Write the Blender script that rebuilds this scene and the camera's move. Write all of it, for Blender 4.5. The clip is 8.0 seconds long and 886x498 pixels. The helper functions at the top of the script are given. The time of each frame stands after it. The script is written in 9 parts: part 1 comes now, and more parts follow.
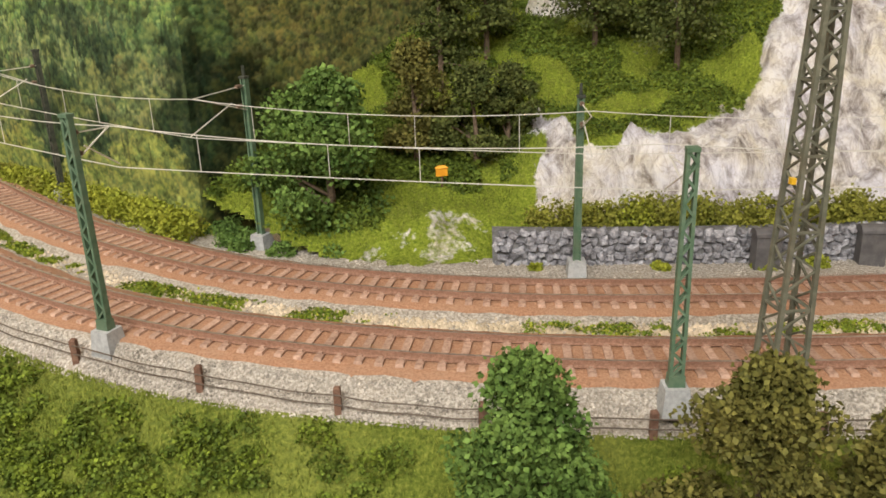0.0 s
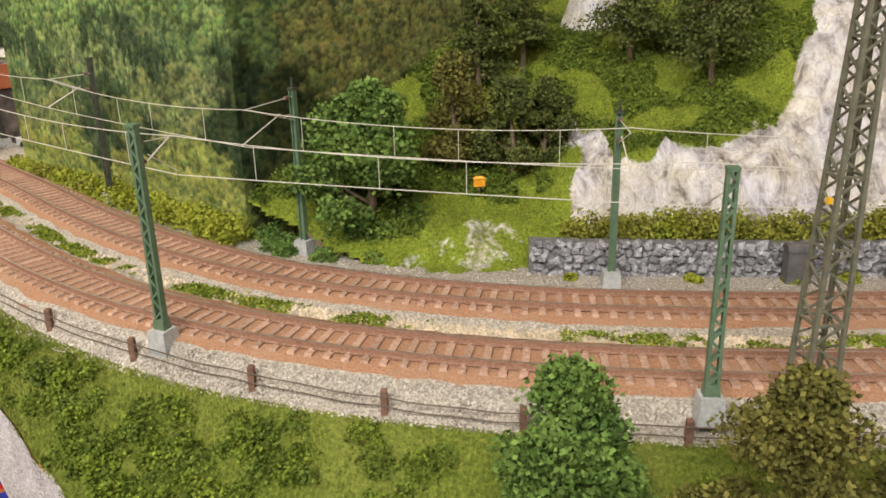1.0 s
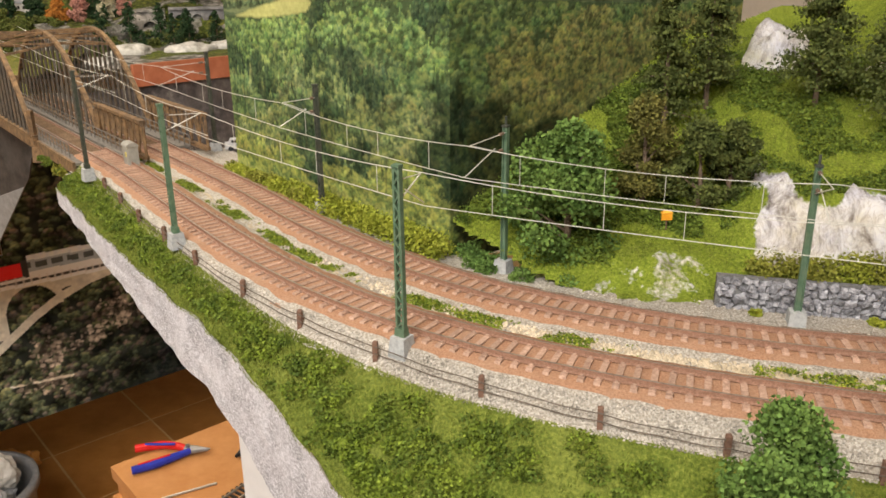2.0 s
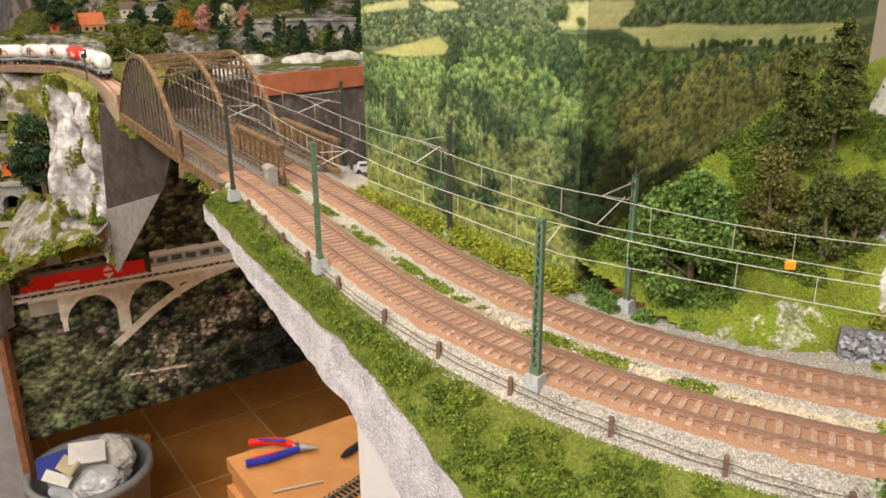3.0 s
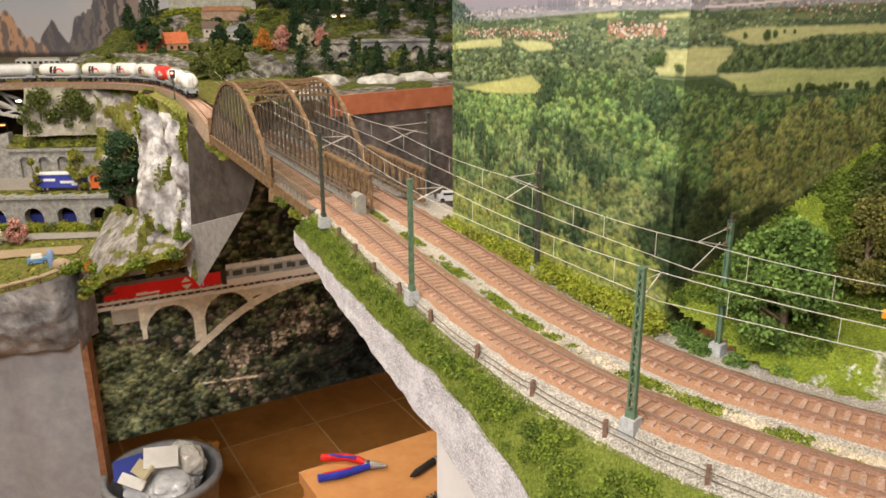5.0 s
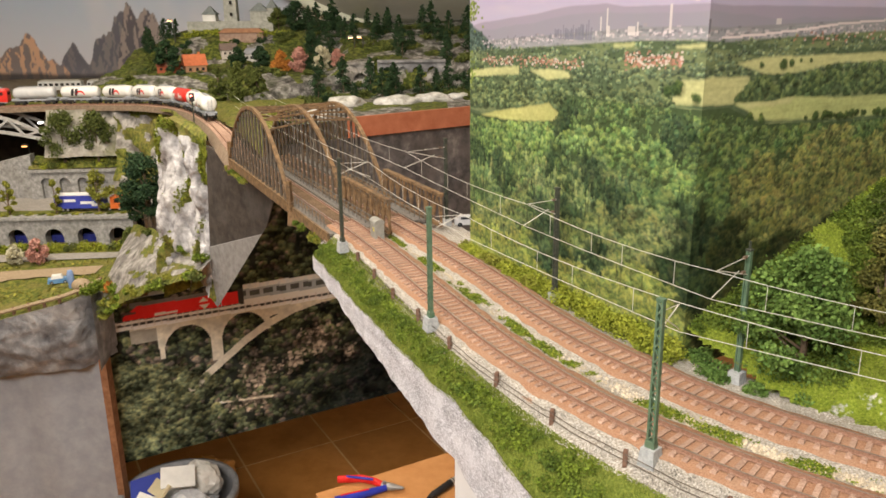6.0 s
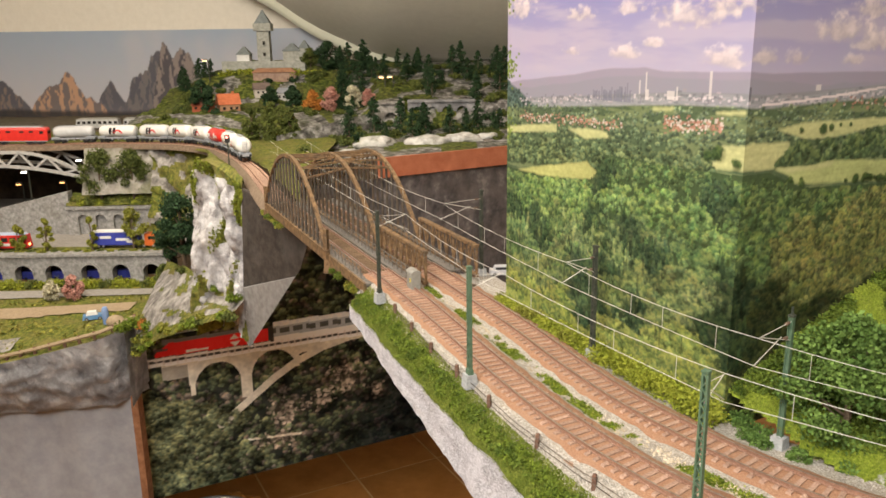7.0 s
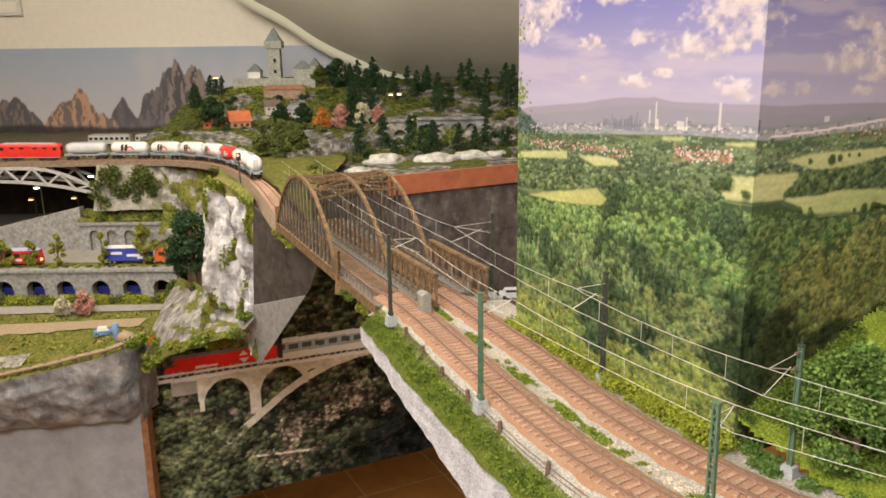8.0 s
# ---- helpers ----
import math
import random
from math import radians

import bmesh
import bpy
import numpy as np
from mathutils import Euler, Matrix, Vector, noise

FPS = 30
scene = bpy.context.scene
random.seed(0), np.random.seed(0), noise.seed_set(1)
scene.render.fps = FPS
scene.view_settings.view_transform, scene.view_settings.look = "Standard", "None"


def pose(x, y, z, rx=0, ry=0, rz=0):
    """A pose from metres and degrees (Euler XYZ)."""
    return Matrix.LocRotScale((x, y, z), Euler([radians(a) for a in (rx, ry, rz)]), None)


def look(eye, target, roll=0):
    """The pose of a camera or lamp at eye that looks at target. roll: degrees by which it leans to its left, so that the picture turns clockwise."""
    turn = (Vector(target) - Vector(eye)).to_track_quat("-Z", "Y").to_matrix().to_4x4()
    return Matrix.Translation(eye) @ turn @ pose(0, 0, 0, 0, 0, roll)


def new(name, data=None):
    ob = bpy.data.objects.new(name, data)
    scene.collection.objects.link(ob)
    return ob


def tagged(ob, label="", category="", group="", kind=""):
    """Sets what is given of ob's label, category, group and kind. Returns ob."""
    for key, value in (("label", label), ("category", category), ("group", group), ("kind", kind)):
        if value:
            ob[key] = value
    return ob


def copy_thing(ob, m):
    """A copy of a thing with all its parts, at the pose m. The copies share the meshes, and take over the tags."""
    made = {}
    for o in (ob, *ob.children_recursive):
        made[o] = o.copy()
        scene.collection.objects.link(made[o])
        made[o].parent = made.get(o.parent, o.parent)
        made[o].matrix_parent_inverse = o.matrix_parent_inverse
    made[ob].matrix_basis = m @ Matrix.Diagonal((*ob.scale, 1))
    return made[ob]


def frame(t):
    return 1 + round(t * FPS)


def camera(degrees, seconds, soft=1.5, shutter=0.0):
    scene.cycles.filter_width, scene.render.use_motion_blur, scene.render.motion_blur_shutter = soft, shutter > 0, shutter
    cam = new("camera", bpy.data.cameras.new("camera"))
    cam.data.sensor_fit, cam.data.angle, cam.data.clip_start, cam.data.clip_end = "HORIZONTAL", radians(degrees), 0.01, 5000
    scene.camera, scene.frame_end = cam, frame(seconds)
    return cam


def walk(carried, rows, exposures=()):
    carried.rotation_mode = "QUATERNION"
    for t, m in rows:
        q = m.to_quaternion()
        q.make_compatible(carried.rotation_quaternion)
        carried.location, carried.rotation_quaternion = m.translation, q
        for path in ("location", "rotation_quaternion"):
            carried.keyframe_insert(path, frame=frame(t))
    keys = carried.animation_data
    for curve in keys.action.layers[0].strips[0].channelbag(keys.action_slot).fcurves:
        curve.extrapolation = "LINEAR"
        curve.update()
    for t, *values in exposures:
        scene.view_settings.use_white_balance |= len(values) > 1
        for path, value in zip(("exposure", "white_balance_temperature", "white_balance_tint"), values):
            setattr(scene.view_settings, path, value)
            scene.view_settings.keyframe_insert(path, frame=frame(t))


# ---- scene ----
cam = camera(57.9, 8.0, soft=1.65)
METRES, EYE, TILT, LEAN, TURN = 0.19, 0.133, 0.0, 0.0, 0.0
ROWS = [
    (0.0, 0.0, 0.0, 0.0, -0.62, -19.67, 1.75),
    (0.5, -0.0023, -0.0219, 0.013, -0.08, -19.43, 1.53),
    (1.0, -0.0423, -0.0533, 0.0281, 1.11, -19.25, 1.22),
    (1.5, -0.1115, -0.1272, 0.0813, 4.25, -19.22, 0.62),
    (2.0, -0.2435, -0.256, 0.1732, 9.96, -19.45, 0.51),
    (3.5, -0.3496, -0.4205, 0.3576, 18.45, -18.96, 0.3),
    (4.0, -0.3898, -0.4358, 0.372, 19.81, -18.67, 0.24),
    (4.5, -0.4087, -0.4586, 0.3942, 20.79, -18.36, 0.2),
    (6.0, -0.4219, -0.4904, 0.4506, 22.39, -16.89, 0.67),
    (6.5, -0.4384, -0.5022, 0.496, 23.23, -15.57, 0.76),
    (7.0, -0.4643, -0.5201, 0.549, 24.23, -14.57, 0.76),
    (7.5, -0.4673, -0.5393, 0.5852, 24.73, -13.96, 0.67),
    (8.0, -0.468, -0.5456, 0.6003, 24.82, -13.56, 0.67),
]
walk(cam, [(t, pose(0, 0, EYE, TILT, LEAN, TURN) @ pose(METRES * x, METRES * y, METRES * z, 90 + pitch, roll, yaw)) for t, x, y, z, yaw, pitch, roll in ROWS],
     exposures=[(0.0, -0.28), (1.4, -0.2), (2.2, -0.1), (3.5, 0.0), (8.0, -0.03)])

# ---- light: a closed attic room with assumed ceiling lights out of view ----
world = bpy.data.worlds.new("room_air")
scene.world = world
world.use_nodes = True
world.node_tree.nodes["Background"].inputs[0].default_value = (1.0, 0.95, 0.88, 1)
world.node_tree.nodes["Background"].inputs[1].default_value = 0.05


def area_lamp(name, eye, target, sx, sy, watts, colour):
    data = bpy.data.lights.new(name, "AREA")
    data.shape, data.size, data.size_y, data.energy, data.color = "RECTANGLE", sx, sy, watts, colour
    ob = new(name, data)
    ob.matrix_world = look(eye, target)
    return ob


WARM = (1.0, 0.95, 0.885)
# Unseen area lamps, set where the brightness fits; no fixtures are modelled.
area_lamp("unseen_ceiling_light", (-0.34, -0.85, 1.02), (-0.25, 0.35, 0.0), 1.3, 0.5, 46, WARM)
area_lamp("unseen_ceiling_light", (-1.75, 0.75, 1.02), (-1.7, 1.6, -0.2), 1.2, 0.5, 18, (1.0, 0.89, 0.73))
# Extra unseen lamp, added to brighten the aisle, the poster and the floor.
area_lamp("unseen_ceiling_light", (-0.85, 0.65, 1.02), (-1.4, 1.7, -0.9), 0.8, 0.5, 14, (1.0, 0.89, 0.74))

# ---- materials ----


def shader(name, rough=0.8, metal=0.0, spec=0.3):
    m = bpy.data.materials.new(name)
    m.use_nodes = True
    b = m.node_tree.nodes["Principled BSDF"]
    b.inputs["Roughness"].default_value = rough
    b.inputs["Metallic"].default_value = metal
    b.inputs["Specular IOR Level"].default_value = spec
    return m, m.node_tree, b


def noise_node(nt, scale, detail=4.0, rough=0.6, vec=None):
    n = nt.nodes.new("ShaderNodeTexNoise")
    n.inputs["Scale"].default_value = scale
    n.inputs["Detail"].default_value = detail
    n.inputs["Roughness"].default_value = rough
    if vec is not None:
        nt.links.new(vec, n.inputs["Vector"])
    return n


def ramp_node(nt, fac, stops):
    r = nt.nodes.new("ShaderNodeValToRGB")
    while len(r.color_ramp.elements) < len(stops):
        r.color_ramp.elements.new(0.5)
    for e, (p, c) in zip(r.color_ramp.elements, stops):
        e.position, e.color = p, (*c, 1)
    nt.links.new(fac, r.inputs["Fac"])
    return r


def mix_node(nt, fac, a, b, mode="MIX"):
    n = nt.nodes.new("ShaderNodeMix")
    n.data_type, n.blend_type = "RGBA", mode
    for sock, val in ((n.inputs[0], fac), (n.inputs[6], a), (n.inputs[7], b)):
        if isinstance(val, (int, float)):
            sock.default_value = val
        elif isinstance(val, tuple):
            sock.default_value = (*val, 1)
        else:
            nt.links.new(val, sock)
    return n.outputs[2]


def where(nt, kind="world"):
    """Coordinates in metres: of the world, or of the object itself."""
    if kind == "world":
        return nt.nodes.new("ShaderNodeNewGeometry").outputs["Position"]
    return nt.nodes.new("ShaderNodeTexCoord").outputs["Object"]


def surface(name, stops, grain, stain=0.0, stain_col=(0.1, 0.08, 0.06), stain_scale=30.0, bump=0.3, depth=0.0004, rough=0.85, metal=0.0, spec=0.25, space="world", vary=0.0, island=0.0, detail=5.0, stretch=None):
    """Colour by fine grain, a second, larger stain, fine relief, and small changes from piece to piece."""
    m, nt, b = shader(name, rough, metal, spec)
    vec = where(nt, space)
    if stretch:
        mp = nt.nodes.new("ShaderNodeMapping")
        mp.inputs["Scale"].default_value = stretch
        nt.links.new(vec, mp.inputs["Vector"])
        vec = mp.outputs["Vector"]
    n1 = noise_node(nt, grain, detail, 0.65, vec)
    col = ramp_node(nt, n1.outputs["Fac"], stops).outputs["Color"]
    if stain:
        n2 = noise_node(nt, stain_scale, 4.0, 0.6, vec)
        f = nt.nodes.new("ShaderNodeMapRange")
        f.inputs["From Min"].default_value, f.inputs["From Max"].default_value = 0.45, 0.68
        f.inputs["To Max"].default_value = stain
        nt.links.new(n2.outputs["Fac"], f.inputs["Value"])
        col = mix_node(nt, f.outputs["Result"], col, stain_col)
    if vary or island:
        src = nt.nodes.new("ShaderNodeObjectInfo").outputs["Random"] if vary else nt.nodes.new("ShaderNodeNewGeometry").outputs["Random Per Island"]
        hsv = nt.nodes.new("ShaderNodeHueSaturation")
        f = nt.nodes.new("ShaderNodeMapRange")
        k = vary or island
        f.inputs["To Min"].default_value, f.inputs["To Max"].default_value = 1 - k, 1 + k
        nt.links.new(src, f.inputs["Value"])
        nt.links.new(f.outputs["Result"], hsv.inputs["Value"])
        nt.links.new(col, hsv.inputs["Color"])
        col = hsv.outputs["Color"]
    nt.links.new(col, b.inputs["Base Color"])
    if bump:
        bp = nt.nodes.new("ShaderNodeBump")
        bp.inputs["Strength"].default_value, bp.inputs["Distance"].default_value = bump, depth
        nt.links.new(n1.outputs["Fac"], bp.inputs["Height"])
        nt.links.new(bp.outputs["Normal"], b.inputs["Normal"])
    return m


def two(a, b, lo=0.35, hi=0.65):
    return [(lo, a), (hi, b)]


GRAVEL = surface("grey_gravel", [(0.3, (0.17, 0.15, 0.13)), (0.5, (0.40, 0.365, 0.31)), (0.66, (0.66, 0.62, 0.56))], 900, 0.25, (0.34, 0.27, 0.19), 40, 1.0, 0.0012)
BED = surface("rust_brown_trackbed", two((0.25, 0.128, 0.072), (0.43, 0.245, 0.150)), 1100, 0.4, (0.37, 0.25, 0.17), 45, 0.8, 0.0006)
SLEEPER = surface("weathered_sleeper", two((0.27, 0.165, 0.118), (0.47, 0.32, 0.24)), 700, 0.3, (0.42, 0.30, 0.23), 200, 0.4, 0.0002, vary=0.16)
RAIL = surface("rusty_rail_side", two((0.21, 0.115, 0.075), (0.35, 0.205, 0.145)), 900, 0.0, bump=0.2, depth=0.0001, rough=0.6)
RAILTOP = surface("worn_rail_top", two((0.34, 0.26, 0.21), (0.55, 0.46, 0.40)), 500, 0.0, bump=0.05, depth=0.0001, rough=0.35, metal=0.7)
GRASS = surface("static_grass", [(0.3, (0.055, 0.083, 0.010)), (0.5, (0.135, 0.175, 0.022)), (0.68, (0.245, 0.28, 0.048))], 700, 0.35, (0.29, 0.31, 0.07), 25, 1.0, 0.0015)
LEAF_FRONT = surface("leafy_flock", two((0.066, 0.105, 0.009), (0.185, 0.245, 0.025)), 150, 0.30, (0.25, 0.31, 0.042), 40, 0, island=0.35, rough=0.75)
LEAF_MOSS = surface("deep_green_flock", two((0.052, 0.088, 0.010), (0.145, 0.200, 0.026)), 150, 0.30, (0.20, 0.25, 0.035), 45, 0, island=0.35, rough=0.75)
LEAF_YELLOW = surface("yellow_green_flock", two((0.190, 0.225, 0.018), (0.37, 0.385, 0.045)), 120, 0.35, (0.15, 0.21, 0.03), 60, 0, island=0.26, rough=0.75)
LEAF_OLIVE = surface("olive_flock", two((0.155, 0.165, 0.020), (0.31, 0.305, 0.050)), 120, 0.3, (0.15, 0.19, 0.03), 60, 0, island=0.24, rough=0.75)
LEAF_TREE = surface("tree_flock_green", two((0.058, 0.115, 0.022), (0.155, 0.245, 0.052)), 90, 0.0, bump=0, island=0.35, rough=0.75)
LEAF_DARK = surface("tree_flock_dark", two((0.050, 0.070, 0.017), (0.130, 0.150, 0.036)), 120, 0.0, bump=0, island=0.28, rough=0.8)
LEAF_BROWN = surface("tree_flock_brownish", two((0.075, 0.080, 0.016), (0.17, 0.155, 0.036)), 90, 0.0, bump=0, island=0.35, rough=0.75)
LEAF_PINE = surface("tree_flock_deep_green", two((0.013, 0.034, 0.015), (0.042, 0.082, 0.030)), 90, 0.0, bump=0, island=0.4, rough=0.8)
BARK = surface("bark", two((0.09, 0.06, 0.04), (0.2, 0.15, 0.1)), 500, 0, bump=0.6, depth=0.0005)


def brushed_plaster():
    """Silver-grey painted plaster: thin pale brush strokes along the edge over darker, blotchy grey."""
    m, nt, b = shader("painted_plaster_rock", 0.7, 0, 0.3)
    mp = nt.nodes.new("ShaderNodeMapping")
    mp.inputs["Rotation"].default_value = (0.25, 0.3, radians(42))
    mp.inputs["Scale"].default_value = (0.10, 0.6, 0.8)
    nt.links.new(where(nt), mp.inputs["Vector"])
    strokes = noise_node(nt, 1300, 5, 0.7, mp.outputs["Vector"])
    strokes.inputs["Distortion"].default_value = 1.0
    blotch = noise_node(nt, 55, 5, 0.62, where(nt))
    base = ramp_node(nt, blotch.outputs["Fac"], [(0.36, (0.27, 0.265, 0.285)), (0.50, (0.40, 0.39, 0.42)), (0.66, (0.56, 0.55, 0.58))]).outputs["Color"]
    f = nt.nodes.new("ShaderNodeMapRange")
    f.inputs["From Min"].default_value, f.inputs["From Max"].default_value, f.inputs["To Max"].default_value = 0.46, 0.60, 0.9
    nt.links.new(strokes.outputs["Fac"], f.inputs["Value"])
    col = mix_node(nt, f.outputs["Result"], base, (0.78, 0.77, 0.81))
    g = nt.nodes.new("ShaderNodeMapRange")
    g.inputs["From Min"].default_value, g.inputs["From Max"].default_value, g.inputs["To Max"].default_value = 0.44, 0.28, 0.6
    nt.links.new(strokes.outputs["Fac"], g.inputs["Value"])
    col = mix_node(nt, g.outputs["Result"], col, (0.17, 0.16, 0.175))
    nt.links.new(col, b.inputs["Base Color"])
    bump = nt.nodes.new("ShaderNodeBump")
    bump.inputs["Strength"].default_value, bump.inputs["Distance"].default_value = 0.8, 0.0008
    nt.links.new(strokes.outputs["Fac"], bump.inputs["Height"])
    nt.links.new(bump.outputs["Normal"], b.inputs["Normal"])
    return m


ROCKPAINT = brushed_plaster()
WALLSTONE = surface("grey_stone", two((0.13, 0.13, 0.145), (0.50, 0.50, 0.53)), 420, 0.4, (0.11, 0.11, 0.125), 130, 1.0, 0.0014, vary=0.35)
MORTAR = surface("dark_mortar", two((0.10, 0.10, 0.10), (0.2, 0.2, 0.2)), 400, 0, bump=0.4)
MASTGREEN = surface("green_mast_paint", two((0.075, 0.135, 0.082), (0.125, 0.195, 0.125)), 300, 0.2, (0.14, 0.13, 0.08), 150, 0.1, 0.0001, rough=0.5)
# Darker green-black for some masts, mast caps, lamp poles and the signal post.
MASTDARK = surface("dark_mast_tone", two((0.032, 0.040, 0.030), (0.070, 0.075, 0.058)), 300, 0.2, (0.10, 0.08, 0.06), 150, 0.1, 0.0001, rough=0.55)
TOWERPAINT = surface("olive_grey_lattice_paint", two((0.10, 0.105, 0.075), (0.17, 0.17, 0.125)), 300, 0.3, (0.14, 0.10, 0.07), 120, 0.1, 0.0001, rough=0.55)
CONCRETE = surface("pale_concrete", two((0.30, 0.31, 0.31), (0.45, 0.46, 0.46)), 500, 0.2, (0.35, 0.34, 0.32), 150, 0.3, 0.0002)
WIRE = surface("pale_wire", two((0.60, 0.58, 0.52), (0.72, 0.70, 0.64)), 200, 0, bump=0, rough=0.4, metal=0.2)
INSULATOR = surface("brown_insulator", two((0.12, 0.08, 0.06), (0.2, 0.14, 0.1)), 300, 0, bump=0, rough=0.35)
FENCEWOOD = surface("brown_fence_post", two((0.12, 0.065, 0.045), (0.22, 0.13, 0.09)), 500, 0, bump=0.4, depth=0.0002)
FENCEWIRE = surface("dark_fence_wire", two((0.08, 0.06, 0.045), (0.14, 0.11, 0.085)), 300, 0, bump=0, rough=0.6)
BRIDGE = surface("rust_brown_bridge", two((0.085, 0.052, 0.028), (0.27, 0.165, 0.080)), 190, 0.45, (0.10, 0.078, 0.056), 60, 0.3, 0.0003, rough=0.7)
BRIDGEGREY = surface("grey_brown_walkway", two((0.115, 0.105, 0.092), (0.20, 0.185, 0.165)), 300, 0.3, (0.18, 0.14, 0.11), 40, 0.3, 0.0003)
BOXGREY = surface("grey_cabinet_paint", two((0.26, 0.25, 0.22), (0.34, 0.33, 0.29)), 200, 0.2, (0.2, 0.17, 0.14), 80, 0.1, 0.0001, rough=0.6)

# ---- builders ----
class Mesh:
    """Collects points and faces of one mesh."""

    def __init__(self):
        self.v, self.f, self.mi, self.cur = [], [], [], 0

    def add(self, verts, faces):
        o = len(self.v)
        self.v.extend([tuple(p) for p in verts])
        self.f.extend([tuple(o + i for i in f) for f in faces])
        self.mi.extend([self.cur] * len(faces))
        return self

    def box(self, c, size, m=None, top=1.0):
        """A box round c; its top is scaled by top."""
        x, y, z = (s / 2 for s in size)
        pts = [Vector((sx * x * k, sy * y * k, sz * z)) for sz, k in ((-1, 1), (1, top)) for sx, sy in ((-1, -1), (1, -1), (1, 1), (-1, 1))]
        if m is not None:
            pts = [m @ p for p in pts]
        pts = [p + Vector(c) for p in pts]
        return self.add(pts, [(3, 2, 1, 0), (4, 5, 6, 7), (0, 1, 5, 4), (1, 2, 6, 5), (2, 3, 7, 6), (3, 0, 4, 7)])

    def bar(self, a, b, w, h=None, up=(0, 0, 1)):
        """A square bar from a to b."""
        a, b = Vector(a), Vector(b)
        d = b - a
        h = h or w
        dn = d.normalized()
        upv = Vector(up)
        if abs(dn.dot(upv)) > 0.98:
            upv = Vector((1, 0, 0))
        s = dn.cross(upv).normalized()
        n = s.cross(dn)
        pts = [p + s * (i * w / 2) + n * (j * h / 2) for p in (a, b) for i, j in ((-1, -1), (1, -1), (1, 1), (-1, 1))]
        return self.add(pts, [(3, 2, 1, 0), (4, 5, 6, 7), (0, 1, 5, 4), (1, 2, 6, 5), (2, 3, 7, 6), (3, 0, 4, 7)])

    def tube(self, pts, r, n=6, cap=True):
        """A round tube along pts; r a number or one per point."""
        pts = [Vector(p) for p in pts]
        rs = r if isinstance(r, (list, tuple)) else [r] * len(pts)
        rings = []
        for i, p in enumerate(pts):
            d = (pts[min(i + 1, len(pts) - 1)] - pts[max(i - 1, 0)]).normalized()
            ref = Vector((0, 0, 1)) if abs(d.z) < 0.9 else Vector((1, 0, 0))
            s = d.cross(ref).normalized()
            t = s.cross(d)
            rings.append([p + (s * math.cos(2 * math.pi * k / n) + t * math.sin(2 * math.pi * k / n)) * rs[i] for k in range(n)])
        faces = [(i * n + k, i * n + (k + 1) % n, (i + 1) * n + (k + 1) % n, (i + 1) * n + k) for i in range(len(pts) - 1) for k in range(n)]
        if cap:
            faces += [tuple(range(n))[::-1], tuple((len(pts) - 1) * n + k for k in range(n))]
        return self.add([q for ring in rings for q in ring], faces)

    def sweep(self, rings, closed=True, caps=True):
        """Skin over rings of equal length."""
        n = len(rings[0])
        k = n if closed else n - 1
        faces = [(i * n + j, i * n + (j + 1) % n, (i + 1) * n + (j + 1) % n, (i + 1) * n + j) for i in range(len(rings) - 1) for j in range(k)]
        if caps and closed:
            faces += [tuple(range(n))[::-1], tuple((len(rings) - 1) * n + j for j in range(n))]
        return self.add([p for r in rings for p in r], faces)

    def data(self, name, mats, smooth=False):
        me = bpy.data.meshes.new(name)
        me.from_pydata(self.v, [], self.f)
        for m in (mats if isinstance(mats, (list, tuple)) else [mats]):
            me.materials.append(m)
        if any(self.mi):
            me.polygons.foreach_set("material_index", self.mi)
        if smooth:
            me.polygons.foreach_set("use_smooth", [True] * len(me.polygons))
        me.update()
        return me


def thing(name, mesh, mats, label, category, group="", kind="", smooth=False):
    return tagged(new(name, mesh.data(name, mats, smooth)), label, category, group, kind)


def holder(name, m, label, category, group="", kind=""):
    ob = new(name)
    ob.empty_display_size = 0.01
    ob.matrix_world = m
    return tagged(ob, label, category, group, kind)


def part(name, mesh, mats, parent, label="", smooth=False):
    """One mesh as a part; its points are in the parent's own coordinates."""
    data = mesh.data(name, mats, smooth) if isinstance(mesh, Mesh) else mesh
    ob = new(name, data)
    ob.parent = parent
    return tagged(ob, label)


def leaves(centres, size, flat=0.0, seed=1):
    """A mesh of small folded leaves at the given centres (an n x 3 array); each is two triangles."""
    rng = np.random.default_rng(seed)
    c = np.asarray(centres, float)
    n = len(c)
    a = rng.normal(size=(n, 3))
    a[:, 2] *= 1 - flat
    a /= np.linalg.norm(a, axis=1)[:, None] + 1e-9
    b = rng.normal(size=(n, 3))
    b[:, 2] *= 1 - flat
    b -= (b * a).sum(1)[:, None] * a
    b /= np.linalg.norm(b, axis=1)[:, None] + 1e-9
    k = np.cross(a, b)
    s = size * rng.uniform(0.6, 1.35, n)[:, None]
    pts = np.stack([c - a * s * 0.6, c + b * s * 0.45 + k * s * 0.15, c + a * s * 0.6, c - b * s * 0.45 + k * s * 0.15], 1).reshape(-1, 3)
    me = bpy.data.meshes.new("leaves")
    me.vertices.add(4 * n)
    me.vertices.foreach_set("co", pts.ravel())
    me.loops.add(4 * n)
    me.loops.foreach_set("vertex_index", np.arange(4 * n))
    me.polygons.add(n)
    me.polygons.foreach_set("loop_start", np.arange(n) * 4)
    me.update(calc_edges=True)
    return me


def lump_points(rng, centre, radius, n, squash=1.0):
    """Points in a rough ball, denser at its skin."""
    d = rng.normal(size=(n, 3))
    d /= np.linalg.norm(d, axis=1)[:, None]
    r = radius * (rng.uniform(0.15, 1.0, n) ** 0.5 + 0.10 * rng.normal(size=n))[:, None]
    p = d * r
    p[:, 2] *= squash
    return p + np.asarray(centre)


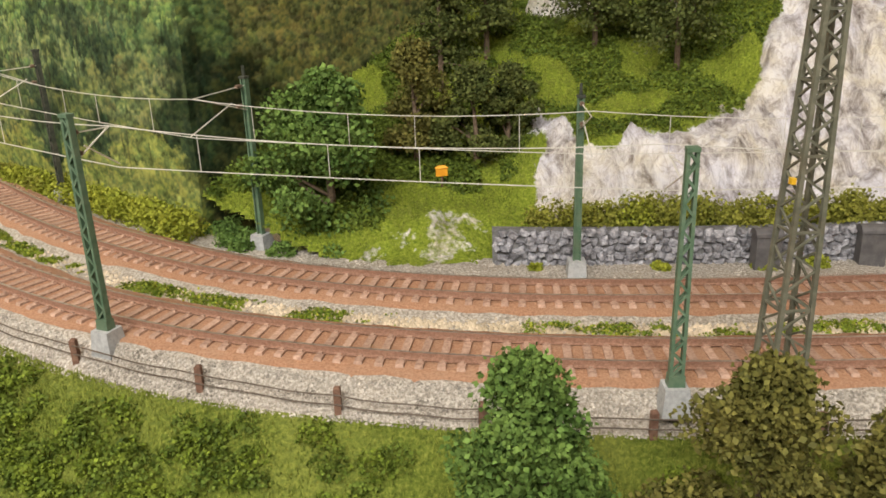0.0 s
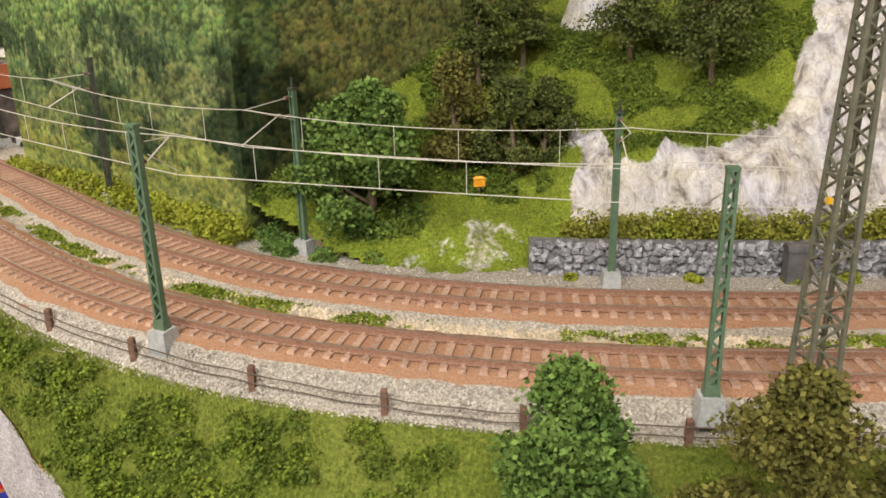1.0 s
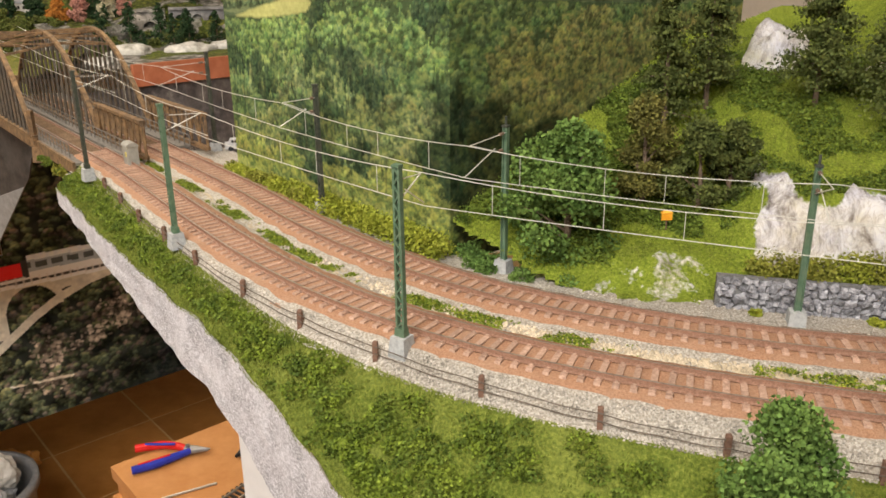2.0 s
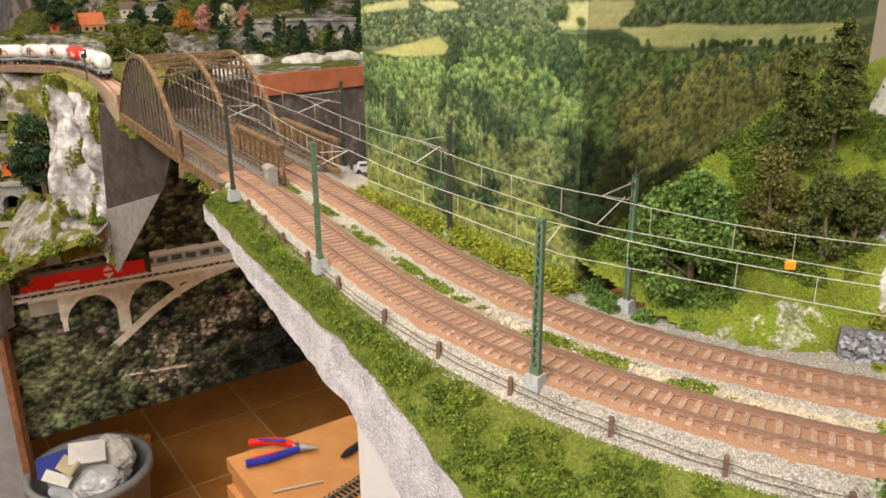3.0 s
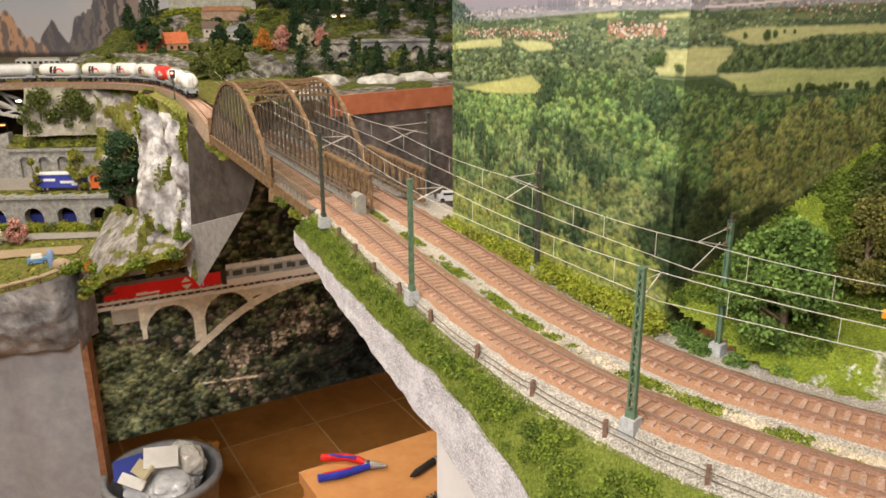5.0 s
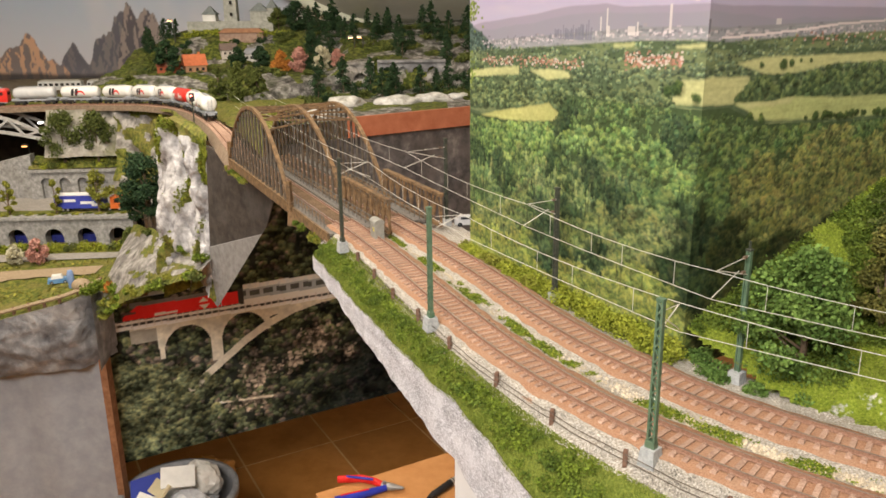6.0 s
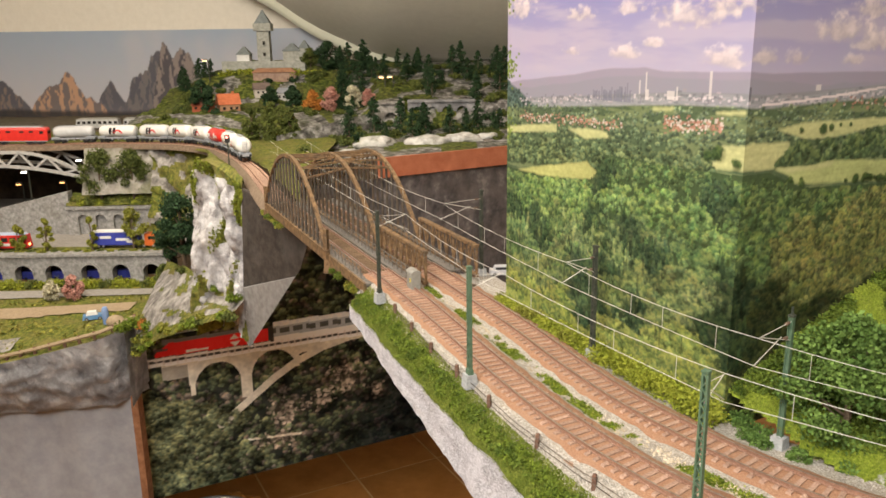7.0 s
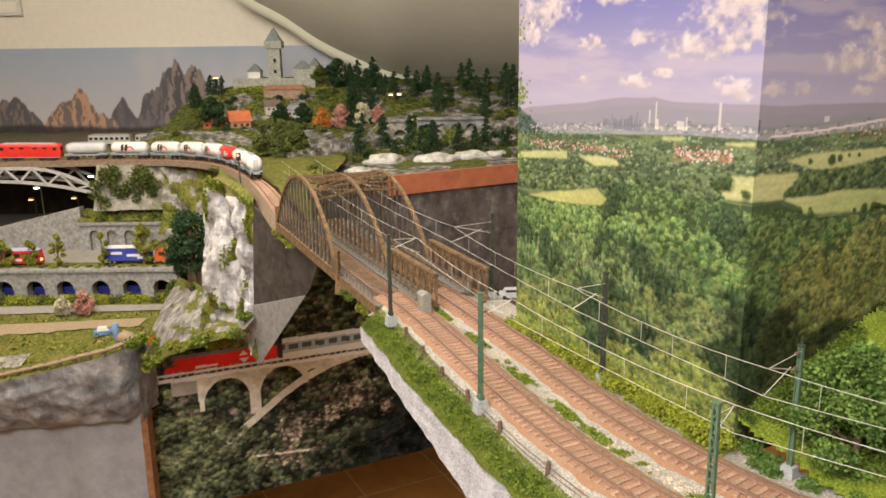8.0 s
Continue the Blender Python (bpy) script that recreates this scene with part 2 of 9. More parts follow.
def stuff(name, mesh, mat, label, category):
    mesh.materials.append(mat)
    return tagged(new(name, mesh), label, category, kind="stuff")


def smooth01(a, b, x):
    t = np.clip((np.asarray(x, float) - a) / (b - a), 0, 1)
    return t * t * (3 - 2 * t)


class Spline:
    """A smooth line through a few points of the plan, by length."""

    def __init__(self, pts):
        p = np.array([(2 * np.array(pts[0]) - pts[1])] + [np.array(q) for q in pts] + [(2 * np.array(pts[-1]) - pts[-2])], float)
        out = []
        for i in range(1, len(p) - 2):
            for t in np.linspace(0, 1, 24, endpoint=False):
                a, b, c, d = p[i - 1], p[i], p[i + 1], p[i + 2]
                out.append(0.5 * (2 * b + (c - a) * t + (2 * a - 5 * b + 4 * c - d) * t * t + (3 * b - a - 3 * c + d) * t ** 3))
        out.append(p[-2])
        self.p = np.array(out)
        self.s = np.concatenate([[0], np.cumsum(np.linalg.norm(np.diff(self.p[:, :2], axis=0), axis=1))])
        self.length = float(self.s[-1])

    def at(self, s):
        return np.array([np.interp(s, self.s, self.p[:, k]) for k in range(self.p.shape[1])])

    def way(self, s):
        d = (self.at(s + 0.004) - self.at(s - 0.004))[:2]
        return d / np.linalg.norm(d)

    def off(self, s, d):
        """The plan's point at length s, d metres to the left of the line's way."""
        q, w = self.at(s), self.way(s)
        return np.array([q[0] - w[1] * d, q[1] + w[0] * d])

    def near(self, x, y):
        i = int(np.argmin((self.p[:, 0] - x) ** 2 + (self.p[:, 1] - y) ** 2))
        return float(self.s[i])

    def dist(self, x, y):
        return float(np.sqrt(((self.p[:, 0] - x) ** 2 + (self.p[:, 1] - y) ** 2).min()))


def level(x):
    """Height of the trackside ground, which climbs gently towards the bridge."""
    return 0.008 - 0.022 * x

# ---- the near layout: plan of the two tracks, from the bridge onwards ----
U, V = np.array([-0.75, 0.6614]), np.array([0.6614, 0.75])     # along and across the bridge
B0 = np.array([-0.457, 0.563])                                 # a point of the front track at the bridge
FRONT = Spline([(-0.457, 0.563), (-0.388, 0.5025), (-0.29, 0.4085), (-0.216, 0.341), (-0.154, 0.2965), (-0.096, 0.2685), (-0.044, 0.2525), (0.02, 0.2415), (0.08, 0.237), (0.16, 0.2375), (0.26, 0.246), (0.40, 0.272), (0.55, 0.32)])
REAR = Spline([(-0.425, 0.600), (-0.36, 0.5435), (-0.281, 0.4735), (-0.22, 0.414), (-0.165, 0.3685), (-0.099, 0.328), (-0.043, 0.3075), (0.018, 0.2955), (0.075, 0.2915), (0.16, 0.2925), (0.26, 0.301), (0.40, 0.327), (0.55, 0.375)])
END_S = 0.03     # where the near layout begins, beside the abutment


def edge_off(s):
    """How far the front edge of the layout lies from the front track."""
    x = FRONT.at(s)[0]
    return float(np.interp(x, [-0.45, -0.35, -0.28, -0.21, -0.18, -0.15, -0.12, -0.06, 0.0, 0.1, 0.3], [0.041, 0.044, 0.043, 0.043, 0.047, 0.054, 0.066, 0.10, 0.14, 0.17, 0.17]))


def ground_z(x, y):
    df, dr = FRONT.dist(x, y), REAR.dist(x, y)
    s = FRONT.near(x, y)
    q, w = FRONT.at(s), FRONT.way(s)
    d = (x - q[0]) * -w[1] + (y - q[1]) * w[0]
    z = level(x)
    bed = max(1 - smooth01(0.017, 0.024, df), 1 - smooth01(0.017, 0.024, dr))
    z += 0.0 * bed - 0.0022 * (1 - bed)
    if d < -0.020:
        # the verge falls away in front of the track
        t = -d - 0.020
        z += -0.82 * min(t, 0.040) - 0.35 * max(0, t - 0.040)
        z += 0.0026 * float(smooth01(0.010, 0.02, t)) * noise.noise((x * 60, y * 60, 1.0)) + 0.002 * float(smooth01(0.008, 0.014, t))
    elif bed < 0.5:
        z += 0.0007 * noise.noise((x * 160, y * 160, 3.0))
    return z


def ribbon(line, s0, s1, step, offs, zf):
    m = Mesh()
    ss = np.arange(s0, s1, step)
    m.v = [(*(line.off(s, d)), 0.0) for s in ss for d in offs(s)]
    m.v = [(x, y, zf(x, y)) for x, y, _ in m.v]
    n = len(offs(s0))
    m.f = [(i * n + j, (i + 1) * n + j, (i + 1) * n + j + 1, i * n + j + 1) for i in range(len(ss) - 1) for j in range(n - 1)]
    m.mi = [0] * len(m.f)
    return m


def turf_off(x):
    """Where the turf begins beside the front track."""
    return float(np.interp(x, [-0.36, -0.28, -0.2, -0.1, 0.0], [0.0215, 0.0235, 0.0255, 0.0295, 0.030]))


def ground_offs(s):
    e = edge_off(s)
    b = turf_off(FRONT.at(s)[0])
    return list(-np.linspace(e, b, 22)) + list(np.linspace(-b + 0.0015, 0.10, 54))


g = ribbon(FRONT, END_S, FRONT.length - 0.03, 0.0035, ground_offs, ground_z)
ncol = len(ground_offs(0.1))
g.mi = [(1 if j < 21 else 0) for i in range(len(g.f) // (ncol - 1)) for j in range(ncol - 1)]
thing("ground", g, [GRAVEL, GRASS], "grey gravel trackside ground with a green grass verge", "ground", kind="structure", smooth=True)

# painted rock fascia below the grass edge
rock = Mesh()
ss = np.arange(END_S, FRONT.length - 0.04, 0.004)
rings = []
for s in ss:
    e = edge_off(s)
    q = FRONT.off(s, -e)
    q2 = FRONT.off(s, -e + 0.03)
    out = (q - q2) / np.linalg.norm(q - q2)
    z0 = ground_z(*q)
    h = float(np.interp(q[0], [-0.46, -0.40, -0.34, -0.27, -0.21, -0.18, -0.1], [0.014, 0.019, 0.026, 0.036, 0.045, 0.055, 0.09]))
    ring = []
    for k in range(13):
        t = k / 12
        p = q + out * (0.001 + 0.0008 * noise.noise((q[0] * 45, q[1] * 45, t * 5)) * min(1, t * 5) + 0.0005 * noise.noise((q[0] * 160, q[1] * 160, t * 14)) * min(1, t * 5))
        ring.append((p[0], p[1], z0 + 0.0006 - t * h))
    rings.append(ring)
rock.sweep(rings, closed=False)
thing("rock_fascia", rock, ROCKPAINT, "grey and white painted plaster rock fascia below the grass", "rock face", kind="structure", smooth=True)
# board under the layout and its cut end beside the bridge
base = Mesh()
ss = np.arange(END_S, FRONT.length - 0.04, 0.01)
low = [(FRONT.off(s, -edge_off(s) + 0.008), FRONT.off(s, 0.098), ground_z(*FRONT.off(s, -edge_off(s)))) for s in ss]
base.sweep([[(a[0], a[1], z - 0.012), (b[0], b[1], z - 0.012), (b[0], b[1], level(b[0]) - 0.004), (a[0], a[1], z - 0.004)] for a, b, z in low])
WOOD_DARK = surface("dark_plywood", two((0.12, 0.09, 0.06), (0.22, 0.17, 0.12)), 120, 0.2, bump=0.2)
thing("layout_board", base, WOOD_DARK, "dark plywood board under the near layout", "board", kind="structure")


# ---- tracks ----
def rail_mesh(line, s0, s1, d, zf):
    prof = [(-0.0011, 0.0), (-0.0011, 0.0004), (-0.0003, 0.0006), (-0.0003, 0.0018), (-0.00055, 0.0020), (-0.00055, 0.0026), (0.00055, 0.0026), (0.00055, 0.0020), (0.0003, 0.0018), (0.0003, 0.0006), (0.0011, 0.0004), (0.0011, 0.0)]
    m = Mesh()
    rings = []
    for s in np.arange(s0, s1, 0.006):
        c = line.at(s)
        ring = []
        for a, b in prof:
            q = line.off(s, d + a)
            ring.append((q[0], q[1], zf(c[0]) + b))
        rings.append(ring)
    m.sweep(rings)
    n = len(prof)
    m.mi = [1 if (i % n) == 5 and i < (len(rings) - 1) * n else 0 for i in range(len(m.f))]
    return m


def sleeper_data(mat, wide):
    m = Mesh()
    m.box((0, 0, 0.0004), (wide, 0.0295, 0.0022), top=0.88)
    for sy in (-1, 1):
        for k in (-1, 1):
            m.box((0, sy * 0.00825 + k * 0.0016, 0.0017), (0.0017, 0.0012, 0.0010), top=0.8)
    return m.data("sleeper", mat)


SLEEPER_MESH = sleeper_data(SLEEPER, 0.0031)
TIMBER = surface("brown_bridge_timber", two((0.15, 0.095, 0.055), (0.29, 0.195, 0.12)), 700, 0.3, (0.2, 0.15, 0.1), 200, 0.3, 0.0002, vary=0.16)
TIMBER_MESH = sleeper_data(TIMBER, 0.0025)
PITCH = 0.0068


def build_track(name, line, s0, s1, zf, label, bed=True, parts=True):
    tr = holder(name, Matrix.Identity(4), label, "railway track", "railway tracks")
    if bed:
        m = Mesh()
        rings = []
        for s in np.arange(s0, s1 + 0.002, 0.005):
            x = line.at(s)[0]
            j = 0.0016 * noise.noise((s * 90, 7.0 if name else 0, 0.3))
            ring = []
            for d, h in ((-0.0215 + j, -0.0035), (-0.0172 + j, 0.0007), (-0.0075, 0.0012), (0, 0.0011), (0.0075, 0.0012), (0.0172 - j, 0.0007), (0.0215 - j, -0.0035)):
                q = line.off(s, d)
                ring.append((q[0], q[1], zf(x) + h + 0.0003 * noise.noise((q[0] * 300, q[1] * 300, 2))))
            rings.append(ring)
        m.sweep(rings, closed=False)
        part("trackbed", m, BED, tr, "rust-brown ballast bed", smooth=True)
    for d in (-0.00825, 0.00825):
        part("rail", rail_mesh(line, s0, s1, d, lambda x: zf(x) + 0.0016), [RAIL, RAILTOP], tr, "rusty rail with a worn bright top")
    n = int((s1 - s0) / PITCH)
    rnd = random.Random(5)
    for i in range(n):
        s = s0 + (i + 0.5) * PITCH
        q, w = line.at(s), line.way(s)
        ob = part("sleeper", SLEEPER_MESH if bed else TIMBER_MESH, None, tr)
        ob.matrix_world = pose(q[0], q[1], zf(q[0]) + 0.0003, 0, math.degrees(math.atan(0.022)) * -w[0], math.degrees(math.atan2(w[1], w[0])) + rnd.uniform(-1.2, 1.2))
    return tr


# ---- catenary ----
def lattice_mast(h=0.078, w0=0.0036, w1=0.0025, mat=MASTGREEN):
    mast = holder("catenary_mast", Matrix.Identity(4), "green lattice catenary mast on a pale concrete base", "catenary mast", "catenary masts")
    b = Mesh()
    b.box((0, 0, 0.0020), (0.0090, 0.0090, 0.0096), top=0.80)
    part("base_block", b, CONCRETE, mast, "pale grey concrete block")
    zb = 0.0065
    for side in (-1, 1):
        m = Mesh()
        m.bar((side * w0 / 2, 0, zb), (side * w1 / 2, 0, zb + h), 0.0010, 0.0024, up=(0, 1, 0))
        part("upright", m, mat, mast)
    n = 19
    m = Mesh()
    for f in (-1, 1):
        for i in range(n):
            a, c = i / n, (i + 1) / n
            wa, wc = w0 + (w1 - w0) * a, w0 + (w1 - w0) * c
            k = 1 if i % 2 == 0 else -1
            m.bar((k * wa / 2, f * 0.0010, zb + h * a), (-k * wc / 2, f * 0.0010, zb + h * c), 0.0007, 0.0005, up=(0, 1, 0))
    part("lattice", m, mat, mast)
    m = Mesh()
    m.box((0, 0, zb + h), (w1 + 0.0012, 0.0034, 0.0012))
    part("cap", m, mat, mast)
    m = Mesh()
    m.box((0, 0, zb + 0.002), (w0 + 0.0016, 0.0038, 0.004), top=0.92)
    part("foot", m, mat, mast)
    return mast


def beam_mast(h=0.074, mat=MASTGREEN, w=0.0026):
    mast = holder("catenary_mast", Matrix.Identity(4), "slim green catenary mast on a grey concrete base", "catenary mast", "catenary masts")
    b = Mesh()
    b.box((0, 0, 0.0022), (0.0085, 0.0085, 0.009), top=0.85)
    part("base_block", b, CONCRETE, mast, "grey concrete block")
    m = Mesh()
    for side in (-1, 1):
        m.bar((side * w * 0.5, 0, 0.006), (side * w * 0.42, 0, 0.006 + h), 0.0006, w, up=(0, 1, 0))
    m.bar((0, 0, 0.006), (0, 0, 0.006 + h), 0.0005, w, up=(1, 0, 0))
    part("beam", m, mat, mast)
    c = Mesh()
    c.tube([(0, 0, 0.006 + h), (0, 0, 0.011 + h)], 0.0007, 6)
    c.box((0, 0, 0.006 + h), (w + 0.0008, w + 0.0008, 0.001))
    part("cap", c, MASTDARK, mast)
    return mast


def bracket(mast, reach, zt, zb):
    """Cantilever that carries the two wires, in the mast's coordinates: reach is the end's place in the plan."""
    rx, ry = reach
    m = Mesh()
    m.tube([(0, 0, zb + 0.006), (rx * 0.98, ry * 0.98, zt)], 0.0003, 6)
    m.tube([(0, 0, zt + 0.001), (rx, ry, zt)], 0.00022, 6)
    m.tube([(rx * 0.3, ry * 0.3, zb + 0.0105), (rx * 1.12, ry * 1.12, zb + 0.0012)], 0.00026, 5)
    arm = part("bracket", m, WIRE, mast, "pale wire bracket")
    for t, z in ((0.12, zb + 0.0085), (0.1, zt + 0.001)):
        for k in range(3):
            c = (rx * (t + k * 0.035), ry * (t + k * 0.035), z)
            part("insulator", Mesh().tube([(c[0] - rx * 0.012, c[1] - ry * 0.012, c[2]), (c[0] + rx * 0.012, c[1] + ry * 0.012, c[2])], 0.0009, 8), INSULATOR, arm)
    return arm


def wires(name, pts, zt, zb, sag=0.004):
    """A messenger wire and a contact wire over the track with droppers between; pts are plan points with the ground's height."""
    cat = holder(name, Matrix.Identity(4), "pale thin overhead line with droppers above the track", "overhead line", "overhead lines")
    top, low = Mesh(), Mesh()
    T, L = [], []
    for (a, b) in zip(pts, pts[1:]):
        for k in range(12):
            t = k / 12
            x, y, z = (a[i] + (b[i] - a[i]) * t for i in range(3))
            T.append((x, y, z + zt - 4 * sag * t * (1 - t)))
            L.append((x, y, z + zb - 0.0006 * 4 * t * (1 - t)))
    x, y, z = pts[-1]
    T.append((x, y, z + zt)), L.append((x, y, z + zb))
    top.tube(T, 0.00018, 5), low.tube(L, 0.00018, 5)
    part("messenger_wire", top, WIRE, cat)
    part("contact_wire", low, WIRE, cat)
    for i in range(len(T) - 1):
        if i % 12 in (2, 5, 7, 10):
            d = Mesh()
            d.tube([L[i], T[i]], 0.00014, 5)
            part("dropper", d, WIRE, cat)
    return cat


def stand(mast, x, y, turn, z=None):
    mast.matrix_world = pose(x, y, (level(x) - 0.002) if z is None else z, 0, 0, turn)
    return mast


def placed_mast(kind, x, y, line, zt, zb, bridge_z=None, **kw):
    """A mast beside its track, with the bracket reaching over the track."""
    s = line.near(x, y)
    q, w = line.at(s), line.way(s)
    turn = math.degrees(math.atan2(w[1], w[0]))
    mast = kind(**kw)
    stand(mast, x, y, turn, bridge_z)
    r = Matrix.Rotation(-math.radians(turn), 2) @ Vector((q[0] - x, q[1] - y))
    r = r * (1 - 0.002 / r.length)
    bracket(mast, (r.x, r.y), zt, zb)
    return (q[0], q[1], level(q[0]) - 0.002 if bridge_z is None else bridge_z)


ZT, ZB = 0.0750, 0.0605
build_track("front_track", FRONT, 0.0, FRONT.length - 0.04, level, "rust-brown model railway track with weathered sleepers, in front")
build_track("rear_track", REAR, 0.0, REAR.length - 0.04, level, "rust-brown model railway track with weathered sleepers, behind")

a0 = placed_mast(lattice_mast, 0.0685, 0.2125, FRONT, ZT - 0.003, ZB - 0.001, h=0.0725)
a1 = placed_mast(lattice_mast, -0.1195, 0.2575, FRONT, ZT, ZB, h=0.0755)
a2 = placed_mast(lattice_mast, -0.281, 0.3665, FRONT, ZT, ZB, h=0.0755)
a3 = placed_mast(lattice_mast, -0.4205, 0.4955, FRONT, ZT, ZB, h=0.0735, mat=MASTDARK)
b0 = placed_mast(beam_mast, 0.057, 0.321, REAR, 0.073, 0.0575, h=0.0705)
b1 = placed_mast(beam_mast, -0.086, 0.3615, REAR, 0.0755, 0.0595)
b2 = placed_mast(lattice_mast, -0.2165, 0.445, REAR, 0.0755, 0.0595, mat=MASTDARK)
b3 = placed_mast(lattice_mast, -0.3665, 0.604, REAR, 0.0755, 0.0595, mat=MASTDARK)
fz = lambda p: (p[0], p[1], level(p[0]) - 0.002)
far_f = B0 + U * 0.46
far_r = B0 + V * 0.049 + U * 0.46
mid_f, mid_r = B0 + U * 0.2, B0 + V * 0.049 + U * 0.2
wires("front_overhead_line", [fz((0.42, 0.278)), fz((0.25, 0.245)), a0, a1, a2, a3, fz(mid_f), fz(far_f)], ZT, ZB)
wires("rear_overhead_line", [fz((0.42, 0.333)), fz((0.23, 0.298)), b0, b1, b2, b3, fz(mid_r), fz(far_r)], 0.0755, 0.0595)


# ---- lattice tower beside the front track ----
def lattice_tower(h=0.185, w0=0.0105, w1=0.0032):
    t = holder("lattice_tower", pose(0.0995, 0.2135, level(0.1) - 0.002, 0, 1.0, 8), "tall olive-grey four-legged lattice tower beside the track", "lattice tower")

    def wid(z):
        return (w0 + (w1 - w0) * z / h) / 2
    for sx, sy in ((-1, -1), (1, -1), (1, 1), (-1, 1)):
        m = Mesh()
        m.bar((sx * wid(0), sy * wid(0), 0), (sx * wid(h), sy * wid(h), h), 0.0013, 0.0013)
        part("leg", m, TOWERPAINT, t)
    zs = [0]
    while zs[-1] < h - 0.004:
        zs.append(zs[-1] + wid(zs[-1]) * 1.05 + 0.0012)
    zs[-1] = h
    for k, (ax, ay) in enumerate(((1, 0), (0, 1), (-1, 0), (0, -1))):
        for i, (za, zb) in enumerate(zip(zs, zs[1:])):
            m = Mesh()
            wa, wb = wid(za), wid(zb)
            s = 1 if i % 2 else -1
            pa = (ax * wa - ay * wa * s, ay * wa + ax * wa * s, za)
            pb = (ax * wb + ay * wb * s, ay * wb - ax * wb * s, zb)
            m.bar(pa, pb, 0.0007, 0.0006)
            if i % 4 == 0:
                m.bar((ax * wb - ay * wb, ay * wb + ax * wb, zb), (ax * wb + ay * wb, ay * wb - ax * wb, zb), 0.0009, 0.0007)
            part("brace", m, TOWERPAINT, t)
    f = Mesh()
    f.box((0, 0, -0.001), (0.016, 0.016, 0.004), top=0.92)
    part("footing", f, CONCRETE, t)
    lamp = Mesh()
    lamp.box((-0.0058, -0.003, 0.0705), (0.0014, 0.0016, 0.0018))
    part("signal_lamp", lamp, surface("amber_lens", two((0.6, 0.35, 0.02), (0.7, 0.42, 0.03)), 50, bump=0, rough=0.3), t, "small amber lamp")


lattice_tower()


# ---- fence along the verge ----
def fence():
    f = holder("fence", Matrix.Identity(4), "low fence of brown wooden posts with two dark sagging wires", "fence")
    posts = []
    rnd = random.Random(3)
    for want in (-0.395, -0.364, -0.332, -0.2965, -0.259, -0.215, -0.1745, -0.131, -0.082, -0.0345, 0.010, 0.061, 0.112, 0.163, 0.215, 0.27):
        d = -float(np.interp(want, [-0.4, -0.34, -0.3, -0.2, -0.13, -0.08, -0.03, 0.06], [0.0235, 0.0255, 0.0245, 0.0245, 0.0255, 0.0265, 0.028, 0.030]))
        s = min(np.arange(0.02, FRONT.length - 0.06, 0.001), key=lambda c: abs(FRONT.off(c, d)[0] - want))
        q = FRONT.off(s, d)
        posts.append((q[0], q[1], ground_z(q[0], q[1])))
    for x, y, z in posts:
        m = Mesh()
        lean = Vector((rnd.uniform(-0.0006, 0.0006), rnd.uniform(-0.0006, 0.0006), 0))
        m.bar(Vector((x, y, z - 0.004)), Vector((x, y, z + 0.0082)) + lean, 0.0024, 0.0022)
        m.box(Vector((x, y, z + 0.0084)) + lean, (0.0023, 0.0021, 0.0007), top=0.6)
        part("post", m, FENCEWOOD, f)
    for h in (0.0066, 0.0032):
        m = Mesh()
        pts = []
        for a, b in zip(posts, posts[1:]):
            for k in range(6):
                t = k / 6
                pts.append((a[0] + (b[0] - a[0]) * t, a[1] + (b[1] - a[1]) * t - 0.0014, a[2] + (b[2] - a[2]) * t + h - 0.0035 * t * (1 - t) + 0.0003 * math.sin(9 * t + a[0] * 99)))
        m.tube(pts, 0.00026, 5)
        part("fence_wire", m, FENCEWIRE, f)


fence()

# ---- printed landscape sheets on a projecting corner ----
SHEET_L, SHEET_S, SHEET_R = np.array([-0.319, 0.544]), np.array([-0.119, 0.383]), np.array([0.13, 0.729])


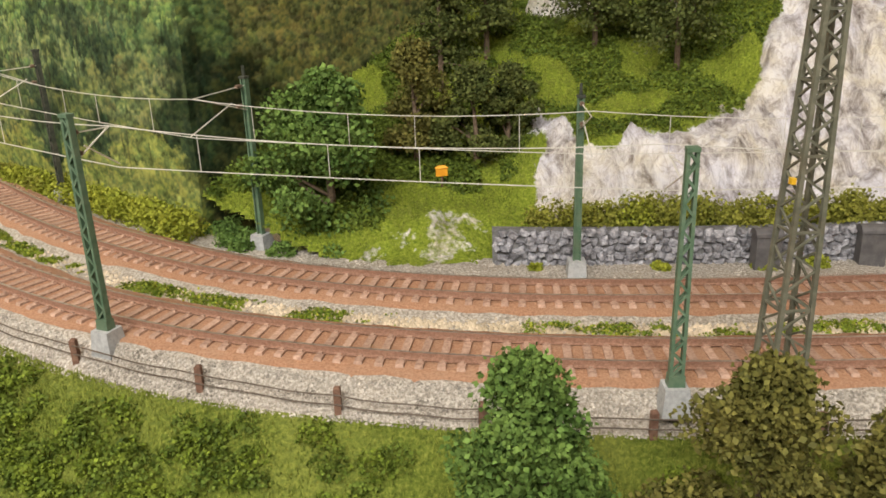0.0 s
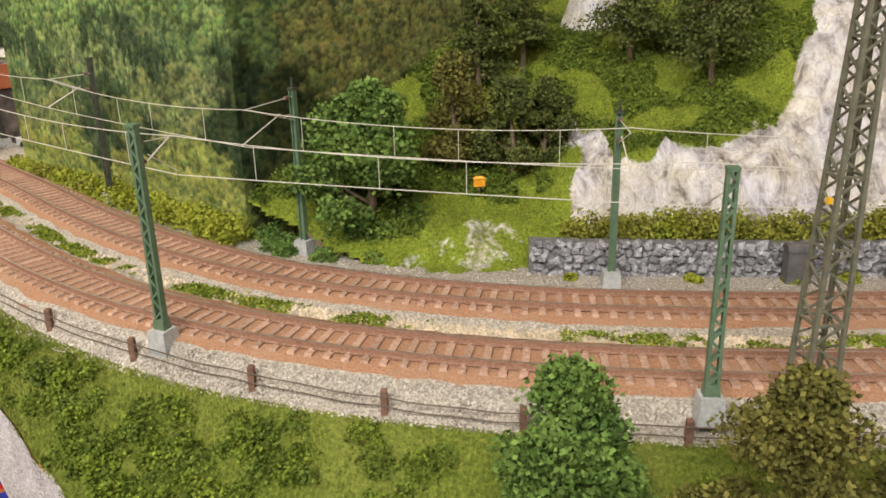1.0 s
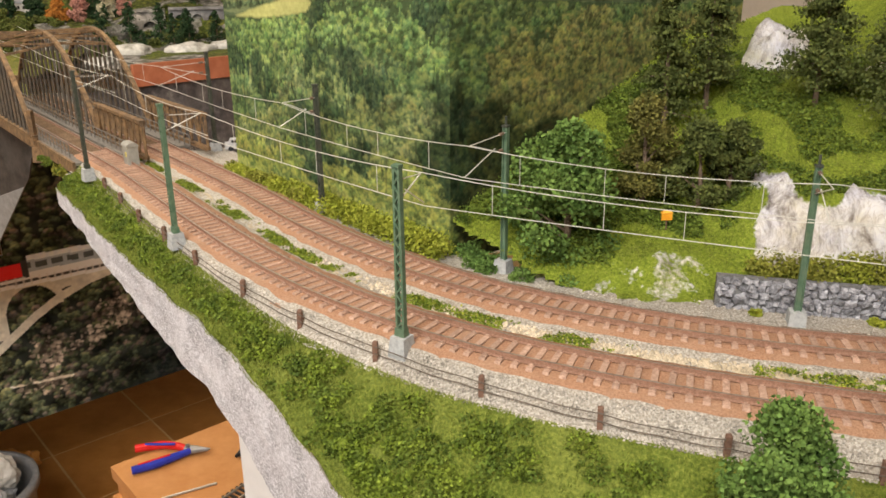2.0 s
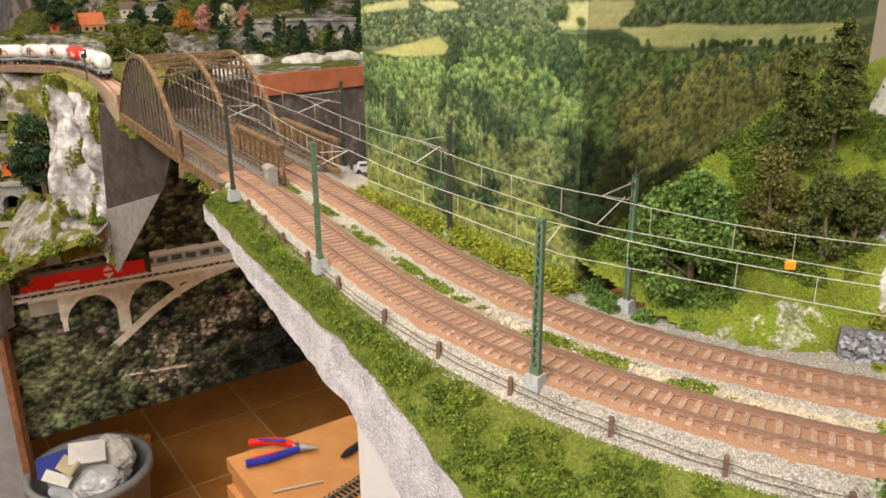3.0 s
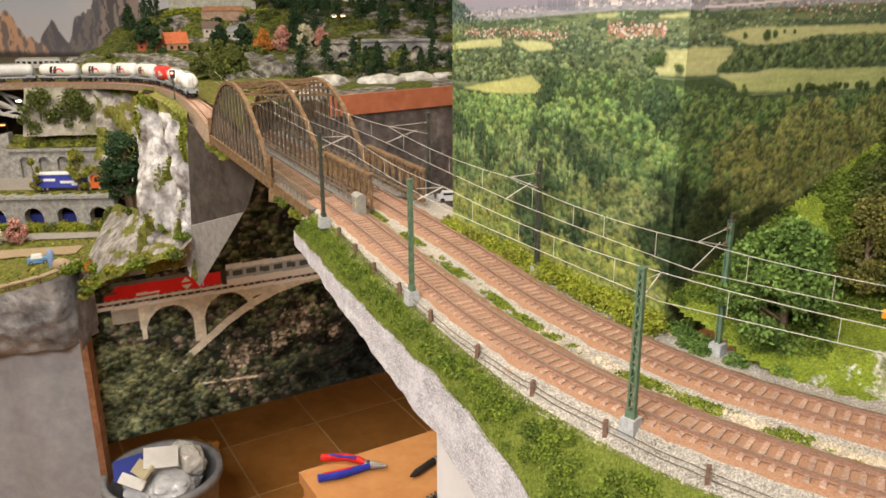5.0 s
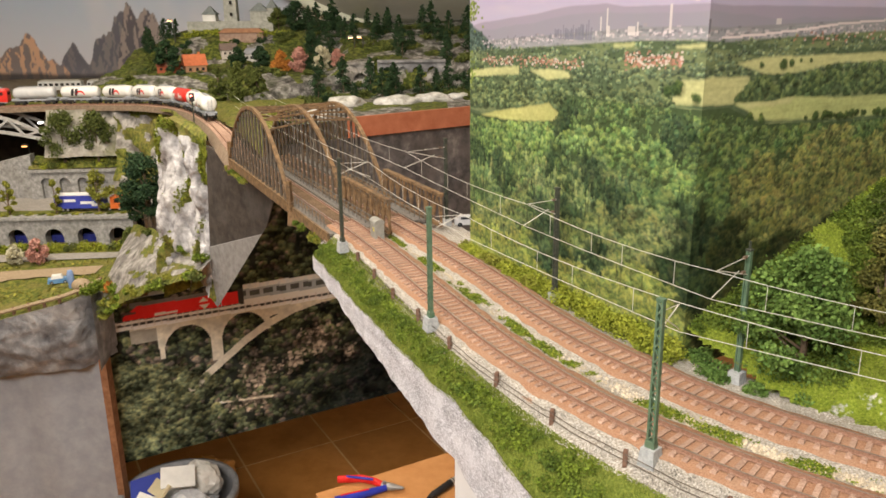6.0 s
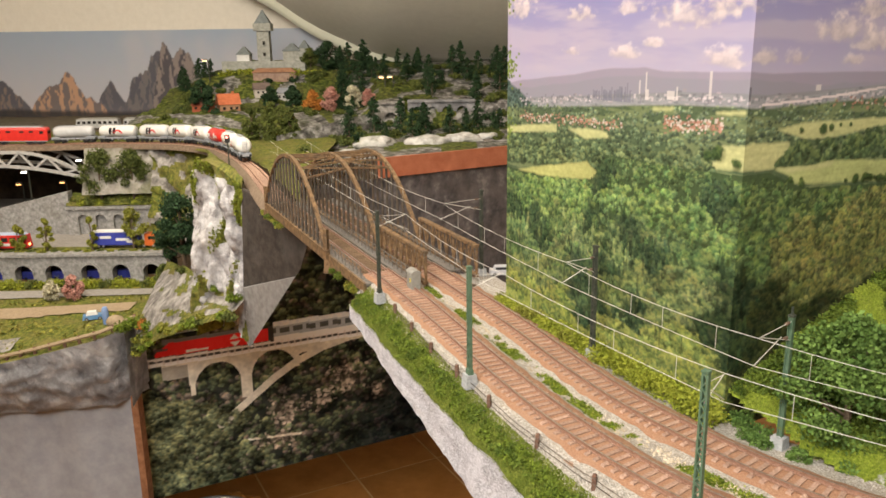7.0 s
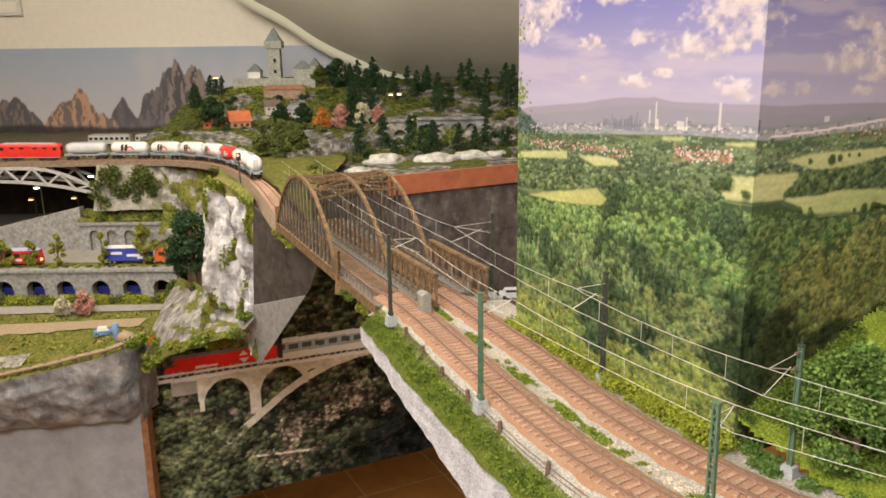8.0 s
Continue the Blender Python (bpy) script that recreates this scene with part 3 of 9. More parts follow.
def picture_panel(name, a, b, z0, z1, image, thick, label, category="poster", lean=0.0, ia=0.0, ib=0.0):
    """A flat printed panel from plan point a to b, coloured by a painted grid."""
    h, w = image.shape[:2]
    a, b = np.array(a, float), np.array(b, float)
    d = (b - a) / np.linalg.norm(b - a)
    nrm = np.array([d[1], -d[0]])
    u = np.linspace(0, 1, w + 1)
    v = np.linspace(0, 1, h + 1)
    U_, V_ = np.meshgrid(u, v)
    pts = np.zeros((h + 1, w + 1, 3))
    for k in range(2):
        pts[..., k] = a[k] + (b[k] - a[k]) * U_ + nrm[k] * lean * (1 - V_)
    pts[..., 2] = z0 + (z1 - z0) * V_
    nv = (h + 1) * (w + 1)
    idx = np.arange(nv).reshape(h + 1, w + 1)
    quads = np.stack([idx[:-1, :-1], idx[:-1, 1:], idx[1:, 1:], idx[1:, :-1]], -1).reshape(-1, 4)
    me = bpy.data.meshes.new(name)
    me.vertices.add(nv)
    me.vertices.foreach_set("co", pts.ravel())
    me.loops.add(quads.size)
    me.loops.foreach_set("vertex_index", quads.ravel())
    me.polygons.add(len(quads))
    me.polygons.foreach_set("loop_start", np.arange(len(quads)) * 4)
    me.update(calc_edges=True)
    att = me.color_attributes.new("print", "FLOAT_COLOR", "POINT")
    pad = np.pad(image, ((0, 1), (0, 1), (0, 0)), mode="edge")
    col = np.ones((nv, 4), np.float32)
    col[:, :3] = pad.reshape(-1, 3)
    att.data.foreach_set("color", col.ravel())
    me.materials.append(PRINT)
    me.polygons.foreach_set("use_smooth", [True] * len(me.polygons))
    ob = tagged(new(name, me), label, category)
    back = Mesh()
    q = [np.array([*(p - nrm * o + nrm * (lean if z == z0 else 0)), z]) for o in (0.0006, thick) for p, z in ((a + d * ia, z0), (b - d * ib, z0), (b - d * ib, z1), (a + d * ia, z1))]
    back.add(q, [(0, 1, 2, 3), (7, 6, 5, 4), (0, 4, 5, 1), (1, 5, 6, 2), (2, 6, 7, 3), (3, 7, 4, 0)])
    part("backing_board", back, BOARDWHITE, ob, "white edge of the board")
    return ob


def print_material():
    m, nt, b = shader("printed_paper", 0.65, 0, 0.05)
    att = nt.nodes.new("ShaderNodeAttribute")
    att.attribute_name = "print"
    n = noise_node(nt, 30, 3, 0.5, where(nt))
    col = mix_node(nt, 0.05, att.outputs["Color"], n.outputs["Color"], "SOFT_LIGHT")
    nt.links.new(col, b.inputs["Base Color"])
    return m


PRINT = print_material()
BOARDWHITE = surface("white_board_edge", two((0.62, 0.61, 0.58), (0.75, 0.74, 0.70)), 80, bump=0.05)


class Canvas:
    """A small painted picture in metres; rows run upwards."""

    def __init__(self, width, height, cell):
        self.w, self.h, self.c = int(width / cell), int(height / cell), cell
        self.p = np.zeros((self.h, self.w, 3))
        self.y, self.x = np.mgrid[0:self.h, 0:self.w] * cell
        self.fray = self.fleck = None

    def noise(self, sx, sy, octaves=4, seed=0):
        out, amp, tot = np.zeros((self.h, self.w)), 1.0, 0.0
        rng = np.random.default_rng(seed)
        for o in range(octaves):
            gx, gy = int(self.w * self.c / sx * 2 ** o) + 3, int(self.h * self.c / sy * 2 ** o) + 3
            g = rng.random((gy, gx))
            fx, fy = self.x / sx * 2 ** o, self.y / sy * 2 ** o
            ix, iy = fx.astype(int), fy.astype(int)
            tx, ty = fx - ix, fy - iy
            tx, ty = tx * tx * (3 - 2 * tx), ty * ty * (3 - 2 * ty)
            ix, iy = np.minimum(ix, gx - 2), np.minimum(iy, gy - 2)
            out += amp * ((g[iy, ix] * (1 - tx) + g[iy, ix + 1] * tx) * (1 - ty) + (g[iy + 1, ix] * (1 - tx) + g[iy + 1, ix + 1] * tx) * ty)
            tot += amp
            amp *= 0.55
        return out / tot

    def blend(self, mask, colour):
        mask = np.clip(mask, 0, 1)[..., None]
        self.p = self.p * (1 - mask) + np.asarray(colour) * mask

    def blob(self, x, y, rx, ry, colour, soft=0.25, alpha=1.0):
        c = self.c
        i0, i1 = max(0, int((x - rx) / c)), min(self.w, int((x + rx) / c) + 2)
        j0, j1 = max(0, int((y - ry) / c)), min(self.h, int((y + ry) / c) + 2)
        if i1 <= i0 or j1 <= j0:
            return
        d = ((self.x[j0:j1, i0:i1] - x) / rx) ** 2 + ((self.y[j0:j1, i0:i1] - y) / ry) ** 2
        a = np.clip((1 - d) / soft, 0, 1)[..., None] * alpha
        self.p[j0:j1, i0:i1] = self.p[j0:j1, i0:i1] * (1 - a) + np.asarray(colour) * a

    def rect(self, x0, y0, x1, y1, colour, alpha=1.0):
        c = self.c
        s = self.p[max(0, int(y0 / c)):int(y1 / c) + 1, max(0, int(x0 / c)):int(x1 / c) + 1]
        s[:] = s * (1 - alpha) + np.asarray(colour) * alpha

    def tree(self, x, y, r, base, tall=0.85):
        """A crown lit from above with a dark foot, its outline and its lights frayed; slender ones are pointed."""
        base, c = np.asarray(base), self.c
        if self.fray is None:
            self.fray, self.fleck = self.noise(5 * c, 4 * c, 3, 91), self.noise(2.6 * c, 2.2 * c, 2, 92)
        ry = r * tall
        self.blob(x + 0.2 * r, y - 0.45 * ry, r * 1.05, ry * 0.95, base * 0.34, 0.8, 0.55)
        i0, i1 = max(0, int((x - 1.3 * r) / c)), min(self.w, int((x + 1.3 * r) / c) + 2)
        j0, j1 = max(0, int((y - 1.3 * ry) / c)), min(self.h, int((y + 1.3 * ry) / c) + 2)
        if i1 <= i0 or j1 <= j0:
            return
        sl = (slice(j0, j1), slice(i0, i1))
        u, v = (self.x[sl] - x) / r, (self.y[sl] - y) / ry
        if tall > 1.5:
            d = (u / np.clip(0.20 + 0.52 * (1 - v), 0.12, 2)) ** 2 * 0.9 + np.abs(v) ** 4
        else:
            d = u * u + v * v
        f = self.fray[sl] - 0.5
        a = np.clip((1 - d + 1.7 * f) / 0.6, 0, 1)[..., None] * 0.95
        light = np.clip(0.80 + 0.40 * v - 0.14 * u + 1.0 * f + 0.95 * (self.fleck[sl] - 0.5), 0.26, 1.6)[..., None]
        col = base * light * np.where(light > 1.05, np.array([1.12, 1.04, 0.9]), np.array([0.92, 1.0, 1.05]))
        self.p[sl] = self.p[sl] * (1 - a) + col * a


CELL = 0.00068


def paint_valley(width, height):
    """The printed photograph: forest slopes, fields, a far town with chimneys, hills and a cloudy sky. x along the sheet, y up."""
    k = Canvas(width, height, CELL)
    rng = np.random.default_rng(21)
    X, Y = k.x, k.y
    up = np.clip((Y - 0.215) / 0.07, 0, 1)[..., None]
    k.p[:] = np.array([0.40, 0.36, 0.47]) * (1 - up) + np.array([0.175, 0.175, 0.40]) * up
    streak = k.noise(0.10, 0.016, 5, 3)
    k.blend(smooth01(0.44, 0.62, streak) * 0.65, (0.44, 0.38, 0.46))
    # lit clouds: small heaps low down, large ones towards the upper edge
    heaps = [(0.035, 0.274, 0.034), (0.012, 0.258, 0.020), (0.098, 0.253, 0.013), (0.154, 0.2555, 0.012), (0.184, 0.2535, 0.010), (0.212, 0.2475, 0.024), (0.239, 0.2545, 0.022), (0.235, 0.267, 0.030), (0.255, 0.280, 0.032), (0.148, 0.2265, 0.012),
             (0.176, 0.2335, 0.008), (0.088, 0.228, 0.009), (0.343, 0.262, 0.012), (0.366, 0.252, 0.017), (0.337, 0.2385, 0.019), (0.366, 0.232, 0.016), (0.297, 0.224, 0.012), (0.269, 0.225, 0.011), (0.347, 0.222, 0.008), (0.237, 0.2235, 0.015), (0.13, 0.285, 0.022), (0.30, 0.280, 0.020)]
    puff = k.noise(0.007, 0.005, 4, 19)
    for cx, cy, s in heaps:
        u, v = (X - cx) / (s * 1.45), (Y - cy) / (s * 0.62)
        body = 1 - u * u - np.where(v < 0, 5.0, 1.0) * v * v + 2.6 * (puff - 0.5)
        lit = np.clip(0.82 + 0.22 * v + 0.7 * (puff - 0.5), 0.55, 1.12)[..., None]
        a = (smooth01(-0.1, 1.1, body) * 0.80)[..., None]
        k.p = k.p * (1 - a) + np.array([0.62, 0.53, 0.52]) * lit * a
    # far hills in haze
    ridge_line = np.interp(X, [0, 0.026, 0.093, 0.13, 0.17, 0.187, 0.258, 0.276, 0.304, 0.374, 0.6], [0.203, 0.2065, 0.2125, 0.2178, 0.2194, 0.2172, 0.2190, 0.2171, 0.2172, 0.2155, 0.213])
    rough = k.noise(0.02, 1.0, 4, 8)
    k.blend(smooth01(0, 0.0012, ridge_line + 0.0014 * (rough - 0.5) - Y), (0.30, 0.265, 0.325))
    k.blend(smooth01(0, 0.002, ridge_line - 0.0055 - Y + 0.006 * (k.noise(0.04, 1, 3, 9) - 0.5)), (0.27, 0.255, 0.30))
    town = np.interp(X, [0, 0.027, 0.135, 0.204, 0.254, 0.272, 0.377, 0.6], [0.188, 0.1897, 0.1974, 0.2024, 0.204, 0.2027, 0.2043, 0.206])
    k.blend(smooth01(0, 0.0015, town + 0.003 - Y), (0.235, 0.235, 0.245))
    k.blend(smooth01(0, 0.001, town + 0.002 - Y) * smooth01(0.46, 0.66, k.noise(0.010, 0.0016, 4, 12)) * 0.7, (0.30, 0.29, 0.30))
    # wooded hill at the left margin
    k.blend(smooth01(0, 0.003, 0.206 - 0.42 * X - Y + 0.002 * (rough - 0.5)) * (X < 0.07), (0.085, 0.12, 0.105))
    for j in range(160):
        x, y = rng.uniform(0, 0.045), rng.uniform(0.182, 0.204)
        if y < 0.204 - 0.42 * x:
            k.tree(x, y, rng.uniform(0.0014, 0.0026), np.array([0.085, 0.125, 0.10]) * rng.uniform(0.6, 1.3), 0.9)

    def line_y(x, xs, ys):
        return float(np.interp(x, xs, ys))
    # the town: pale blocks, works and chimneys
    for j in range(620):
        x = rng.uniform(0.02, 0.45)
        y = line_y(x, [0.027, 0.135, 0.204, 0.254, 0.272, 0.377, 0.5], [0.1897, 0.1974, 0.2014, 0.2025, 0.2010, 0.2013, 0.202]) + rng.normal(0, 0.0015)
        w, h = rng.uniform(0.0005, 0.0026), rng.uniform(0.0004, 0.0011)
        c = np.array([0.46, 0.40, 0.41]) * rng.uniform(0.5, 1.35) if rng.random() < 0.55 else np.array([0.15, 0.155, 0.17])
        k.rect(x, y, x + w, y + h, c, 0.6)
    for j in range(70):
        x = rng.normal(0.137, 0.012)
        k.rect(x, 0.1965, x + 0.0009, 0.1965 + abs(rng.normal(0, 0.0040)), np.array([0.17, 0.17, 0.21]), 0.6)
    for x, y0, y1, w in [(0.1715, 0.199, 0.2158, 0.0007), (0.1658, 0.202, 0.2102, 0.0006), (0.2276, 0.202, 0.2180, 0.0009), (0.1725, 0.199, 0.205, 0.002), (0.192, 0.200, 0.2048, 0.006), (0.200, 0.200, 0.208, 0.0012), (0.2574, 0.203, 0.210, 0.0016), (0.315, 0.2065, 0.2088, 0.004)]:
        k.rect(x, y0, x + w, y1, (0.56, 0.51, 0.49) if x != 0.2574 else (0.13, 0.12, 0.14), 0.85)
    road = np.interp(X, [0.268, 0.30, 0.34, 0.3766, 0.5], [0.1995, 0.2003, 0.2022, 0.2048, 0.208])
    k.blend((np.abs(Y - road) < 0.0007) * (X > 0.268) * 0.9, (0.58, 0.50, 0.49))
    # plain of woods and small fields below the town
    low = town - 0.0045
    k.blend(smooth01(0, 0.002, low - Y), (0.075, 0.105, 0.055))
    k.blend(smooth01(0, 0.002, low - Y) * smooth01(0.50, 0.62, k.noise(0.03, 0.004, 4, 55)) * 0.8, (0.16, 0.19, 0.09))

    def field(pts, colour):
        ax, ay = np.array(pts, float).T
        inside = np.zeros_like(X, bool)
        j = len(ax) - 1
        wob = Y + 0.0012 * (k.noise(0.008, 0.008, 3, 33) - 0.5)
        for i in range(len(ax)):
            inside ^= ((ay[i] > wob) != (ay[j] > wob)) & (X < (ax[j] - ax[i]) * (wob - ay[i]) / (ay[j] - ay[i] + 1e-12) + ax[i])
            j = i
        inside = inside * 1.0
        for ax_ in (0, 1):
            inside = (np.roll(inside, 1, ax_) + inside + np.roll(inside, -1, ax_)) / 3
        k.blend(inside, np.array(colour))
        k.blend(inside * smooth01(0.4, 0.7, k.noise(0.03, 0.0022, 4, 31)) * 0.4, np.array(colour) * 0.72)
    pale, fresh, straw = (0.42, 0.42, 0.20), (0.36, 0.39, 0.16), (0.40, 0.40, 0.15)

    def wood(y_top, y_bot, count, tone=1.0, x0=0.0, x1=None):
        """Small crowns from far to near between two lines of the sheet; the lines follow the town's slope."""
        for t in np.sort(rng.random(count)):
            x = rng.uniform(x0, x1 or width)
            tilt = line_y(x, [0, 0.25, 0.6], [-0.014, 0.0, 0.002])
            y = y_top + (y_bot - y_top) * t + tilt
            r = (0.0011 + max(0, 0.196 - y) * 0.036) * rng.uniform(0.7, 1.5)
            g = rng.choice([0.45, 0.6, 0.85, 1.1, 1.35]) * rng.uniform(0.85, 1.15) * tone
            haze = float(smooth01(0.155, 0.20, y))
            k.tree(x, y, r, np.array([0.125, 0.165, 0.080]) * g + np.array([0.045, 0.050, 0.050]) * haze, 0.75)
    wood(0.1985, 0.176, 1300)
    for x0, x1, y0, y1 in ((0.02, 0.15, 0.1768, 0.1802), (0.19, 0.24, 0.1851, 0.1861), (0.33, 0.45, 0.1975, 0.196)):
        for j in range(190 if x1 < 0.3 else 60):
            x = rng.uniform(x0, x1)
            c = np.array([0.36, 0.18, 0.13]) * rng.uniform(0.6, 1.25) if rng.random() < 0.68 else np.array([0.52, 0.44, 0.38])
            y = y0 + (y1 - y0) * (x - x0) / (x1 - x0) + rng.normal(0, 0.0021)
            k.rect(x, y, x + rng.uniform(0.0006, 0.0020), y + rng.uniform(0.0004, 0.0009), c, 0.75)
    field([(0.1789, 0.1938), (0.1983, 0.1952), (0.1983, 0.1932), (0.1789, 0.192)], pale)
    field([(0.2339, 0.1948), (0.256, 0.1968), (0.256, 0.1945), (0.2339, 0.193)], pale)
    wood(0.184, 0.166, 700)
    field([(0.0, 0.1668), (0.03, 0.1705), (0.0723, 0.1742), (0.0726, 0.1688), (0.03, 0.1648), (0.0, 0.1618)], pale)
    field([(0.0864, 0.1722), (0.105, 0.1742), (0.1329, 0.1742), (0.136, 0.1702), (0.108, 0.1672)], pale)
    field([(0.2831, 0.1853), (0.3083, 0.1874), (0.3804, 0.1862), (0.56, 0.1845), (0.56, 0.178), (0.381, 0.1810), (0.3331, 0.1770), (0.3095, 0.1775)], pale)
    field([(0.2398, 0.1752), (0.2628, 0.1782), (0.2958, 0.1768), (0.2944, 0.1708), (0.2856, 0.1663), (0.283, 0.1618), (0.2585, 0.1632), (0.2074, 0.1600), (0.2365, 0.166)], pale)
    wood(0.168, 0.154, 900, 0.9, 0.0, 0.235)
    for x, y, r in ((0.237, 0.1715, 0.0058), (0.2515, 0.1665, 0.0042), (0.229, 0.169, 0.004), (0.305, 0.1832, 0.0026), (0.3255, 0.183, 0.0044), (0.333, 0.1832, 0.003), (0.352, 0.184, 0.0018), (0.342, 0.1842, 0.0016)):
        k.tree(x, y, r, np.array([0.055, 0.085, 0.03]), 0.85)
    # belt of woods between the two fields of the second sheet, then the lower field
    for j in range(330):
        x = rng.uniform(0.286, 0.56)
        hi = line_y(x, [0.286, 0.303, 0.333, 0.381, 0.56], [0.165, 0.1755, 0.1755, 0.1795, 0.177])
        lo = line_y(x, [0.286, 0.312, 0.385, 0.56], [0.1635, 0.163, 0.161, 0.156])
        k.tree(x, hi + (lo - hi) * (j + 0.5) / 330, rng.uniform(0.0024, 0.0048), np.array([0.090, 0.125, 0.055]) * rng.uniform(0.6, 1.35), 0.8)
    field([(0.283, 0.1626), (0.312, 0.1610), (0.339, 0.1626), (0.3856, 0.1590), (0.56, 0.1535), (0.56, 0.140), (0.3879, 0.1455), (0.3036, 0.1510), (0.2963, 0.1575)], fresh)
    field([(0.283, 0.1626), (0.312, 0.1606), (0.339, 0.1622), (0.336, 0.1590), (0.297, 0.1582)], pale)
    for j in range(60):
        x = rng.uniform(0.297, 0.56)
        k.tree(x, line_y(x, [0.297, 0.39, 0.56], [0.1520, 0.1475, 0.1425]) + rng.normal(0, 0.0012), rng.uniform(0.0018, 0.0040), np.array([0.060, 0.090, 0.03]) * rng.uniform(0.7, 1.2), 0.85)
    # the forest: kinds of wood at places of the sheet, blended; rgb of a lit crown, share of pointed crowns
    kinds = {"bright": ((0.150, 0.220, 0.076), 0.05, [(0.03, 0.112), (0.053, 0.109), (0.103, 0.113), (0.096, 0.125), (0.149, 0.135), (0.184, 0.1285), (0.219, 0.1257), (0.245, 0.118)]),
             "mixed": ((0.105, 0.150, 0.060), 0.2, [(0.217, 0.106), (0.183, 0.108), (0.125, 0.103), (0.01, 0.12), (0.07, 0.095), (0.21, 0.15), (0.16, 0.152), (0.235, 0.097), (0.006, 0.075), (0.03, 0.066)]),
             "dark": ((0.050, 0.078, 0.038), 0.45, [(0.02, 0.096), (0.042, 0.1), (0.117, 0.108), (0.163, 0.104), (0.186, 0.1), (0.18, 0.089), (0.14, 0.079), (0.055, 0.082), (0.10, 0.072), (0.13, 0.145), (0.245, 0.145), (0.11, 0.045), (0.17, 0.050)]),
             "poplar": ((0.155, 0.205, 0.085), 0.5, [(0.0945, 0.090), (0.1135, 0.087), (0.1525, 0.085), (0.0987, 0.101), (0.075, 0.078), (0.02, 0.080)]),
             "willow": ((0.142, 0.175, 0.070), 0.0, [(0.181, 0.073), (0.206, 0.077), (0.233, 0.085), (0.217, 0.07), (0.15, 0.066), (0.066, 0.056), (0.154, 0.054), (0.08, 0.064), (0.035, 0.048), (0.19, 0.058)]),
             "foot": ((0.190, 0.220, 0.065), 0.0, [(0.192, 0.031), (0.226, 0.036), (0.246, 0.036), (0.21, 0.045), (0.15, 0.025), (0.08, 0.03), (0.03, 0.03)]),
             "fold": ((0.034, 0.052, 0.024), 0.3, [(0.26, 0.08), (0.256, 0.059), (0.27, 0.045), (0.243, 0.062), (0.252, 0.09), (0.255, 0.040)]),
             "shade": ((0.105, 0.150, 0.056), 0.05, [(0.273, 0.1426), (0.264, 0.153), (0.295, 0.149), (0.33, 0.138), (0.355, 0.143), (0.438, 0.146), (0.263, 0.133), (0.269, 0.109), (0.29, 0.130), (0.52, 0.142)]),
             "olive": ((0.168, 0.178, 0.064), 0.0, [(0.302, 0.114), (0.334, 0.119), (0.37, 0.127), (0.388, 0.096), (0.359, 0.083), (0.32, 0.087), (0.433, 0.108), (0.41, 0.095), (0.455, 0.126), (0.52, 0.12), (0.34, 0.102), (0.55, 0.10)]),
             "deep": ((0.036, 0.046, 0.018), 0.0, [(0.29, 0.05), (0.275, 0.036), (0.326, 0.05), (0.35, 0.062), (0.40, 0.062), (0.30, 0.03), (0.36, 0.03), (0.46, 0.07), (0.55, 0.06), (0.45, 0.03), (0.285, 0.07)])}
    names = [n for n in kinds for _ in kinds[n][2]]
    spots = np.array([p for n in kinds for p in kinds[n][2]])
    k.blend((Y < np.interp(X, [0, 0.02, 0.125, 0.13, 0.2, 0.255, 0.28, 0.31, 0.39, 0.56], [0.133, 0.132, 0.143, 0.158, 0.158, 0.160, 0.160, 0.148, 0.143, 0.137])) * 1.0, (0.052, 0.078, 0.034))
    field([(0.0174, 0.1325), (0.0542, 0.1400), (0.1116, 0.1505), (0.1250, 0.1435), (0.12, 0.139), (0.074, 0.1335), (0.0493, 0.1325)], straw)
    ts = rng.random(11500) ** 1.35
    for t in np.sort(ts):
        x = rng.uniform(-0.008, width + 0.008)
        top = line_y(x, [0, 0.018, 0.05, 0.075, 0.122, 0.128, 0.2, 0.255, 0.28, 0.31, 0.39, 0.56], [0.129, 0.128, 0.130, 0.131, 0.139, 0.156, 0.157, 0.157, 0.157, 0.145, 0.141, 0.135])
        y = top - (top + 0.012) * t
        d2 = ((spots[:, 0] - x) / 0.016) ** 2 + ((spots[:, 1] - y) / 0.011) ** 2 + rng.exponential(0.55, len(spots))
        colour, sharp, _ = kinds[names[int(np.argmin(d2))]]
        r = (0.0017 + max(0.0, 0.155 - y) * 0.040) * math.exp(rng.normal(-0.05, 0.34))
        base = np.array(colour) * math.exp(rng.normal(0.0, 0.20)) * (1 + rng.normal(0, 0.05, 3))
        pointed = rng.random() < sharp
        k.tree(x, y, r * (0.62 if pointed else 1), base, rng.uniform(2.0, 3.0) if pointed else rng.uniform(0.7, 0.95))
    # slim trunks between the willows, and overhanging twigs at the left margin
    for j in range(30):
        x, y = rng.uniform(0, 0.24), rng.uniform(0.03, 0.085)
        k.rect(x, y, x + 0.0009, y + rng.uniform(0.006, 0.014), (0.04, 0.045, 0.022), 0.5)
    for y0, n in ((0.166, 20), (0.217, 60), (0.268, 14)):
        for j in range(n):
            k.blob(abs(rng.normal(0, 0.008)), y0 + rng.normal(0, 0.007), 0.0018, 0.0013, np.array([0.17, 0.22, 0.05]) * rng.uniform(0.5, 1.3), 0.6)
    grain = np.where(Y < town - 0.004, 0.84 + 0.32 * k.noise(0.0022, 0.0018, 2, 77), 1.0)
    k.p *= grain[..., None] * np.where(Y < town, 0.92 + 0.24 * smooth01(0.09, 0.16, Y), 1.02)[..., None] * np.where(Y < 0.157, 0.72 + 0.56 * k.noise(0.022, 0.014, 3, 66), 1.0)[..., None]
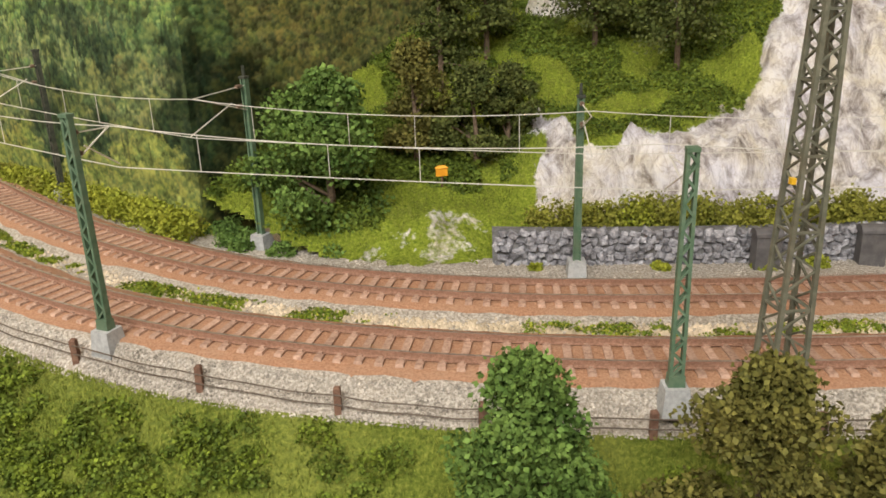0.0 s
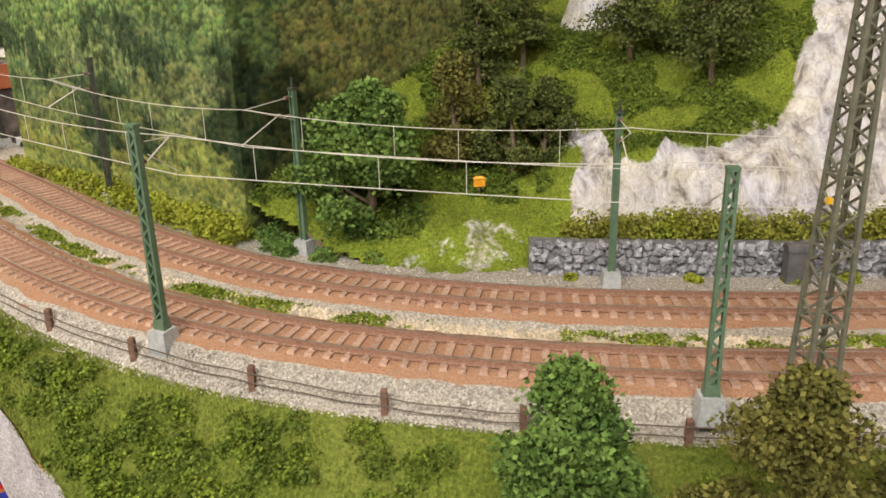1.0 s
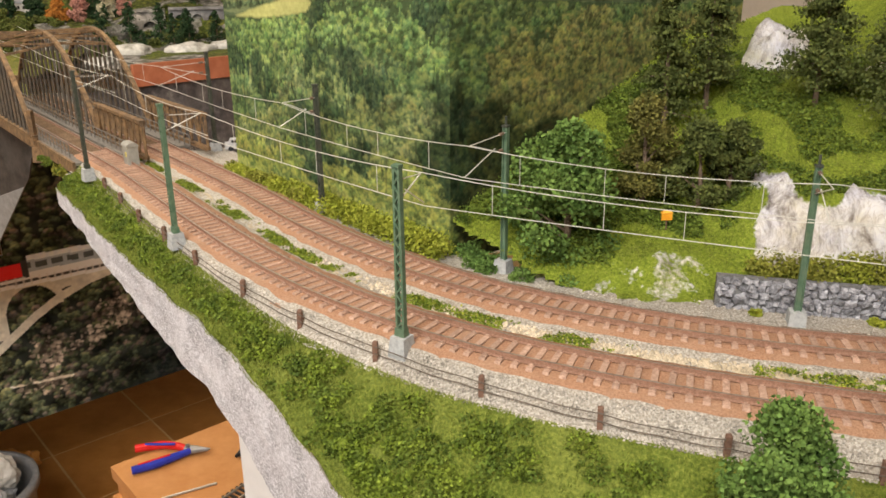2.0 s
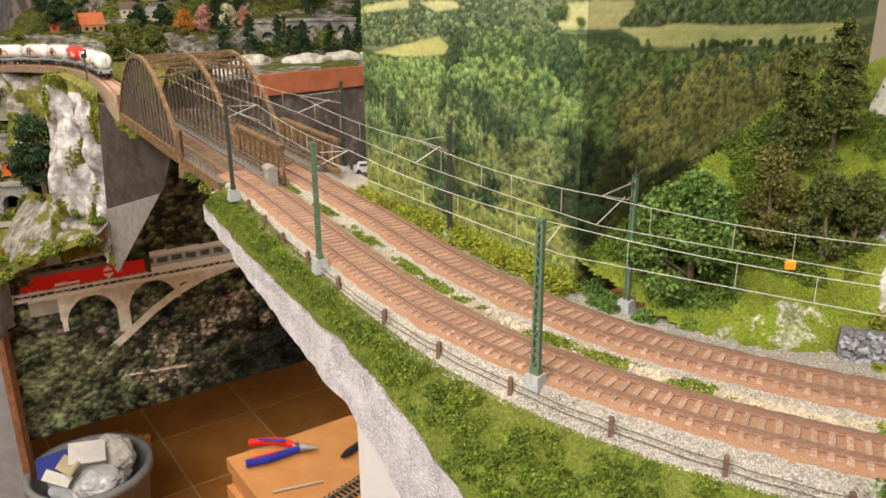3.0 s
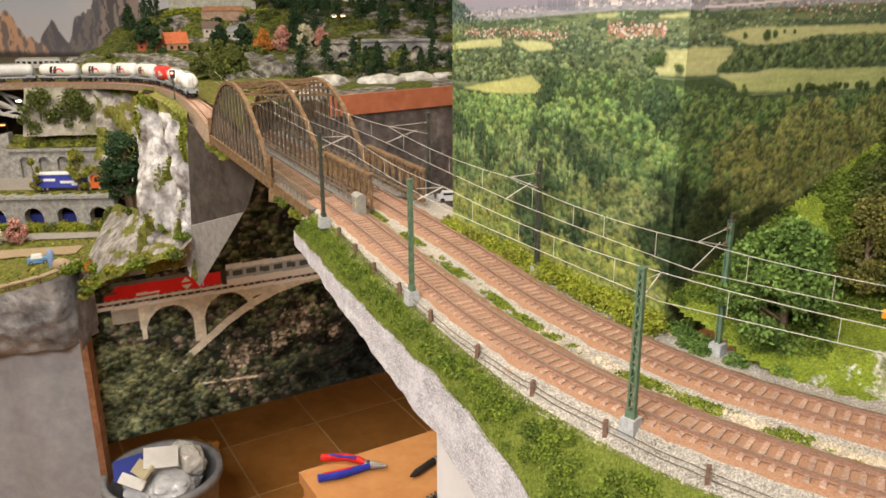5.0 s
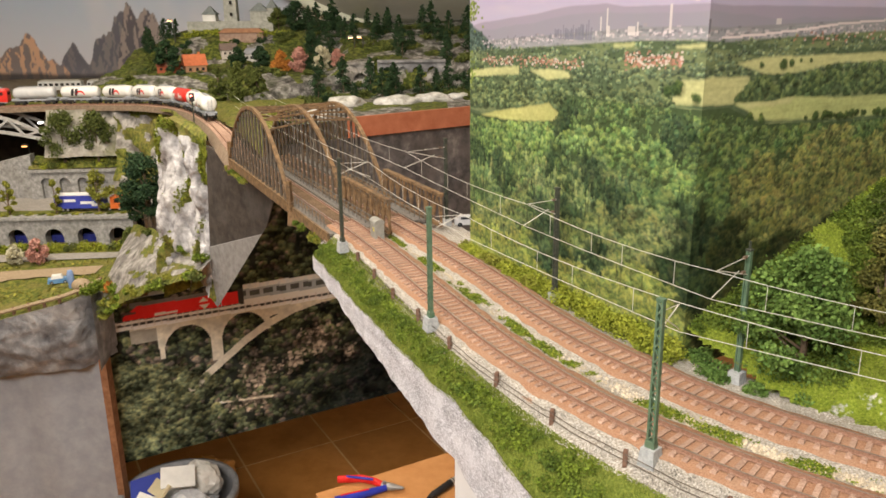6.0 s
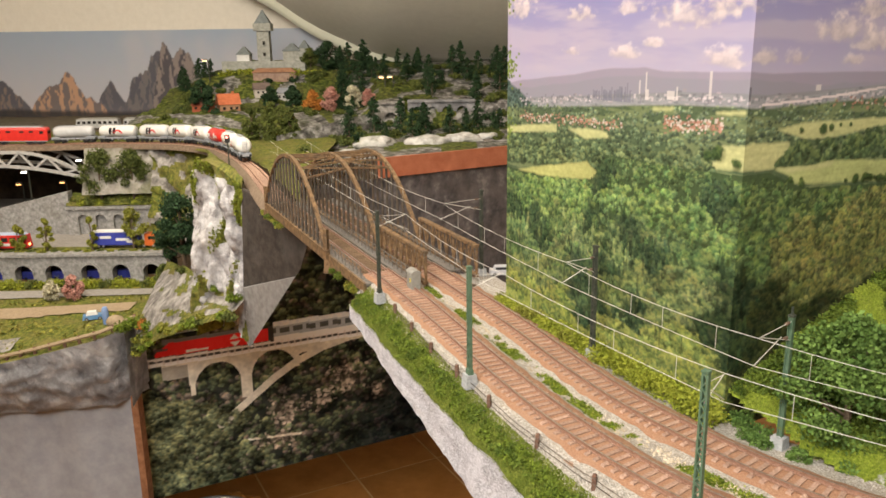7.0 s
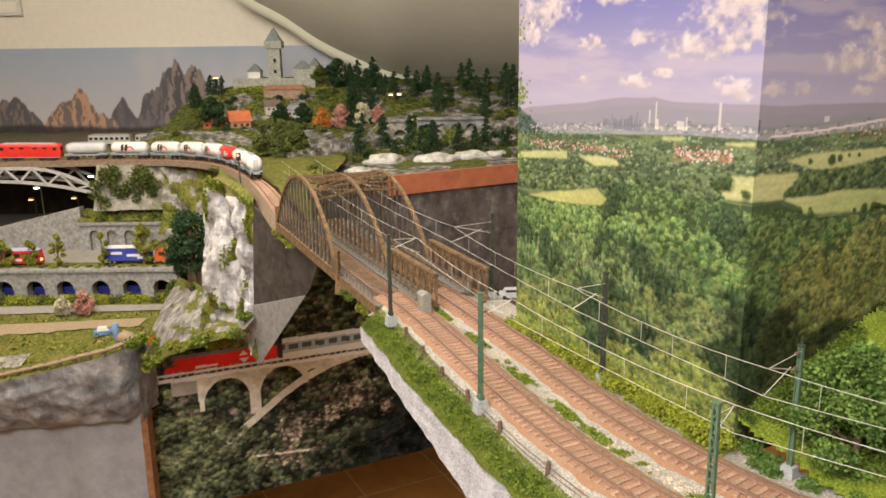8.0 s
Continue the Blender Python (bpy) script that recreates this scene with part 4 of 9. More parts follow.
    return np.clip(k.p, 0, 0.95)


R_LEN = 0.33
L_LEN = float(np.linalg.norm(SHEET_S - SHEET_L))
Z0, Z1 = 0.0, 0.305
valley = paint_valley(L_LEN + R_LEN, Z1 - Z0)
cut = int(round(L_LEN / CELL))
R_END = SHEET_S + (SHEET_R - SHEET_S) / np.linalg.norm(SHEET_R - SHEET_S) * R_LEN
picture_panel("landscape_backdrop", SHEET_L, SHEET_S, Z0, Z1, valley[:, :cut], 0.006, "printed landscape backdrop of green forest, fields and cloudy sky", "backdrop", ib=0.009)
picture_panel("landscape_backdrop", SHEET_S, R_END, Z0, Z1, valley[:, cut:], 0.006, "printed landscape backdrop sheet showing a shaded forest slope", "backdrop", ia=0.009)

# ---- twin arched railway bridge ----
DECK = 0.0195
HANGER = surface("dark_grey_brown_steel", two((0.055, 0.048, 0.040), (0.12, 0.10, 0.08)), 160, 0.4, (0.17, 0.11, 0.06), 50, 0.1, 0.0001, rough=0.6)


def bp(s, w, z):
    q = B0 + U * s + V * w
    return (q[0], q[1], z)


S0, S1, RISE = 0.092, 0.385, 0.082


def arch_z(s, s0=None):
    s0 = S0 if s0 is None else s0
    t = min(1.0, max(0.0, (s - s0) / (S1 - s0)))
    return DECK + 0.004 + RISE * (1 - abs(2 * t - 1) ** 2.15)


def truss(bridge, w, girder, s_0):
    m = Mesh()
    n = 40
    rings = []
    for i in range(n + 1):
        sa = s_0 + (S1 - s_0) * i / n
        rings.append([bp(sa, w + dw, arch_z(sa, s_0) + dz) for dw, dz in ((-0.0021, -0.0021), (0.0021, -0.0021), (0.0021, 0.0021), (-0.0021, 0.0021))])
    m.sweep(rings)
    part("arch", m, BRIDGE, bridge, "rust-brown arched top chord")
    m = Mesh()
    m.bar(bp(s_0 - 0.005, w, DECK - 0.003), bp(S1 + 0.005, w, DECK - 0.003), 0.0042, 0.010)
    m.bar(bp(s_0 - 0.005, w, DECK + 0.003), bp(S1 + 0.005, w, DECK + 0.003), 0.0055, 0.0012)
    part("bottom_chord", m, BRIDGE, bridge)
    k = 18
    for i in range(1, k):
        s = s_0 + (S1 - s_0) * i / k
        m = Mesh()
        m.bar(bp(s, w, DECK), bp(s, w, arch_z(s, s_0)), 0.0017, 0.0024)
        part("hanger", m, HANGER, bridge, "dark grey-brown hanger")
    for s in (s_0, S1):
        part("end_post", Mesh().bar(bp(s, w, DECK - 0.006), bp(s, w, DECK + 0.026), 0.0045, 0.0045), BRIDGE, bridge)
    if girder:
        g0, g1, h = -0.060, s_0, 0.030
        t = Mesh()
        t.bar(bp(g0, w, DECK + h), bp(g1, w, DECK + h), 0.0052, 0.0028)
        t.bar(bp(g0, w, DECK + 0.001), bp(g1, w, DECK + 0.001), 0.0045, 0.0032)
        part("girder_chord", t, BRIDGE, bridge)
        nn = 8
        for i in range(nn + 1):
            s = g0 + (g1 - g0) * i / nn
            p = Mesh()
            p.bar(bp(s, w, DECK), bp(s, w, DECK + h), 0.0012, 0.0022)
            if i < nn:
                e = g0 + (g1 - g0) * (i + 0.5) / nn
                f = g0 + (g1 - g0) * (i + 1) / nn
                p.bar(bp(s, w, DECK + 0.002), bp(e, w, DECK + h - 0.001), 0.0011, 0.0015)
                p.bar(bp(e, w, DECK + h - 0.001), bp(f, w, DECK + 0.002), 0.0011, 0.0015)
            part("girder_web", p, BRIDGE, bridge)


def railing(bridge, w, s0, s1, h=0.011, step=0.012):
    r = part("railing", Mesh().bar(bp(s0, w, DECK + h), bp(s1, w, DECK + h), 0.0006), BRIDGEGREY, bridge)
    m = Mesh()
    m.bar(bp(s0, w, DECK + h * 0.55), bp(s1, w, DECK + h * 0.55), 0.0005)
    part("middle_rail", m, BRIDGEGREY, r)
    s = s0
    while s <= s1:
        p = Mesh()
        p.bar(bp(s, w, DECK), bp(s, w, DECK + h), 0.0007)
        part("railing_post", p, BRIDGEGREY, r)
        s += step


def deck(bridge, w, s0, s1):
    m = Mesh()
    m.bar(bp(s0, w - 0.021, DECK - 0.0028), bp(s1, w - 0.021, DECK - 0.0028), 0.008, 0.002)
    m.bar(bp(s0, w + 0.0178, DECK - 0.0006), bp(s1, w + 0.0178, DECK - 0.0006), 0.0110, 0.002)
    part("walkway", m, BRIDGEGREY, bridge, "grey-brown walkway")
    m = Mesh()
    m.bar(bp(s0, w, DECK - 0.006), bp(s1, w, DECK - 0.006), 0.044, 0.004)
    part("deck_plate", m, HANGER, bridge, "dark deck plate under the sleepers")
    for k in (-0.0225,):
        m = Mesh()
        m.bar(bp(s0, w + k - 0.003, DECK - 0.006), bp(s1, w + k - 0.003, DECK - 0.006), 0.0022, 0.010)
        part("edge_girder", m, BRIDGE, bridge)


br = holder("railway_bridge", Matrix.Identity(4), "rust-brown twin arched truss railway bridge with walkways", "bridge")
ARCH_S = {-0.027: S0, 0.0235: 0.064, 0.076: 0.078}
for w in ARCH_S:
    truss(br, w, w > 0, ARCH_S[w])
deck(br, 0.0, -0.03, S1)
deck(br, 0.049, -0.03, S1)
railing(br, -0.0235, -0.012, S0 - 0.004)
railing(br, 0.0165, -0.04, S1 - 0.01)
railing(br, 0.068, -0.04, S1 - 0.01)
# wind bracing between the arches
for (wa, wb) in ((-0.027, 0.0235), (0.0235, 0.076)):
    nb = 7
    for i in range(nb + 1):
        s = S0 + (S1 - S0) * (0.26 + 0.48 * i / nb)
        m = Mesh()
        m.bar(bp(s, wa, arch_z(s, ARCH_S[wa])), bp(s, wb, arch_z(s, ARCH_S[wb])), 0.0018, 0.0022)
        if i < nb:
            e = S0 + (S1 - S0) * (0.26 + 0.48 * (i + 1) / nb)
            p, q = (wa, wb) if i % 2 else (wb, wa)
            m.bar(bp(s, p, arch_z(s, ARCH_S[p])), bp(e, q, arch_z(e, ARCH_S[q])), 0.0014, 0.0014)
        part("wind_brace", m, BRIDGE, br)
# bearings and stone piers
for s in (S0 - 0.004, S1 + 0.004):
    for w in (-0.024,):
        m = Mesh()
        m.box(bp(s, w, DECK - 0.014), (0.012, 0.012, 0.014), top=0.85)
        part("bearing", m, BRIDGE, br, "ochre bearing block")

# the tracks over the bridge and round the far curve
BR_F = Spline([tuple(B0 + U * 0.40), tuple(B0)])
BR_R = Spline([tuple(B0 + U * 0.40 + V * 0.049), tuple(B0 + V * 0.049)])
build_track("bridge_front_track", BR_F, 0.0, BR_F.length, lambda x: DECK - 0.0035, "rust-brown railway track laid across the bridge in front", bed=False)
build_track("bridge_rear_track", BR_R, 0.0, BR_R.length, lambda x: DECK - 0.0035, "rust-brown railway track laid across the bridge behind", bed=False)


MOSS_SPOTS = []
# small white car on the ground beside the bridge's far track
car = holder("white_car", pose(-0.3475, 0.612, level(-0.345) - 0.002, 0, 0, 28), "small white model car standing beside the bridge", "car")
CARWHITE = surface("white_car_paint", two((0.40, 0.40, 0.41), (0.50, 0.50, 0.51)), 80, bump=0, rough=0.3)
CARDARK = surface("dark_car_glass", two((0.02, 0.022, 0.025), (0.04, 0.042, 0.045)), 80, bump=0, rough=0.15)
part("body", Mesh().box((0, 0, 0.0058), (0.034, 0.0145, 0.0064), top=0.95), CARWHITE, car)
part("cabin", Mesh().box((-0.002, 0, 0.0112), (0.020, 0.0130, 0.0048), top=0.78), CARWHITE, car)
for sy in (-1, 1):
    part("side_window", Mesh().box((-0.002, sy * 0.0061, 0.0111), (0.0145, 0.0008, 0.0030)), CARDARK, car)
    for sx in (-0.0105, 0.0105):
        part("wheel", Mesh().tube([(sx, sy * 0.0074, 0.0030), (sx, sy * 0.0052, 0.0030)], 0.0031, 12), CARDARK, car)


car.scale = (0.75, 0.75, 0.75)
# moss hanging under the bridge's front edge
moss_rng = random.Random(4)
for k in range(16):
    sa = moss_rng.choice([moss_rng.uniform(-0.02, 0.13), moss_rng.uniform(0.30, 0.40)])
    q = bp(sa, -0.029, DECK - 0.016)
    MOSS_SPOTS.append((q, moss_rng.uniform(0.004, 0.008)))


# ---- relay cabinet beside the track ----
def cabinet(x, y, z, turn, letter=True, paint=None):
    c = holder("relay_cabinet", pose(x, y, z, 0, 0, turn), "small grey trackside relay cabinet with a rounded roof" if letter else "small dark grey relay cabinet by the stone wall", "cabinet", "relay cabinets")
    m = Mesh()
    m.box((0, 0, 0.0085), (0.0135, 0.0085, 0.017))
    part("body", m, paint or BOXGREY, c)
    m = Mesh()
    rings = []
    for x_ in (-0.0074, 0.0074):
        rings.append([(x_, 0.0050 * math.cos(a), 0.0168 + 0.0034 * math.sin(a)) for a in np.linspace(0, math.pi, 9)])
    m.sweep(rings)
    part("roof", m, paint or BOXGREY, c)
    m = Mesh()
    m.box((0.0, -0.0044, 0.0085), (0.010, 0.0006, 0.0135))
    d = part("door", m, paint or BOXGREY, c)
    m = Mesh()
    m.box((0.0035, -0.0049, 0.011), (0.0028, 0.0004, 0.0034))
    part("sign_plate", m, surface("yellow_plate", two((0.6, 0.5, 0.05), (0.7, 0.58, 0.08)), 50, bump=0, rough=0.5), d, "yellow sign plate")
    if letter:
        f = Mesh()
        f.box((0.0031, -0.0052, 0.011), (0.0005, 0.0002, 0.0022))
        f.box((0.0037, -0.0052, 0.0119), (0.0013, 0.0002, 0.0005))
        f.box((0.0036, -0.0052, 0.011), (0.0010, 0.0002, 0.0005))
        part("letter_bars", f, MORTAR, d)
    return c


cabinet(-0.404, 0.5305, level(-0.40) - 0.001, -43)

# ---- hillside behind the rear track ----
def hill_z(x, y):
    base = level(x) - 0.003
    z = 0.47 * max(0.0, y - 0.343) + 0.004 * float(smooth01(0.345, 0.36, y))
    right = float(smooth01(0.03, 0.06, x))
    # terrace over the retaining wall, then a steep rock band
    terrace = 0.0125 + 0.10 * max(0, y - 0.336)
    cliff = 0.0125 + 0.036 * float(smooth01(0.354, 0.390, y + 0.008 * noise.noise((x * 30, y * 12, 5)))) + 0.42 * max(0, min(y, 0.475) - 0.390) + 0.2 * max(0, y - 0.475)
    high = 0.0125 + 0.11 * float(smooth01(0.36, 0.47, y + 0.012 * noise.noise((x * 22, y * 22, 8)))) + 0.2 * max(0, y - 0.47)
    far_right = float(smooth01(0.14, 0.2, x))
    zr = max(terrace, cliff * (1 - far_right) + high * far_right)
    z = z * (1 - right) + zr * right
    # scree heap at the foot of the grass slope
    z += 0.0045 * math.exp(-(((x + 0.008) / 0.024) ** 2 + ((y - 0.352) / 0.014) ** 2))
    # pale boulder above
    z += 0.020 * float(smooth01(0.024, 0.016, math.hypot(x - 0.082, (y - 0.543) * 1.1)))
    rough = 0.0016 + (0.0062 if x > 0.035 else 0.0022) * rockness(x, y)
    z += rough * noise.fractal((x * 70, y * 70, 2.0), 0.7, 2.2, 4) * float(smooth01(0.335, 0.36, y))
    return base + z


def rockness(x, y):
    n = 0.012 * noise.noise((x * 60, y * 60, 4.0)) + 0.006 * noise.noise((x * 170, y * 170, 4.0))
    top = float(np.interp(x, [0.04, 0.055, 0.07, 0.085, 0.10, 0.13, 0.155, 0.175, 0.195, 0.215, 0.4], [0.43, 0.415, 0.385, 0.377, 0.390, 0.396, 0.41, 0.43, 0.47, 0.60, 0.60]))
    band = x > 0.048 + n and 0.356 + n < y < top + n
    fleck = noise.noise((x * 240, y * 240, 9.0))
    scree = ((x + 0.008 + 2 * n) / 0.027) ** 2 + ((y - 0.349 + 2 * n) / 0.0125) ** 2 < 1 + 0.9 * fleck
    boulder = math.hypot(x - 0.082 + n * 0.5, (y - 0.543) * 1.1) < 0.024
    boulder2 = math.hypot(x - 0.155 + n, (y - 0.535)) < 0.016
    return 1.0 if band or scree or boulder or boulder2 else 0.0


WALL_LINE = Spline([(0.022, 0.3365), (0.06, 0.3345), (0.13, 0.3345), (0.22, 0.341), (0.34, 0.363), (0.48, 0.40)])
hx = np.arange(-0.125, 0.46, 0.0026)
hy = np.arange(0.330, 0.70, 0.0026)
m = Mesh()
keep = {}
for j, y in enumerate(hy):
    for i, x in enumerate(hx):
        # only in front of the second sheet
        if (x - SHEET_S[0]) * 0.812 - (y - SHEET_S[1]) * 0.584 > 0.0006 and y > (REAR.at(REAR.near(x, y))[1] + 0.030 if x < 0.018 else WALL_LINE.at(WALL_LINE.near(x, y))[1] + 0.0035):
            keep[i, j] = len(m.v)
            m.v.append((x, y, hill_z(x, y)))
for (i, j), a in keep.items():
    q = (a, keep.get((i + 1, j)), keep.get((i + 1, j + 1)), keep.get((i, j + 1)))
    if None not in q:
        m.f.append(q)
        m.mi.append(int(rockness(hx[i], hy[j])))
def hill_material():
    """Grass and pale plaster rock, parted by a mask on the mesh that fine noise frays."""
    mt, nt, b = shader("hill_grass_and_rock", 0.88, 0, 0.2)
    vec = where(nt)
    att = nt.nodes.new("ShaderNodeAttribute")
    att.attribute_name = "rock"
    fine = noise_node(nt, 420, 4, 0.6, vec)
    add = nt.nodes.new("ShaderNodeMath")
    add.operation = "MULTIPLY_ADD"
    nt.links.new(fine.outputs["Fac"], add.inputs[0])
    add.inputs[1].default_value = 0.9
    nt.links.new(att.outputs["Fac"], add.inputs[2])
    mr = nt.nodes.new("ShaderNodeMapRange")
    mr.inputs["From Min"].default_value, mr.inputs["From Max"].default_value = 0.82, 1.06
    nt.links.new(add.outputs[0], mr.inputs["Value"])
    n1 = noise_node(nt, 700, 5, 0.65, vec)
    green = ramp_node(nt, n1.outputs["Fac"], [(0.3, (0.10, 0.15, 0.014)), (0.5, (0.235, 0.305, 0.030)), (0.68, (0.39, 0.45, 0.065))]).outputs["Color"]
    mp = nt.nodes.new("ShaderNodeMapping")
    mp.inputs["Scale"].default_value = (1.0, 0.8, 0.50)
    mp.inputs["Rotation"].default_value = (0.4, 0.95, 0.2)
    nt.links.new(vec, mp.inputs["Vector"])
    n2 = noise_node(nt, 85, 11, 0.72, mp.outputs["Vector"])
    n2.inputs["Distortion"].default_value = 0.55
    n3 = noise_node(nt, 34, 5, 0.6, vec)
    stone = ramp_node(nt, n2.outputs["Fac"], [(0.32, (0.16, 0.13, 0.115)), (0.42, (0.47, 0.44, 0.43)), (0.49, (0.76, 0.74, 0.745)), (0.57, (0.92, 0.91, 0.90))]).outputs["Color"]
    tint = ramp_node(nt, n3.outputs["Fac"], [(0.40, (0.92, 0.92, 1.0)), (0.52, (1.0, 0.98, 0.95)), (0.66, (0.86, 0.80, 0.62))]).outputs["Color"]
    stone = mix_node(nt, 0.85, stone, tint, "MULTIPLY")
    # thin brownish creases in the plaster
    n4 = noise_node(nt, 130, 5, 0.6, mp.outputs["Vector"])
    n4.inputs["Distortion"].default_value = 1.6
    crease = ramp_node(nt, n4.outputs["Fac"], [(0.44, (1, 1, 1)), (0.49, (0.50, 0.43, 0.36)), (0.54, (1, 1, 1))]).outputs["Color"]
    stone = mix_node(nt, 0.45, stone, crease, "MULTIPLY")
    nt.links.new(mix_node(nt, mr.outputs["Result"], green, stone), b.inputs["Base Color"])
    bp_ = nt.nodes.new("ShaderNodeBump")
    bp_.inputs["Strength"].default_value, bp_.inputs["Distance"].default_value = 1.0, 0.006
    nt.links.new(n2.outputs["Fac"], bp_.inputs["Height"])
    nt.links.new(bp_.outputs["Normal"], b.inputs["Normal"])
    return mt


m.mi = [0] * len(m.f)
hill = thing("hillside", m, hill_material(), "green model hillside with pale plaster rock bands", "hillside", kind="structure", smooth=True)
att = hill.data.attributes.new("rock", "FLOAT", "POINT")
att.data.foreach_set("value", [(1.0 if x > 0.035 else 0.50) * sum(rockness(x + a, y + c) for a, c in ((0, 0), (0.0022, 0), (-0.0022, 0), (0, 0.0022), (0, -0.0022))) / 5 for x, y, z in m.v])


# ---- retaining wall of grey stones ----
def retaining_wall():
    w = holder("retaining_wall", Matrix.Identity(4), "low grey rubble stone retaining wall below the hill", "retaining wall")
    core = Mesh()
    line = WALL_LINE
    rings = []
    for s in np.arange(0, line.length, 0.01):
        a, b = line.off(s, 0.0), line.off(s, 0.005)
        z = level(a[0]) - 0.004
        rings.append([(a[0], a[1], z), (b[0], b[1], z), (b[0], b[1], z + 0.0175), (a[0], a[1], z + 0.0175)])
    core.sweep(rings)
    part("wall_core", core, MORTAR, w)
    shapes = []
    rnd = random.Random(9)
    for k in range(8):
        st = Mesh()
        pts = []
        for sx in (-1, 1):
            for sz in (-1, 1):
                pts.append((sx * 0.5 * rnd.uniform(0.72, 1), -0.2, sz * 0.5 * rnd.uniform(0.7, 1)))
        a, b, c, d = pts[0], pts[2], pts[3], pts[1]
        f = [(p[0] * 0.62, -1.0 * rnd.uniform(0.6, 1), p[2] * 0.62) for p in (a, b, c, d)]
        bk = [(p[0], 0.4, p[2]) for p in (a, b, c, d)]
        st.add([a, b, c, d] + f + bk, [(4, 5, 6, 7), (0, 1, 5, 4), (1, 2, 6, 5), (2, 3, 7, 6), (3, 0, 4, 7), (8, 9, 1, 0), (9, 10, 2, 1), (10, 11, 3, 2), (11, 8, 0, 3)])
        shapes.append(st.data("stone", WALLSTONE))
    count = 0
    for r in range(5):
        s = rnd.uniform(0, 0.003)
        while s < 0.235 and count < 298:
            ln, ht = rnd.uniform(0.0028, 0.0062), rnd.uniform(0.0030, 0.0052)
            q, wy = line.at(s + ln / 2), line.way(s + ln / 2)
            ob = part("stone", rnd.choice(shapes), None, w)
            ob.matrix_world = pose(q[0], q[1], level(q[0]) - 0.004 + 0.0018 + r * 0.0035 + rnd.uniform(-0.0009, 0.0009), rnd.uniform(-12, 12), rnd.uniform(-32, 32), math.degrees(math.atan2(wy[1], wy[0])) + rnd.uniform(-14, 14)) @ Matrix.Diagonal((ln * 1.1, rnd.uniform(0.0018, 0.0036), ht, 1))
            s += ln
            count += 1


retaining_wall()
rng = np.random.default_rng(4)


def scatter_on(zf, x0, x1, y0, y1, n, keepf, lift=0.0012, spread=0.0015, seed=1):
    r = np.random.default_rng(seed)
    out = []
    for _ in range(n):
        x, y = r.uniform(x0, x1), r.uniform(y0, y1)
        k = keepf(x, y)
        if k and r.random() < k:
            out.append((x, y, zf(x, y) + lift + abs(r.normal(0, spread))))
    return np.array(out)


# ---- verge: leafy flock clumps over grass ----
def verge_grass(n, seed):
    r = np.random.default_rng(seed)
    out = []
    while len(out) < n:
        s = r.uniform(END_S, FRONT.length - 0.08)
        q = FRONT.off(s, -r.uniform(turf_off(FRONT.at(s)[0]) + 0.0005, edge_off(s) + 0.0015))
        if q[0] < 0.25:
            out.append((q[0], q[1], ground_z(q[0], q[1]) + 0.0004))
    return np.array(out)


def verge_clumps(count, each, seed):
    """Leaf points on many low, lumpy mounds, thickest along the middle of the verge."""
    r = np.random.default_rng(seed)
    out = []
    made = 0
    while made < count:
        s = r.uniform(END_S, FRONT.length - 0.08)
        lo, hi = turf_off(FRONT.at(s)[0]) + 0.003, edge_off(s) - 0.003
        q = FRONT.off(s, -(lo + (hi - lo) * float(np.clip(r.beta(1.6, 1.6), 0, 1))))
        wide = hi - lo > 0.03
        if q[0] > 0.18 or r.random() > (1.0 if wide else 0.62) or (wide and noise.noise((q[0] * 32, q[1] * 32, 9.0)) < -0.25):
            continue
        made += 1
        rad = r.uniform(0.0034, 0.0075) * (0.75 if hi - lo < 0.02 else 1.0)
        n = int(each * (rad / 0.006) ** 2)
        d = r.normal(size=(n, 3))
        d /= np.linalg.norm(d, axis=1)[:, None]
        d[:, 2] = np.abs(d[:, 2])
        lump = 1 + 0.28 * np.sin(d[:, 0] * 7 + made) * np.sin(d[:, 1] * 6 + 2 * made)
        p = d * (rad * lump * r.uniform(0.72, 1.0, n))[:, None] * np.array([1.0, 1.0, 0.8])
        out.append(p + np.array([q[0], q[1], ground_z(q[0], q[1]) - 0.0006]))
    return np.concatenate(out)


stuff("leafy_groundcover", leaves(verge_clumps(400, 230, 5), 0.00125, 0.15, 2), LEAF_FRONT, "leafy green flock clumps along the verge", "groundcover")
stuff("mossy_groundcover", leaves(verge_clumps(230, 220, 8), 0.00125, 0.15, 4), LEAF_MOSS, "deep green leafy flock clumps along the verge", "groundcover")


def grass_blades(centres, h, mat, name, label, seed=3):
    r = np.random.default_rng(seed)
    c = np.asarray(centres)
    n = len(c)
    a = r.uniform(0, 2 * np.pi, n)
    dx = np.stack([np.cos(a), np.sin(a), np.zeros(n)], 1) * 0.00022
    hh = h * r.uniform(0.5, 1.2, n)
    tip = c + np.stack([r.normal(0, 0.35, n) * hh, r.normal(0, 0.35, n) * hh, hh], 1)
    pts = np.stack([c - dx, c + dx, tip], 1).reshape(-1, 3)
    me = bpy.data.meshes.new(name)
    me.vertices.add(3 * n)
    me.vertices.foreach_set("co", pts.ravel())
    me.loops.add(3 * n)
    me.loops.foreach_set("vertex_index", np.arange(3 * n))
    me.polygons.add(n)
    me.polygons.foreach_set("loop_start", np.arange(n) * 3)
    me.update(calc_edges=True)
    return stuff(name, me, mat, label, "grass")


BLADE = surface("grass_fibre", two((0.118, 0.152, 0.018), (0.250, 0.285, 0.052)), 60, 0.3, (0.14, 0.18, 0.026), 25, 0, island=0.3)
grass_blades(verge_grass(52000, 6), 0.0021, BLADE, "static_grass", "short yellow-green static grass fibres on the verge")

